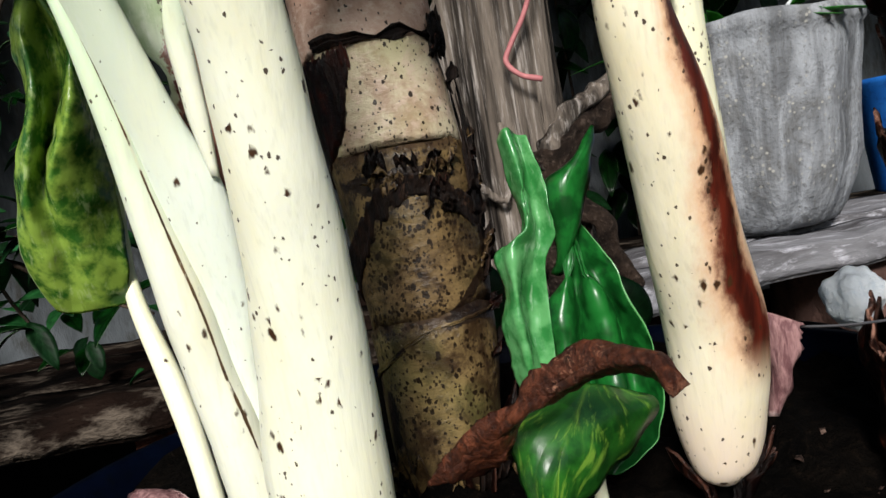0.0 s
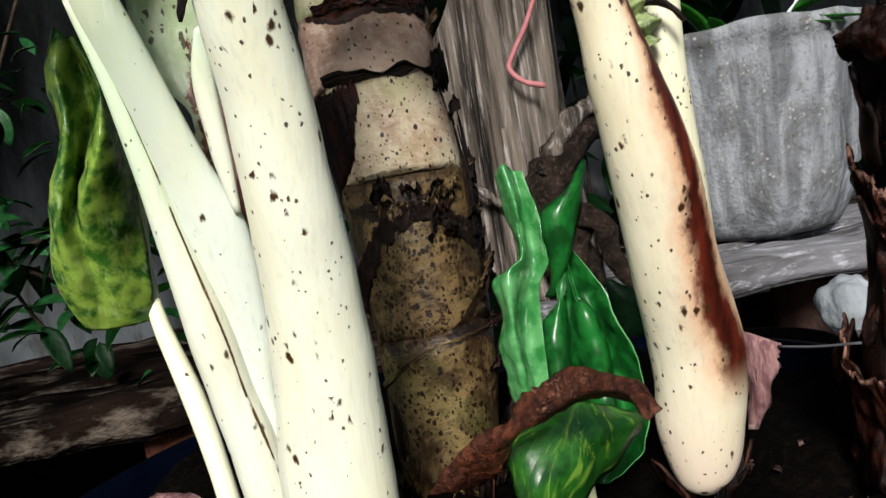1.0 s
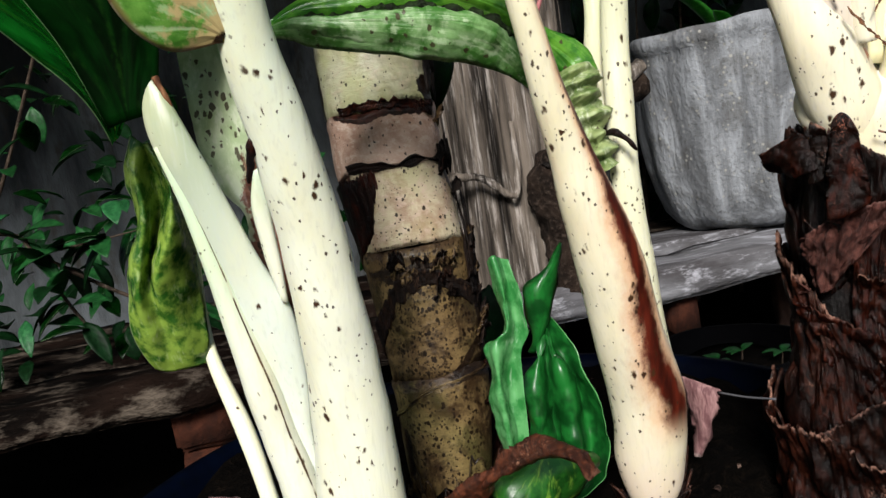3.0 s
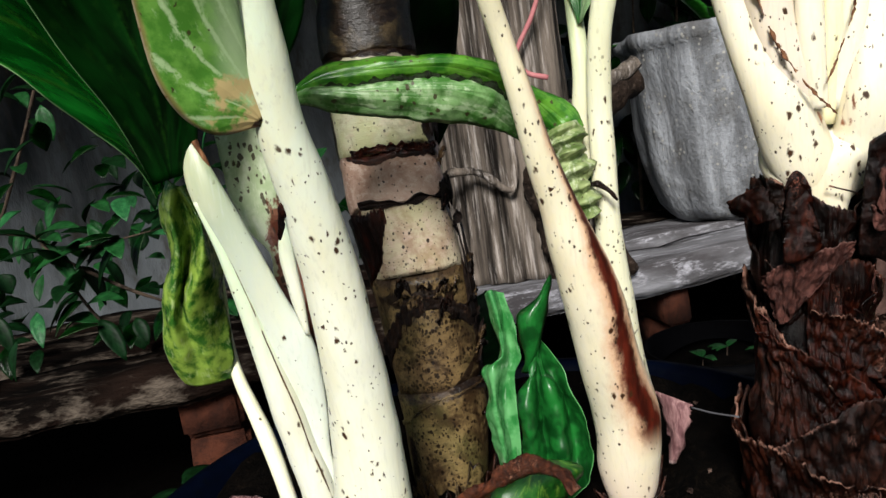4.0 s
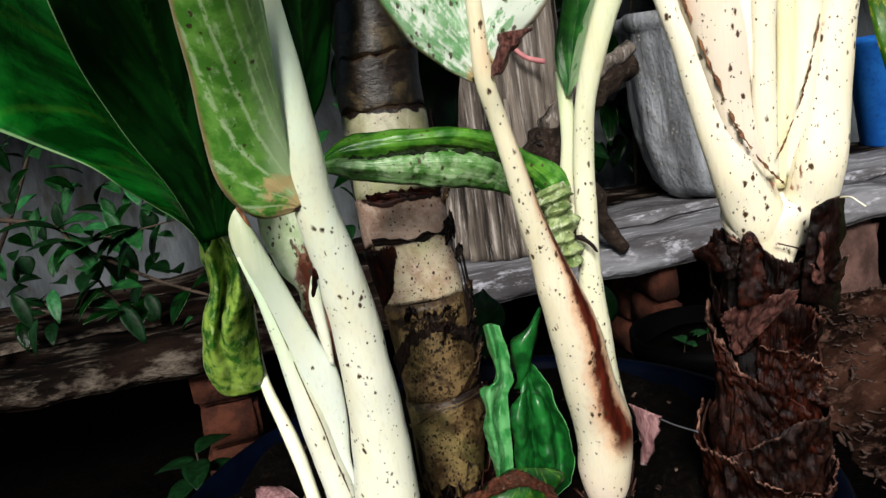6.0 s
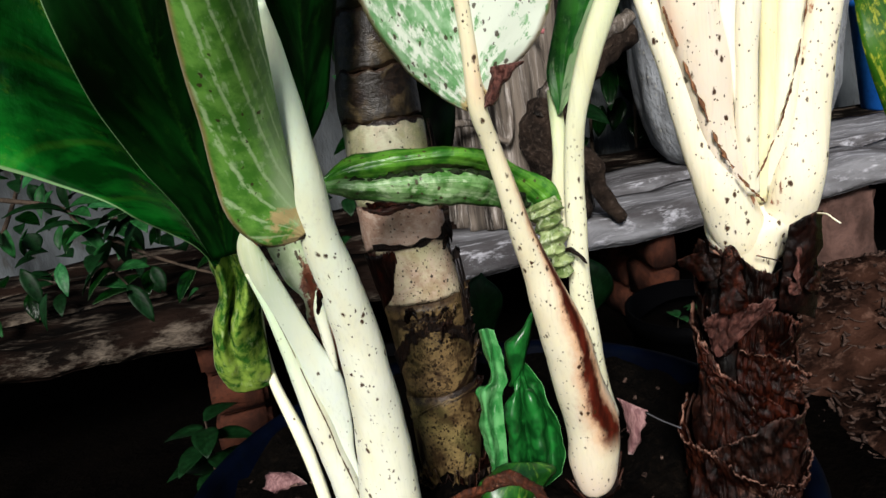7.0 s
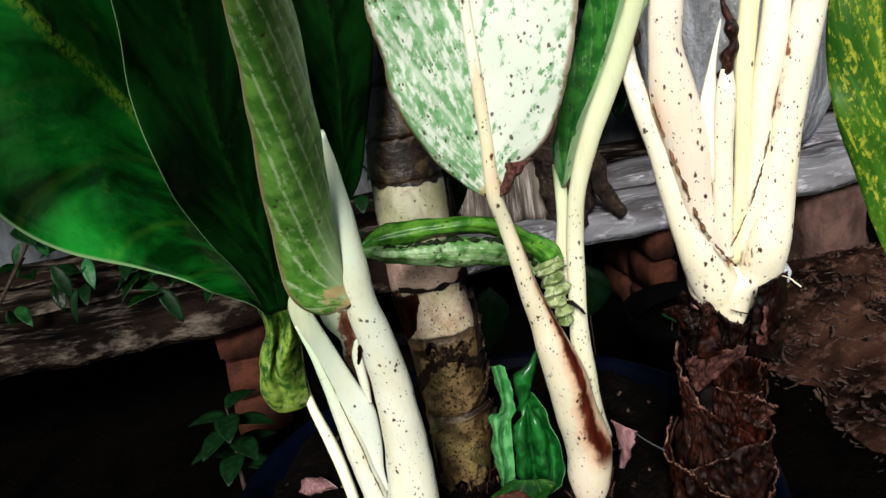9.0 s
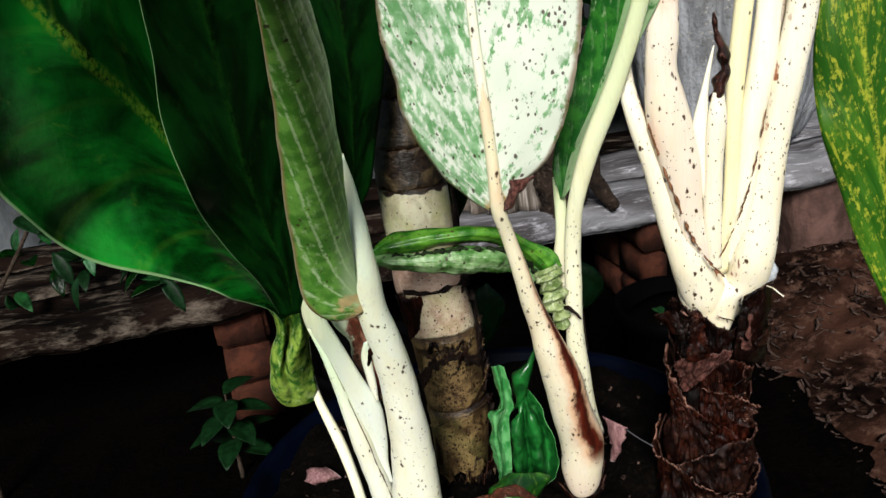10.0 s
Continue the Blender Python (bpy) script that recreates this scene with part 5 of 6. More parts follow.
B3 = ([(-0.0275, 0.2, 0.5861), (-0.0224, 0.198, 0.6199), (-0.0194, 0.195, 0.6545), (-0.0174, 0.19, 0.6915), (-0.0155, 0.185, 0.7252)],
    [(-0.0238, 0.205, 0.5886), (-0.011, 0.2, 0.6233), (-0.0041, 0.195, 0.6572), (-0.0002, 0.19, 0.6887), (0.0019, 0.185, 0.7267)],
    [(-0.0175, 0.205, 0.5979), (-0.0046, 0.205, 0.6187), (0.0082, 0.202, 0.6496), (0.0173, 0.198, 0.6812), (0.0213, 0.19, 0.7197)])
B4 = ([(0.0349, 0.3, 0.5632), (0.0175, 0.3, 0.5803), (-0.0036, 0.302, 0.6158), (-0.0144, 0.3, 0.6514), (-0.0189, 0.29, 0.6908)],
    [(0.0355, 0.3, 0.5636), (0.0337, 0.296, 0.5866), (0.0255, 0.295, 0.6164), (0.0207, 0.29, 0.6443), (0.0168, 0.28, 0.6925)],
    [(0.0364, 0.3, 0.564), (0.0471, 0.302, 0.583), (0.0541, 0.305, 0.6097), (0.058, 0.302, 0.6399), (0.0557, 0.29, 0.6862)])
PL = ([(0.0619, 0.153, 0.6147), (0.0486, 0.157, 0.6234), (0.0365, 0.163, 0.6369), (0.0279, 0.166, 0.6595), (0.0242, 0.164, 0.6855), (0.0217, 0.158, 0.7161), (0.0231, 0.15, 0.7456), (0.0393, 0.135, 0.7747)],
    [(0.0647, 0.15, 0.6164), (0.0641, 0.149, 0.63), (0.0636, 0.148, 0.6438), (0.0638, 0.147, 0.6647), (0.0638, 0.145, 0.6872), (0.0643, 0.143, 0.7106), (0.0644, 0.138, 0.7411), (0.064, 0.125, 0.777)],
    [(0.0682, 0.152, 0.6142), (0.0755, 0.15, 0.6255), (0.0866, 0.148, 0.6328), (0.0973, 0.146, 0.6489), (0.1054, 0.142, 0.6746), (0.1105, 0.138, 0.7044), (0.1091, 0.132, 0.7324), (0.092, 0.125, 0.7655)])
DL = ([(0.099, 0.198, 0.6022), (0.0966, 0.199, 0.6216), (0.1053, 0.203, 0.6482), (0.1158, 0.202, 0.6771), (0.1224, 0.197, 0.7009), (0.1295, 0.19, 0.7302)],
    [(0.1001, 0.197, 0.6024), (0.1062, 0.197, 0.6254), (0.1195, 0.196, 0.6504), (0.1296, 0.192, 0.6761), (0.1368, 0.186, 0.6992), (0.1478, 0.18, 0.7271)],
    [(0.1011, 0.194, 0.6031), (0.1146, 0.19, 0.6259), (0.128, 0.187, 0.6522), (0.1385, 0.182, 0.6759), (0.1484, 0.178, 0.6928), (0.1613, 0.17, 0.7224)])
RL = ([(0.3298, 0.29, 0.4475), (0.2994, 0.287, 0.5155), (0.2859, 0.286, 0.5529), (0.2726, 0.287, 0.5953), (0.2661, 0.288, 0.6348), (0.2689, 0.288, 0.6744), (0.2772, 0.288, 0.714)],
    [(0.3377, 0.29, 0.4421), (0.3194, 0.286, 0.5214), (0.3086, 0.284, 0.5693), (0.3014, 0.284, 0.6064), (0.2946, 0.284, 0.6416), (0.2898, 0.284, 0.6749), (0.2893, 0.284, 0.7181)],
    [(0.3453, 0.29, 0.4412), (0.3528, 0.295, 0.522), (0.3538, 0.297, 0.5677), (0.3495, 0.298, 0.6047), (0.3416, 0.298, 0.6406), (0.3291, 0.295, 0.6756), (0.3095, 0.29, 0.7156)])
ST = ([(-0.0037, 0.17, 0.5934), (0.006, 0.176, 0.5999), (0.017, 0.178, 0.6016), (0.0348, 0.18, 0.5995), (0.051, 0.183, 0.5975), (0.0631, 0.187, 0.5945), (0.0722, 0.19, 0.5895), (0.0833, 0.193, 0.581), (0.0929, 0.194, 0.5737), (0.096, 0.193, 0.5657)],
    [(-0.0038, 0.17, 0.5926), (0.0067, 0.17, 0.5961), (0.0176, 0.171, 0.5969), (0.0347, 0.174, 0.5962), (0.0508, 0.178, 0.595), (0.0626, 0.182, 0.5912), (0.0704, 0.186, 0.5864), (0.0788, 0.19, 0.5786), (0.086, 0.192, 0.5708), (0.0906, 0.192, 0.5645)],
    [(-0.004, 0.17, 0.5918), (0.0055, 0.172, 0.5915), (0.0157, 0.175, 0.5897), (0.0331, 0.18, 0.5896), (0.0495, 0.185, 0.588), (0.0616, 0.19, 0.5839), (0.068, 0.193, 0.5793), (0.0747, 0.195, 0.5727), (0.0816, 0.196, 0.5663), (0.0865, 0.195, 0.5618)])
SU = ([(-0.0039, 0.17, 0.5923), (0.0061, 0.17, 0.593), (0.0166, 0.1705, 0.5913), (0.0341, 0.171, 0.5913), (0.0502, 0.174, 0.59), (0.0619, 0.179, 0.5862), (0.0683, 0.185, 0.5826), (0.0748, 0.189, 0.575), (0.081, 0.191, 0.5684), (0.0851, 0.191, 0.5639)],
    [(-0.0037, 0.168, 0.5913), (0.0071, 0.162, 0.5914), (0.0175, 0.162, 0.5899), (0.0341, 0.164, 0.588), (0.0497, 0.168, 0.5856), (0.0613, 0.173, 0.5818), (0.067, 0.18, 0.5776), (0.0731, 0.186, 0.5711), (0.0779, 0.189, 0.5655), (0.0811, 0.19, 0.5608)],
    [(-0.004, 0.168, 0.5897), (0.0056, 0.166, 0.5868), (0.0134, 0.168, 0.5832), (0.032, 0.17, 0.5786), (0.0478, 0.175, 0.5748), (0.0598, 0.181, 0.5714), (0.0654, 0.186, 0.5691), (0.0703, 0.19, 0.5652), (0.0747, 0.192, 0.5605), (0.0779, 0.192, 0.556)])
SE = ([(0.0946, 0.192, 0.5684), (0.094, 0.191, 0.5597), (0.0946, 0.19, 0.5514), (0.0962, 0.188, 0.5431), (0.0967, 0.186, 0.5351)],
    [(0.0871, 0.186, 0.5679), (0.0881, 0.185, 0.5597), (0.0897, 0.184, 0.5513), (0.0919, 0.183, 0.5427), (0.0938, 0.184, 0.5345)],
    [(0.08, 0.191, 0.5646), (0.0821, 0.19, 0.5555), (0.0848, 0.189, 0.5467), (0.0875, 0.188, 0.5385), (0.0907, 0.187, 0.5311)])
F1_EDGE = [(0.0507, 0.194, 0.5083), (0.0514, 0.192, 0.4947), (0.0514, 0.19, 0.483), (0.0459, 0.189, 0.4796), (0.045, 0.188, 0.4626), (0.0462, 0.187, 0.4449), (0.046, 0.187, 0.4328)]
F1_ROLL = [(0.0528, 0.189, 0.5109), (0.0545, 0.186, 0.4983), (0.0541, 0.184, 0.487), (0.0498, 0.183, 0.4822), (0.0487, 0.181, 0.4661), (0.0492, 0.181, 0.4482), (0.0477, 0.183, 0.4352)]
F1_CREASE = [(0.055, 0.193, 0.5092), (0.0568, 0.191, 0.497), (0.0569, 0.19, 0.4843), (0.054, 0.19, 0.4766), (0.0517, 0.188, 0.4603), (0.0517, 0.187, 0.4427), (0.0485, 0.187, 0.4329)]
F1_BACK = [(0.0581, 0.192, 0.5084), (0.0599, 0.189, 0.4982), (0.0602, 0.187, 0.4847), (0.0574, 0.189, 0.4753), (0.0559, 0.186, 0.4581), (0.0549, 0.186, 0.4401), (0.0501, 0.188, 0.433)]
F2_EDGE = [(0.0696, 0.207, 0.484), (0.0742, 0.205, 0.4737), (0.0803, 0.203, 0.4627), (0.0846, 0.201, 0.449), (0.0848, 0.2, 0.4359), (0.0797, 0.2, 0.4219), (0.07, 0.202, 0.414)]
F2_A = [(0.0688, 0.207, 0.4825), (0.0712, 0.209, 0.47), (0.0759, 0.21, 0.4574), (0.0781, 0.21, 0.4432), (0.0777, 0.209, 0.4298), (0.075, 0.206, 0.4201), (0.0674, 0.203, 0.4137)]
F2_B = [(0.0679, 0.206, 0.4817), (0.0688, 0.204, 0.4714), (0.0713, 0.202, 0.4616), (0.0721, 0.201, 0.4486), (0.0723, 0.2, 0.4347), (0.0702, 0.2, 0.4231), (0.0648, 0.201, 0.4154)]
F2_C = [(0.0672, 0.206, 0.4804), (0.0664, 0.208, 0.4676), (0.066, 0.209, 0.4564), (0.0656, 0.209, 0.4433), (0.0657, 0.208, 0.429), (0.0643, 0.205, 0.4191), (0.0617, 0.202, 0.4157)]
F2_D = [(0.0666, 0.205, 0.4803), (0.0642, 0.202, 0.4703), (0.0617, 0.2, 0.4619), (0.0607, 0.198, 0.4504), (0.0602, 0.197, 0.4367), (0.0599, 0.197, 0.425), (0.0592, 0.199, 0.4185)]
F2_E = [(0.0662, 0.205, 0.4797), (0.063, 0.203, 0.4707), (0.0571, 0.202, 0.4626), (0.0568, 0.2, 0.449), (0.0552, 0.199, 0.4397), (0.0566, 0.199, 0.4278), (0.0574, 0.2, 0.4188)]
F3 = ([(0.0601, 0.208, 0.4706), (0.0628, 0.206, 0.479), (0.0611, 0.204, 0.495), (0.0706, 0.206, 0.5022), (0.0771, 0.21, 0.5083)],
    [(0.0621, 0.208, 0.4699), (0.0657, 0.202, 0.4816), (0.0669, 0.2, 0.4939), (0.0722, 0.203, 0.5015), (0.0775, 0.21, 0.5085)],
    [(0.0637, 0.208, 0.4701), (0.068, 0.204, 0.4828), (0.0737, 0.206, 0.4937), (0.0767, 0.208, 0.502), (0.078, 0.21, 0.5082)])
F4 = ([(0.0561, 0.175, 0.448), (0.0475, 0.172, 0.4462), (0.0419, 0.168, 0.4418), (0.0419, 0.164, 0.4354), (0.0435, 0.162, 0.4268)],
    [(0.0611, 0.172, 0.4494), (0.057, 0.166, 0.4453), (0.0532, 0.162, 0.4408), (0.05, 0.158, 0.4353), (0.0474, 0.158, 0.4268)],
    [(0.0722, 0.178, 0.4445), (0.0769, 0.178, 0.4396), (0.0725, 0.176, 0.4312), (0.0613, 0.17, 0.4271), (0.0519, 0.165, 0.4214)])
G = ([(0.0216, 0.168, 0.4329), (0.0274, 0.16, 0.4431), (0.0385, 0.152, 0.4523), (0.0496, 0.145, 0.4607), (0.0602, 0.138, 0.4666), (0.0676, 0.13, 0.4672), (0.0724, 0.126, 0.4607)],
    [(0.0272, 0.164, 0.4351), (0.035, 0.156, 0.4447), (0.0441, 0.148, 0.4527), (0.0533, 0.141, 0.4596), (0.0606, 0.134, 0.4643), (0.0664, 0.126, 0.4656), (0.0703, 0.124, 0.4607)],
    [(0.0359, 0.168, 0.4327), (0.0407, 0.16, 0.441), (0.0487, 0.153, 0.4497), (0.0569, 0.147, 0.4561), (0.0629, 0.141, 0.46), (0.0672, 0.134, 0.4614), (0.0702, 0.13, 0.458)])
CU_EDGE = [(-0.0675, 0.205, 0.5713), (-0.0741, 0.207, 0.5607), (-0.0731, 0.207, 0.5485), (-0.0743, 0.207, 0.5378), (-0.0796, 0.207, 0.527), (-0.0839, 0.208, 0.512), (-0.0862, 0.213, 0.4945), (-0.0849, 0.22, 0.482)]
CU_BULGE = [(-0.0646, 0.203, 0.5689), (-0.0664, 0.199, 0.5587), (-0.066, 0.199, 0.5476), (-0.0674, 0.199, 0.5381), (-0.0716, 0.199, 0.526), (-0.076, 0.201, 0.512), (-0.0786, 0.209, 0.4958), (-0.081, 0.219, 0.481)]
CU_VALLEY = [(-0.0633, 0.204, 0.5673), (-0.0636, 0.209, 0.5569), (-0.0652, 0.211, 0.5456), (-0.0684, 0.211, 0.5358), (-0.0721, 0.209, 0.5248), (-0.0735, 0.206, 0.5137), (-0.0738, 0.212, 0.4959), (-0.0759, 0.22, 0.4806)]
CU_RIDGE = [(-0.0617, 0.203, 0.567), (-0.0557, 0.2, 0.5542), (-0.0557, 0.199, 0.5446), (-0.0581, 0.198, 0.5339), (-0.0649, 0.199, 0.5221), (-0.0686, 0.204, 0.5103), (-0.0678, 0.212, 0.495), (-0.0715, 0.221, 0.4806)]
CU_BACK = [(-0.0616, 0.205, 0.5671), (-0.058, 0.21, 0.5574), (-0.058, 0.216, 0.5412), (-0.0598, 0.22, 0.5261), (-0.0594, 0.222, 0.5134), (-0.0604, 0.222, 0.501), (-0.0622, 0.222, 0.4901), (-0.0658, 0.224, 0.4805)]
A5 = ([(-0.038, 0.186, 0.6001), (-0.0393, 0.19, 0.587), (-0.0384, 0.188, 0.5744), (-0.0363, 0.188, 0.5587), (-0.0291, 0.187, 0.5399), (-0.0233, 0.186, 0.5199), (-0.0172, 0.185, 0.4996)],
    [(-0.0267, 0.19, 0.5994), (-0.028, 0.192, 0.5856), (-0.0284, 0.192, 0.5726), (-0.0271, 0.192, 0.5568), (-0.0234, 0.19, 0.5385), (-0.0197, 0.188, 0.52), (-0.0164, 0.186, 0.4992)],
    [(-0.0149, 0.184, 0.5954), (-0.014, 0.186, 0.5811), (-0.0119, 0.185, 0.5706), (-0.0119, 0.184, 0.5556), (-0.0117, 0.183, 0.5381), (-0.0115, 0.182, 0.5204), (-0.012, 0.182, 0.4999)])
J = ([(0.1151, 0.222, 0.4496), (0.1164, 0.222, 0.4388), (0.1178, 0.222, 0.4278), (0.1174, 0.22, 0.4165)],
    [(0.119, 0.218, 0.4486), (0.1222, 0.214, 0.4414), (0.1211, 0.214, 0.431), (0.1187, 0.218, 0.4173)],
    [(0.1301, 0.214, 0.4434), (0.127, 0.215, 0.439), (0.1254, 0.218, 0.4272), (0.1204, 0.219, 0.4166)])
K_ARCH = ([(0.1568, 0.179, 0.5076), (0.1581, 0.1777, 0.524), (0.1598, 0.1759, 0.537)],
    [(0.1621, 0.1754, 0.5086), (0.1627, 0.1746, 0.5261), (0.163, 0.174, 0.54)],
    [(0.1689, 0.1736, 0.5122), (0.1679, 0.173, 0.5212), (0.1663, 0.1726, 0.5334)])
K_CUP = ([(0.1529, 0.1873, 0.5214), (0.1499, 0.1992, 0.5212), (0.1439, 0.1945, 0.5299)],
    [(0.1534, 0.181, 0.5228), (0.151, 0.1841, 0.5294), (0.1495, 0.1905, 0.5321)],
    [(0.1577, 0.179, 0.5241), (0.156, 0.1807, 0.5326), (0.1541, 0.1836, 0.536)])
K_SCRAP = ([(0.1541, 0.1823, 0.5192), (0.1548, 0.1809, 0.529), (0.1557, 0.1792, 0.5388)],
    [(0.1556, 0.1799, 0.5194), (0.1563, 0.1787, 0.5291), (0.1569, 0.1774, 0.5374)],
    [(0.1574, 0.1778, 0.5206), (0.1583, 0.1765, 0.5296), (0.1584, 0.1758, 0.5358)])
K_STAR_A = ([(0.1864, 0.1763, 0.5173), (0.1864, 0.1755, 0.5267), (0.1874, 0.1753, 0.5363)],
    [(0.1873, 0.1753, 0.5176), (0.1873, 0.1745, 0.5269), (0.1877, 0.174, 0.5379)],
    [(0.1901, 0.1787, 0.5163), (0.1897, 0.1777, 0.5253), (0.1894, 0.1767, 0.5353)])
K_STAR_B = ([(0.1915, 0.179, 0.5171), (0.196, 0.1826, 0.5208), (0.2062, 0.1955, 0.5198)],
    [(0.1926, 0.1786, 0.516), (0.198, 0.1838, 0.5189), (0.2062, 0.1935, 0.5209)],
    [(0.1953, 0.1825, 0.5134), (0.2008, 0.1888, 0.515), (0.2072, 0.1955, 0.5191)])
K_STAR_C = ([(0.1851, 0.1755, 0.5166), (0.1828, 0.1737, 0.5206), (0.1812, 0.1723, 0.5256)],
    [(0.1863, 0.1746, 0.5168), (0.1843, 0.1728, 0.5216), (0.1817, 0.1708, 0.5264)],
    [(0.189, 0.1779, 0.5153), (0.1869, 0.1759, 0.5202), (0.1836, 0.1734, 0.5242)])
K_SIDE = ([(0.1809, 0.176, 0.5072), (0.1817, 0.174, 0.5223), (0.1829, 0.172, 0.5354), (0.1851, 0.1715, 0.5459)],
    [(0.1915, 0.178, 0.5033), (0.1917, 0.174, 0.5195), (0.193, 0.173, 0.535), (0.1937, 0.172, 0.5493)],
    [(0.2044, 0.195, 0.4922), (0.2054, 0.192, 0.5086), (0.2063, 0.19, 0.5269), (0.2063, 0.188, 0.5457)])
SLIVER = ([(0.1728, 0.183, 0.5661), (0.1698, 0.181, 0.5896), (0.1667, 0.18, 0.6159), (0.1645, 0.18, 0.6356), (0.1701, 0.181, 0.6565), (0.1755, 0.182, 0.6734)],
    [(0.1728, 0.182, 0.5665), (0.1704, 0.18, 0.5899), (0.1684, 0.179, 0.616), (0.168, 0.179, 0.6354), (0.1711, 0.18, 0.6557), (0.1757, 0.182, 0.6734)],
    [(0.1734, 0.183, 0.566), (0.1718, 0.181, 0.5894), (0.1703, 0.18, 0.6155), (0.1718, 0.18, 0.6347), (0.1727, 0.181, 0.654), (0.176, 0.182, 0.6734)])
FLAP = ([(0.0676, 0.1475, 0.6151), (0.0701, 0.148, 0.6224), (0.0717, 0.149, 0.6296)],
    [(0.0695, 0.146, 0.6159), (0.0743, 0.145, 0.6243), (0.0771, 0.146, 0.6299)],
    [(0.0715, 0.148, 0.6161), (0.0799, 0.148, 0.6255), (0.0856, 0.149, 0.6299)])
SCRAP_LEAF = ([(-0.0922, 0.243, 0.4066), (-0.0845, 0.246, 0.4119), (-0.0773, 0.25, 0.4123)],
    [(-0.0854, 0.236, 0.4092), (-0.0752, 0.238, 0.4122), (-0.0683, 0.242, 0.4118)],
    [(-0.0827, 0.24, 0.4018), (-0.0729, 0.242, 0.4025), (-0.0646, 0.246, 0.4027)])
PALE_SHEATH = ([(-0.0131, 0.166, 0.5098), (-0.0152, 0.163, 0.5261), (-0.0159, 0.16, 0.5388), (-0.0116, 0.156, 0.5507)],
    [(-0.0123, 0.165, 0.5102), (-0.0127, 0.161, 0.5266), (-0.0128, 0.158, 0.5402), (-0.0098, 0.155, 0.5518)],
    [(-0.0116, 0.166, 0.5096), (-0.0101, 0.162, 0.5258), (-0.0096, 0.159, 0.5403), (-0.0086, 0.156, 0.5518)])
RIGHT_LEAF = ([(0.1977, 0.3, 0.3464), (0.2039, 0.3, 0.3564), (0.2214, 0.302, 0.3608)],
    [(0.1971, 0.296, 0.3462), (0.2095, 0.296, 0.3508), (0.2277, 0.3, 0.353)],
    [(0.1998, 0.3, 0.3408), (0.216, 0.3, 0.3409), (0.2331, 0.302, 0.341)])
WEED_A = ([(0.0201, 0.46, 0.3743), (0.0229, 0.46, 0.4054), (0.0337, 0.46, 0.4396), (0.0444, 0.46, 0.4481)],
    [(0.0253, 0.455, 0.3759), (0.0359, 0.455, 0.4056), (0.0448, 0.455, 0.4347), (0.0455, 0.46, 0.4489)],
    [(0.0297, 0.46, 0.373), (0.0491, 0.46, 0.3966), (0.0593, 0.46, 0.4259), (0.0463, 0.46, 0.4478)])
WEED_B = ([(0.1421, 0.6, 0.3452), (0.1429, 0.6, 0.3713), (0.1411, 0.6, 0.3941), (0.1406, 0.6, 0.4069)],
    [(0.1458, 0.595, 0.3468), (0.153, 0.595, 0.3718), (0.1521, 0.595, 0.3924), (0.143, 0.6, 0.4071)],
    [(0.151, 0.6, 0.3439), (0.1721, 0.6, 0.3639), (0.1661, 0.6, 0.3886), (0.1454, 0.6, 0.4074)])
CRACK_A = [(0.143, 0.18, 0.6404), (0.1483, 0.178, 0.6205), (0.1542, 0.177, 0.6025), (0.1601, 0.176, 0.584), (0.1674, 0.174, 0.5692), (0.1729, 0.173, 0.5621), (0.1773, 0.1735, 0.5566)]
CRACK_B = [(0.2004, 0.181, 0.643), (0.1952, 0.18, 0.618), (0.1895, 0.179, 0.5968), (0.1826, 0.178, 0.5803), (0.175, 0.175, 0.5678)]
THREAD = [(0.1277, 0.214, 0.4433), (0.1331, 0.2, 0.4457), (0.1387, 0.186, 0.4491)]
FIBRE = [(0.1991, 0.176, 0.5483), (0.2002, 0.17, 0.5493), (0.2023, 0.168, 0.5473), (0.2043, 0.167, 0.5455)]
SHEATH_EDGE = [(-0.0345, 0.156, 0.582), (-0.0319, 0.156, 0.5747), (-0.0301, 0.158, 0.5667), (-0.0285, 0.16, 0.5592), (-0.0263, 0.163, 0.5504)]
SEAM = [(0.0094, 0.1655, 0.5921), (0.022, 0.1665, 0.5909), (0.0348, 0.1675, 0.5912), (0.0499, 0.171, 0.5893), (0.0618, 0.1765, 0.5852), (0.0686, 0.182, 0.5806), (0.0755, 0.187, 0.5732), (0.0815, 0.189, 0.5666)]
DRY_TIP = [(0.1757, 0.179, 0.647), (0.1769, 0.177, 0.6553), (0.1788, 0.177, 0.6635), (0.1787, 0.178, 0.6708), (0.1767, 0.179, 0.6772), (0.1761, 0.18, 0.6818), (0.1757, 0.181, 0.6884)]
STAP = [(0.0944, 0.184, 0.5454), (0.0979, 0.182, 0.5446), (0.1006, 0.181, 0.5417), (0.1029, 0.181, 0.5385)]
SCAR_AT = [(-0.0068, 0.135, 0.5481), (-0.0053, 0.134, 0.5524), (-0.0035, 0.133, 0.5571), (-0.0024, 0.132, 0.5604)]

# ---- cane plant with cream stalks ----
pa = thing("cane_plant", (-0.01, 0.175, 0.40), "leafy cane plant with speckled cream stalks", "plant", "cane plants in the pot")
A1, A3, A4 = [(0.0, 0.169, 0.40, 0.0135)] + A1, [(-0.021, 0.191, 0.40, 0.0088)] + A3, [(-0.0435, 0.208, 0.40, 0.0036)] + A4
stalk("stalk", A1, CREAM, pa, "thick cream stalk with dark specks", 26, 80, 0.8, 0.02, 1.0)
stalk("stalk", A3, CREAM_GROOVE, pa, "cream stalk with a speckled groove", 22, 70, 0.9, 0.02, 2.0)
stalk("stalk", A2, MINT, pa, "smooth pale mint stalk", 24, 80, 0.45, 0.01, 3.0, True)
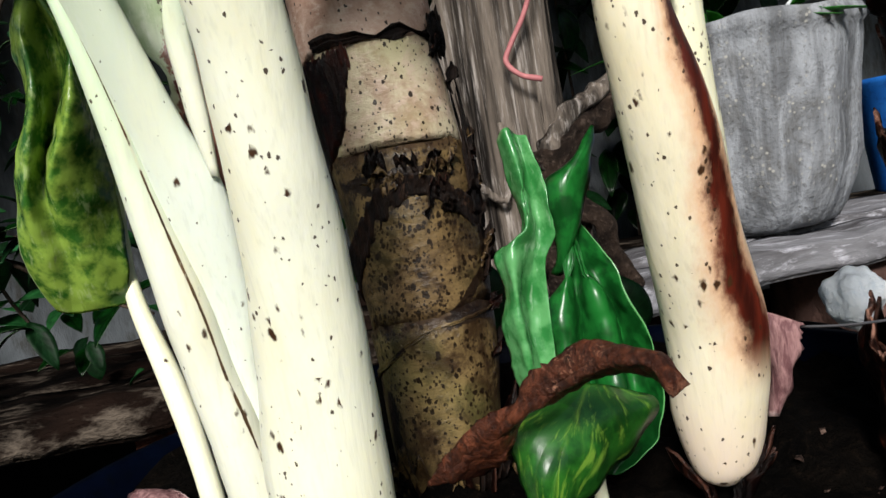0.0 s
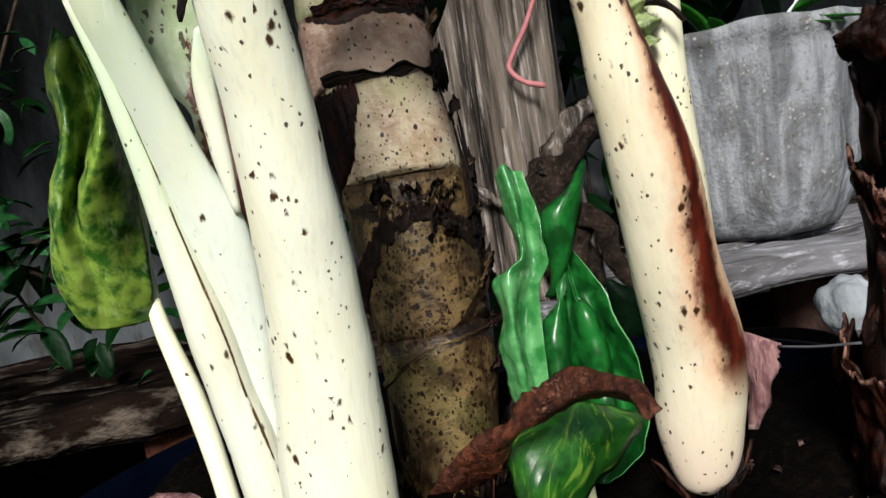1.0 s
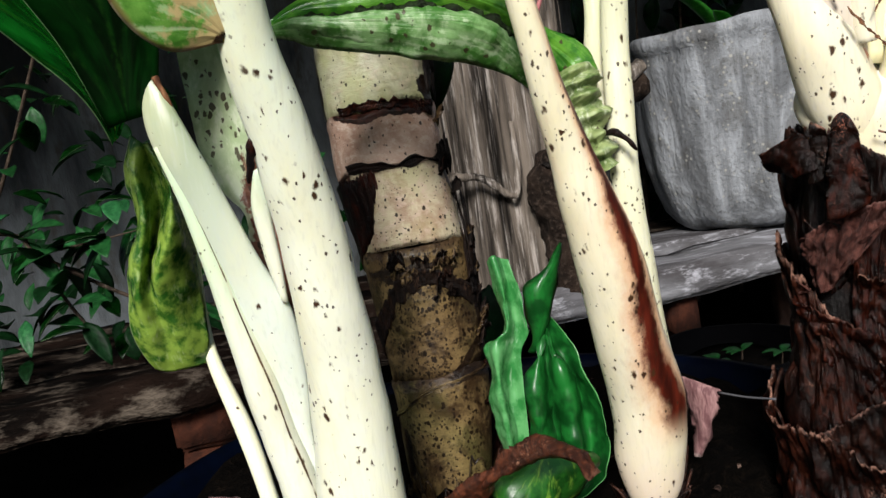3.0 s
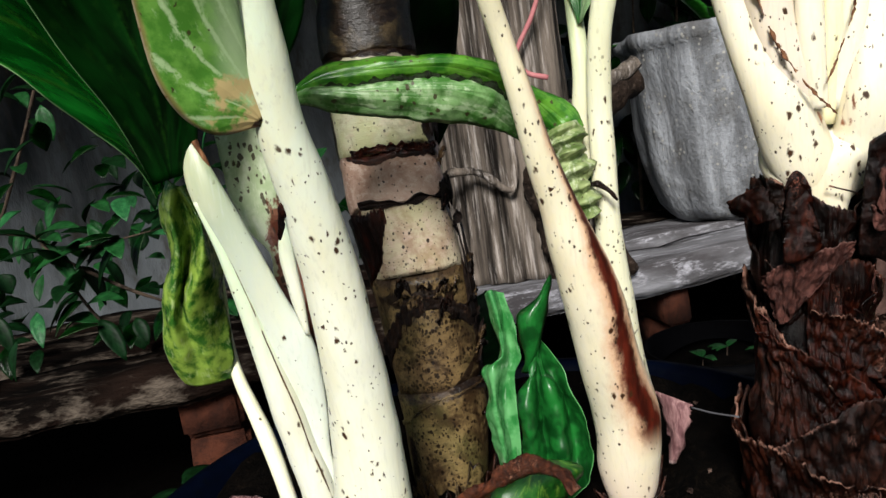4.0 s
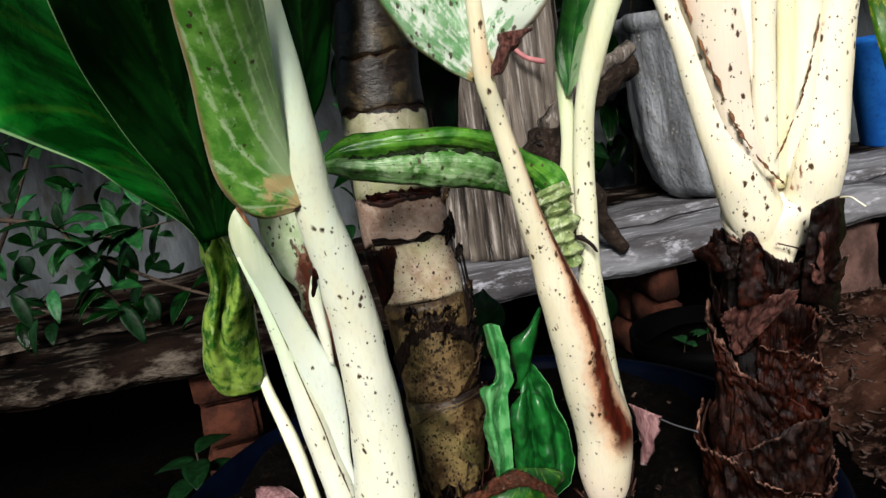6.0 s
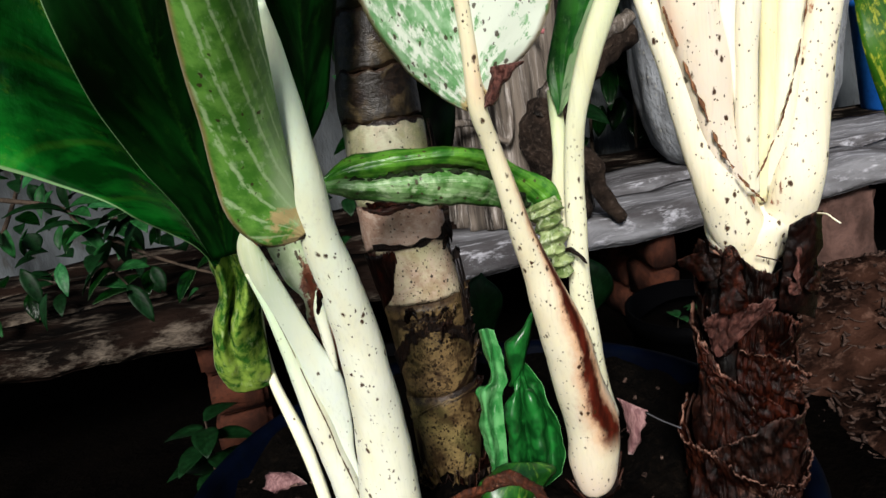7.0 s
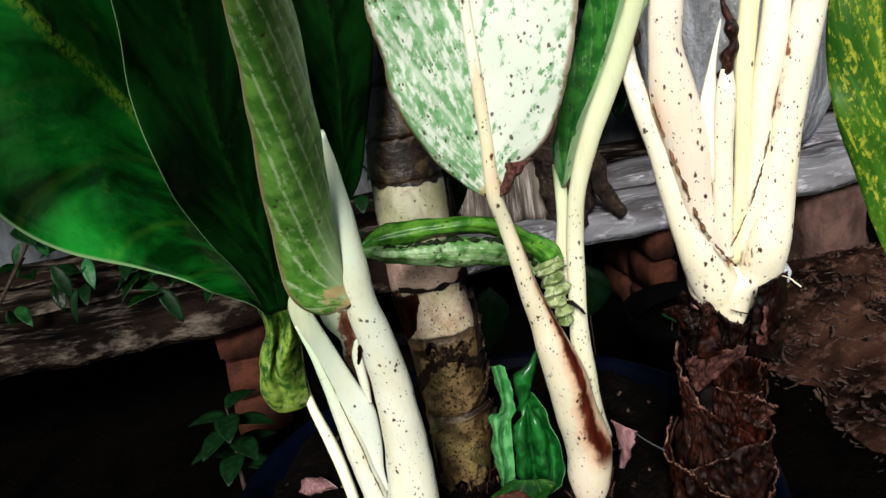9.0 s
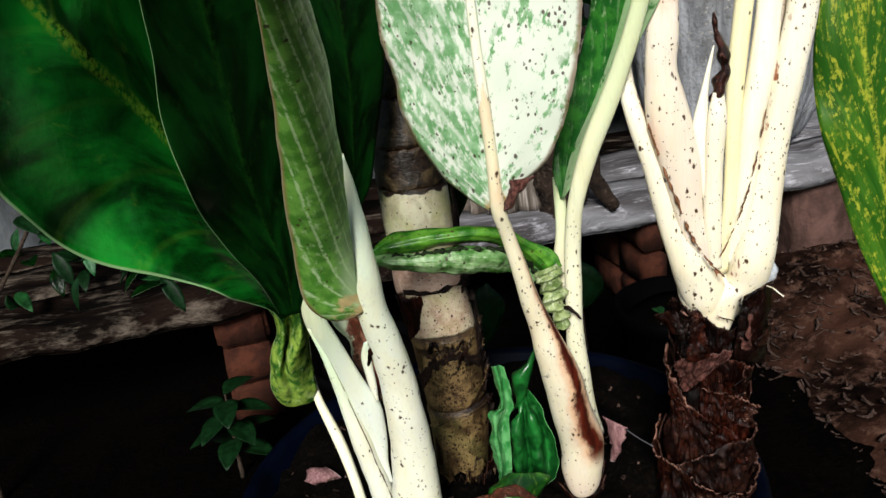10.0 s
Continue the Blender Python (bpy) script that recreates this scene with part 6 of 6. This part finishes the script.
stalk("stalk", A4, THIN, pa, "thin green stalk", 14, 50, 0.9, 0.03, 4.0)
cord("sheath_margin", SHEATH_EDGE, 0.0008, MARGIN, pa, "dark dried margin", 8, 60, 0.6, 5.0, 0.3, 300)
blade("sheath", PALE_SHEATH, CREAM, pa, "thin whitish sheath", 24, 8, 0.0008, 0.0006, 60, 5.5)
stalk("scar", [(*p, (0.0004, 0.0011, 0.0013, 0.0004)[i]) for i, p in enumerate(SCAR_AT)], HUSK_RED, pa, "small reddish brown scar", 10, 40, 0.3, 0.7, 8.0, False, 260)
blade("sheath", A5, LEAF_SPECKLED, pa, "pale speckled sheath with browned edge", 40, 12, 0.0012, 0.002, 70, 5.0)
blade("leaf", GL, LEAF_STREAK, pa, "green leaf streaked with pale veins", 70, 20, 0.0009, 0.0006, 40, 6.0)
blade("leaf", B1, LEAF_DARK, pa, "large glossy dark green leaf", 70, 26, 0.0009, 0.004, 26, 7.0)
# These three take the near-black green that holds their shade.
blade("leaf", B2, LEAF_SHADE, pa, "green leaf coloured near black for the shade", 60, 20, 0.0009, 0.003, 26, 8.0)
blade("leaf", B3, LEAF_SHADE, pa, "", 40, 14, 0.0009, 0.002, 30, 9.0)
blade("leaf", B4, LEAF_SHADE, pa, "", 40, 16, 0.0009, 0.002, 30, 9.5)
blade("leaf", (CU_EDGE, CU_BULGE, CU_VALLEY, CU_RIDGE, CU_BACK), LEAF_CURL, pa, "folded mottled yellow-green leaf", 120, 50, 0.001, 0.0012, 50, 10.0, 0, (0, 0), None, 0.0011)

# ---- old trunk ----
pc = thing("cane_plant", (0.021, 0.2435, 0.40), "ringed bare cane trunk, brown below and pale above", "plant", "cane plants in the pot")
C2 = C + [(0.022, 0.254, 0.70, 0.0185), (0.024, 0.256, 0.76, 0.018)]
JOINTS = [(0.372, (0.002, 0, 0.004)), (0.457, (0.005, 1.2, 0.004)), (0.511, (0.003, 1.4, 0.003)), (0.5435, (0.001, 0.5, 0.006)), (0.5665, (0.001, 0.2, 0.003)), (0.607, (0.002, 2, 0.004)), (0.632, (0.003, 0.4, 0.005)), (0.66, (0.002, 1, 0.004)), (0.75, (0.002, 2, 0.003))]
LOOKS = [TRUNK_BROWN, TRUNK_KNOT, TRUNK_PALE, TRUNK_PINK, TRUNK_OLIVE, TRUNK_SHADED, TRUNK_SHADED, TRUNK_SHADED]
for k, mat in enumerate(LOOKS):
    (z0, w0), (z1, w1) = JOINTS[k], JOINTS[k + 1]
    segment("trunk_segment", C2, z0, z1, w0, w1, mat, pc, "", lip=(0.03, 0.012, 0.012, 0.035, 0.02, 0.03, 0.03, 0.02)[k], seed=k * 3.3)
husk("leaf_scar", C2, -40, 92, 0.5445, 0.5490, 0.0006, 0.0013, SCAR, pc, "jagged dark leaf scar", 1.2, 0.0, 5.0, thick=0.0003, foot=0.003)
husk("leaf_scar", C2, 58, 96, 0.540, 0.556, 0.0010, 0.0026, SCAR, pc, "", 0.9, 0.2, 6.0, thick=0.0003, foot=0.006)
husk("leaf_scar", C2, 62, 115, 0.49, 0.535, 0.0012, 0.0028, SCAR, pc, "frayed dark bark", 1.2, 0.0, 12.0, thick=0.0004, foot=0.01)
husk("leaf_scar", C2, 64, 110, 0.572, 0.606, 0.0012, 0.0028, SCAR, pc, "frayed dark bark", 1.2, 0.0, 14.0, thick=0.0004, foot=0.01)
bark_band("bark_band", C2, [(-88, 0.466), (-55, 0.477), (-22, 0.490), (8, 0.4985)], [(-85, 0.479), (-48, 0.489), (-14, 0.5025), (10, 0.5045)], 0.0010, SCAR, pc, "dark slanting ridge of old bark", 2.0)
bark_band("bark_band", C2, [(0, 0.4985), (25, 0.4965), (58, 0.487), (88, 0.478)], [(0, 0.505), (22, 0.5035), (60, 0.4945), (88, 0.487)], 0.0014, SCAR, pc, "", 5.0, 0.0024)
bark_band("bark_band", C2, [(-80, 0.441), (-45, 0.447), (-5, 0.4555), (35, 0.458), (88, 0.459)], [(-80, 0.4430), (-45, 0.4490), (-5, 0.4567), (35, 0.4590), (88, 0.4600)], 0.0004, TRUNK_BROWN, pc, "worn ridge at the joint", 11.0, 0.0006)
bark_band("torn_sheath", C2, [(-88, 0.504), (-60, 0.511), (-33, 0.520), (-20, 0.5315), (-10, 0.5385)], [(-88, 0.538), (-60, 0.541), (-33, 0.5425), (-20, 0.5435), (-10, 0.5440)], 0.0010, HUSK_RED, pc, "torn dark red sheath scar", 14.0, 0.0026)
bark_band("torn_sheath", C2, [(-35, 0.5665), (0, 0.5672), (40, 0.5655), (70, 0.562)], [(-35, 0.5695), (0, 0.5705), (40, 0.569), (70, 0.567)], 0.0010, HUSK_RED, pc, "", 17.0, 0.0020)
for k in range(14):
    husk("bark_flake", C2, -110 + k * 16, -80 + k * 17, 0.402, 0.412 + 0.006 * (k * 7 % 5), 0.002, 0.0055, (HUSK, TRUNK_BROWN, SCAR)[k % 3], pc, "", 0.9, 0.4, 120.0 + k * 2.3, 0.002, 8, 12, 0.0006, 0.004, 0.004)
random.seed(17)
for k in range(26):
    p0 = random.uniform(-30, 60) if k < 10 else random.uniform(58, 86)
    z0 = random.uniform(0.490, 0.5065) if k < 10 else random.uniform(0.432, 0.575)
    husk("bark_flake", C2, p0, p0 + random.uniform(10, 26), z0, z0 + random.uniform(0.003, 0.010), 0.0004, random.uniform(0.0010, 0.0030), (TRUNK_FLAKY, SCAR, HUSK)[k % 3], pc, "", 0.9, 0.4, 70.0 + k * 1.9, 0.0014, 8, 12, 0.0004, random.uniform(-0.004, 0.007), 0.004)

# ---- stalk with the brown streak ----
pd = thing("cane_plant", (0.098, 0.199, 0.41), "young cane plant with a brown-streaked cream stalk", "plant", "cane plants in the pot")
stalk("stalk", D, STREAKED, pd, "cream stalk with a long reddish brown streak", 30, 90, 0.85, 0.02, 11.0)
stalk("stalk", DS, PALE_GREEN, pd, "slender speckled stalk", 20, 80, 0.7, 0.02, 12.0)
stalk("stalk", DT, PALE_GREEN, pd, "", 14, 40, 0.7, 0.02, 13.0)
pale = blade("leaf", PL, LEAF_PALE, pd, "pale variegated leaf with dark specks", 90, 26, 0.0009, 0.0018, 45, 14.0, 0.012)
blade("withered_edge", FLAP, HUSK_PINK, pale, "withered brown flap at the leaf base", 16, 8, 0.0005, 0.001, 200, 14.5, 0.2)
stalk("midrib", [(D[-3][0], D[-3][1], D[-3][2], 0.0015), (D[-2][0], D[-2][1] - 0.0004, D[-2][2], 0.0026), (D[-1][0], D[-1][1] - 0.0004, D[-1][2], 0.0022)] + [(*PL[1][6], 0.0018), (*PL[1][7], 0.001)], CREAM, pale, "cream midrib", 14, 50, 0.7)
blade("leaf", DL, LEAF_MOTTLED, pd, "dark green leaf mottled cream along one side", 50, 16, 0.0009, 0.002, 40, 15.0)
strap = blade("leaf", ST, LEAF_STRAP_TOP, pd, "crinkled mottled green leaf bent over", 120, 16, 0.0009, 0.0012, 90, 16.0, 0, (0.45, 0.7), None, 0.0006)
blade("leaf_half", SU, LEAF_STRAP, strap, "pale mint folded half", 140, 18, 0.0009, 0.0009, 150, 16.4, 0.0, (0.2, 0.6), None, 0.0006)
# Dark cord laid in the fold: its colour stands for the fold's shadow.
cord("seam", SEAM, 0.0014, FOLD_SHADOW, strap, "dark crinkled crease, fold shadow and black spots put into its colour", 8, 120, 0.8, 2.0, 1.0, 420)
blade("leaf_end", SE, LEAF_END, strap, "crumpled drooping end", 150, 18, 0.0009, 0.002, 170, 16.8, 0.1, (0, 0), (0.0, 0.0020, 6.5), 0.0028)
cord("leaf_tip", STAP, 0.0013, HUSK, strap, "shrivelled dark tip", 8, 40, 0.5, 4.0, 0.4, 260)
blade("bract", J, BRACT, pd, "pinkish papery bract", 24, 12, 0.0006, 0.0014, 160, 17.0, 0.3)
husk("dry_sheath", D, -130, -55, 0.400, 0.424, 0.0, 0.003, HUSK, pd, "ragged brown sheath at the foot", 1.1, 0.3, 18.0)
husk("dry_sheath", D, 60, 150, 0.400, 0.430, 0.0, 0.003, HUSK, pd, "", 1.1, 0.3, 21.0)

# ---- young leaves and withered leaf ----
pf = thing("young_shoot", (0.06, 0.19, 0.405), "young shoot of folded glossy green leaves", "plant")
blade("leaf", (F1_EDGE, F1_ROLL, F1_CREASE, F1_BACK), LEAF_SILVER, pf, "folded leaf with pale silvery back", 80, 30, 0.0008, 0.0010, 90, 20.0, 0, (0, 0), None, 0.0010)
blade("leaf", (F2_EDGE, F2_A, F2_B, F2_C, F2_D, F2_E), LEAF_FRESH, pf, "creased glossy green leaf", 90, 60, 0.0008, 0.0016, 45, 21.0, 0, (0, 0), None, 0.0022)
blade("leaf", F3, LEAF_FRESH, pf, "", 30, 10, 0.0008, 0.001, 90, 22.0)
blade("leaf", F4, LEAF_LIME, pf, "dark leaf blotched with lime", 40, 18, 0.0008, 0.0015, 90, 23.0)
cord("stem", [(0.064, 0.204, 0.395), (0.064, 0.204, 0.408), (0.064, 0.204, 0.422)], 0.003, THIN, pf, "", 10, 16)
pg = thing("withered_leaf", (0.03, 0.165, 0.41), "curled reddish brown withered leaf arching over the soil", "dead leaf")
blade("blade", G, DRY_LEAF, pg, "", 110, 18, 0.001, 0.0022, 90, 24.0, 0.3, (0, 0), None, 0.0012)
stalk("midrib", [(*p, 0.0016) for p in G[1]], DRY_LEAF, pg, "shrivelled midrib", 10, 70, 0.7, 0.3, 2.0, False, 240)

# ---- plant with the husk-covered trunk ----
ph_ = thing("cane_plant", (0.177, 0.205, 0.40), "stout cane plant, dark ragged husks below a cream fan of stalks", "plant", "cane plants in the pot")
stalk("trunk", [(0.173, 0.205, 0.385, 0.0255)] + [(x - 0.0006, y, z, r * 0.92) for x, y, z, r in HB[:-1]] + [(0.180, 0.205, 0.512, 0.018), (0.181, 0.206, 0.524, 0.008)], HUSK, ph_, "dark brown fibrous trunk", 30, 50, 0.95, 0.10, 30.0)
stalk("stalk_base", HC, FAN, ph_, "swollen cream base of the fan", 40, 60, 0.64, 0.02, 31.0, False, 70, True)
stalk("stalk", H1, FAN_EDGE, ph_, "", 22, 60, 0.75, 0.02, 32.0)
stalk("stalk", H2, FAN_PINK, ph_, "pinkish sheath", 22, 60, 0.6, 0.02, 33.0)
stalk("stalk", H3, FAN, ph_, "", 16, 50, 0.7, 0.02, 34.0)
stalk("stalk", H4, FAN_YELLOW, ph_, "yellowish inner stalk", 16, 50, 0.7, 0.02, 35.0)
stalk("stalk", H5, WHITE, ph_, "white inner stalk", 18, 50, 0.7, 0.02, 36.0)
stalk("stalk", H6, FAN_EDGE_B, ph_, "", 24, 60, 0.7, 0.02, 37.0)
stalk("stalk", H7, FAN_PINK, ph_, "brown-spotted inner sheath", 18, 40, 0.6, 0.02, 38.0)
blade("sheath", SLIVER, WHITE, ph_, "thin white sheath edge", 40, 8, 0.0012, 0.0004, 40, 38.5)
for pts, w, sd, runs in ((CRACK_A, 0.0017, 3.0, ((0, 9), (11, 26), (27, 37), (39, 60))), (CRACK_B, 0.0014, 6.0, ((2, 11), (14, 22), (24, 41), (44, 60)))):
    line_ = curve(pts, 61)
    for q, (a, c) in enumerate(runs):
        mid = [Vector(p) for p in line_[a:c + 1:2]]
        wide = [w * (0.55 + 0.45 * math.sin(3.1 * k + sd + q)) * math.sin(math.pi * (k + 0.4) / (len(mid) - 0.2)) ** 0.4 for k in range(len(mid))]
        edge = [Vector((0.9 * v, 0.0006, 0.4 * v)) for v in wide]
        blade("dried_margin", ([p - e for p, e in zip(mid, edge)], [p - Vector((0, 0.0005, 0)) for p in mid], [p + e for p, e in zip(mid, edge)]), MARGIN, ph_, "brown dried sheath edge", 60, 8, 0.0003, 0.0005, 240, sd + q, 1.2, (0, 0), None, 0.0005)
cord("dried_tip", DRY_TIP, 0.0036, HUSK_RED, ph_, "withered brown tip", 12, 70, 0.45, 2.0, 0.2, 170)
random.seed(31)
HBX = [(0.173, 0.205, 0.385, 0.0255)] + HB + [(0.181, 0.203, 0.56, 0.0215)]
HBX = [(x - 0.0006, y, z, r * 0.925) for x, y, z, r in HBX]
# round the far side
for k, (p0, p1, z0, z1) in enumerate(((70, 200, 0.388, 0.44), (150, 290, 0.39, 0.45), (80, 210, 0.43, 0.49), (160, 285, 0.44, 0.50), (85, 190, 0.47, 0.545), (170, 280, 0.48, 0.53))):
    husk("husk", HBX, p0, p1, z0, z1, 0.0006, 0.003, HUSK, ph_, "", 0.25, 0.3, 40.0 + k * 2.7, 0.003, foot=0.004)
# facing scales
WRAPS = [
    ([(-112, 0.486), (-60, 0.480), (-25, 0.488), (8, 0.500)], [(-114, 0.526), (-80, 0.5364), (-55, 0.5360), (-30, 0.5310), (-12, 0.5255), (10, 0.5215)], 0.0006, 0.0022, HUSK, "ragged dark collar husk", 0.0022),
    ([(-30, 0.466), (0, 0.446), (35, 0.443), (100, 0.440)], [(-28, 0.4935), (-11, 0.5025), (4, 0.5054), (22, 0.5023), (50, 0.494), (100, 0.488)], 0.0006, 0.0024, HUSK_RED, "smooth chocolate brown husk", 0.0014),
    ([(5, 0.500), (40, 0.490), (100, 0.482)], [(8, 0.5180), (40, 0.519), (100, 0.524)], 0.0004, 0.0014, HUSK, "", 0.0030),
    ([(-118, 0.430), (-57, 0.430), (-17, 0.438), (2, 0.446)], [(-118, 0.5000), (-84, 0.4915), (-66, 0.4851), (-47, 0.4760), (-26, 0.4685), (-3, 0.4524)], 0.0012, 0.0030, HUSK_WORN, "red-brown husk with a frayed pale edge", 0.0020),
    ([(-60, 0.424), (-10, 0.414), (30, 0.410), (105, 0.408)], [(-58, 0.4320), (-35, 0.4395), (-17, 0.4462), (11, 0.4527), (47, 0.4500), (105, 0.446)], 0.0022, 0.0030, HUSK_SLATE, "dusky grey-brown husk", 0.0014),
    ([(-120, 0.396), (-57, 0.398), (-20, 0.400), (40, 0.400)], [(-120, 0.449), (-84, 0.4375), (-57, 0.4360), (-35, 0.4335), (-17, 0.4255), (24, 0.4190)], 0.0034, 0.0036, HUSK_WORN, "", 0.0018),
    ([(0, 0.396), (40, 0.397), (105, 0.396)], [(0, 0.4185), (40, 0.4165), (105, 0.424)], 0.0030, 0.0030, HUSK_SLATE, "", 0.0022),
    ([(-72, 0.464), (-20, 0.449), (42, 0.430)], [(-74, 0.4800), (-32, 0.4725), (8, 0.4610), (46, 0.4420)], 0.0030, 0.0030, HUSK_RED, "reddish husk wound aslant", 0.0016),
    ([(-24, 0.476), (20, 0.462), (72, 0.448)], [(-26, 0.4890), (12, 0.4830), (50, 0.4700), (78, 0.4600)], 0.0030, 0.0030, HUSK_WORN, "", 0.0020),
]
for k, (low, high, base, off, mat, lab, ragged) in enumerate(WRAPS):
    bark_band("husk", HBX, low, high, off * 1.5, mat, ph_, lab, 80.0 + k * 3.7, ragged, 34, 120, base + 0.0006, 1.0, 0.0028)
bark_band("husk", HBX, [(-64, 0.4950), (-51, 0.4820), (-30, 0.4915), (5, 0.5085)], [(-64, 0.5000), (-46, 0.5060), (-20, 0.5105), (5, 0.5125)], 0.0014, HUSK_PINK, ph_, "pinkish wrinkled triangular flap", 133.0, 0.0009, 24, 60, 0.0066, 1.0, 0.0030)
# loose fibres on the wraps
random.seed(53)
for k in range(9):
    p0, z0 = random.uniform(-80, 60), random.uniform(0.43, 0.53)
    pts = []
    for q in range(4):
        c, r = on_path(HBX, z0 + q * random.uniform(0.002, 0.005))
        an = radians(p0 + q * random.uniform(-7, 7))
        pts.append(tuple(c + Vector((math.sin(an), -math.cos(an), 0)) * (r + 0.0042 + 0.0008 * q)))
    cord("fibre", pts, random.uniform(0.0003, 0.0008), (HUSK_WORN, HUSK_PINK, HUSK)[k % 3], ph_, "", 6, 14, 0.5, k * 1.3, 0.3, 300)
FACING = [(K_ARCH, HUSK_RED, "glossy red-brown husk"), (K_SIDE, HUSK, "dark husk clasping the cream base"), (K_CUP, HUSK_RED, "curled cup-shaped husk"),
          (K_SCRAP, HUSK_WORN, ""), *(([[(x, y - 0.007, z) for x, y, z in r] for r in rails], mat, "") for rails, mat in ((K_STAR_A, HUSK_PINK), (K_STAR_B, HUSK_WORN), (K_STAR_C, HUSK_PINK)))]
for k, (rails, mat, lab) in enumerate(FACING):
    blade("husk", rails, mat, ph_, lab, 44, 30, 0.0007, 0.0024, 90, 60.0 + k * 3.1, 0.7, (0, 0), None, 0.0016)
cord("fibre", FIBRE, 0.0005, WHITE, ph_, "white curved fibre", 7, 24, 0.2, 1.0, 0.3)
rl = thing("cane_plant", (0.33, 0.29, GROUND_Z), "plant with a yellow-veined green leaf beside the pot", "plant")
blade("leaf", RL, LEAF_YELLOW, rl, "green leaf with yellow veins", 60, 20, 0.0009, 0.002, 30, 50.0)
cord("stalk", [(0.34, 0.30, GROUND_Z), (0.345, 0.295, 0.25), (0.338, 0.29, 0.445)], 0.006, THIN, rl, "", 10, 30)

# ---- small things ----
sl = thing("dry_leaf_scrap", SCRAP_LEAF[1][1], "pinkish dry leaf scrap leaning on the thin stalk", "dead leaf")
blade("scrap", SCRAP_LEAF, BRACT, sl, "", 20, 10, 0.0006, 0.002, 120, 3.0, 0.2)
rs = thing("small_sprout", (0.215, 0.31, GROUND_Z), "small green leaf on a thin stem beside the pot", "plant")
blade("leaf", RIGHT_LEAF, LEAF_FRESH, rs, "", 20, 8, 0.0008, 0.001, 40, 2.0)
cord("stem", [(0.235, 0.40, GROUND_Z), (0.225, 0.36, 0.2), RIGHT_LEAF[1][0]], 0.002, THIN, rs, "", 7, 20)
for rails in (WEED_A, WEED_B):
    w0 = Vector(rails[1][0])
    wd = thing("small_sprout", (w0.x, w0.y + 0.02, GROUND_Z), "dark green seedling leaf behind the pot", "plant", "seedlings behind the pot")
    blade("leaf", rails, LEAF_DIM, wd, "", 20, 8, 0.0008, 0.002, 30, 2.0)
    cord("stem", [(w0.x + 0.01, w0.y + 0.02, GROUND_Z), (w0.x + 0.006, w0.y + 0.012, w0.z * 0.6), w0], 0.002, TWIG, wd, "", 7, 20)
th = thing("spider_thread", THREAD[0], "single pale spider thread between the stalks", "thread")
cord("thread", THREAD, 0.000018, SILK, th, "", 5, 12, 0.0, 0.0, 1.0)
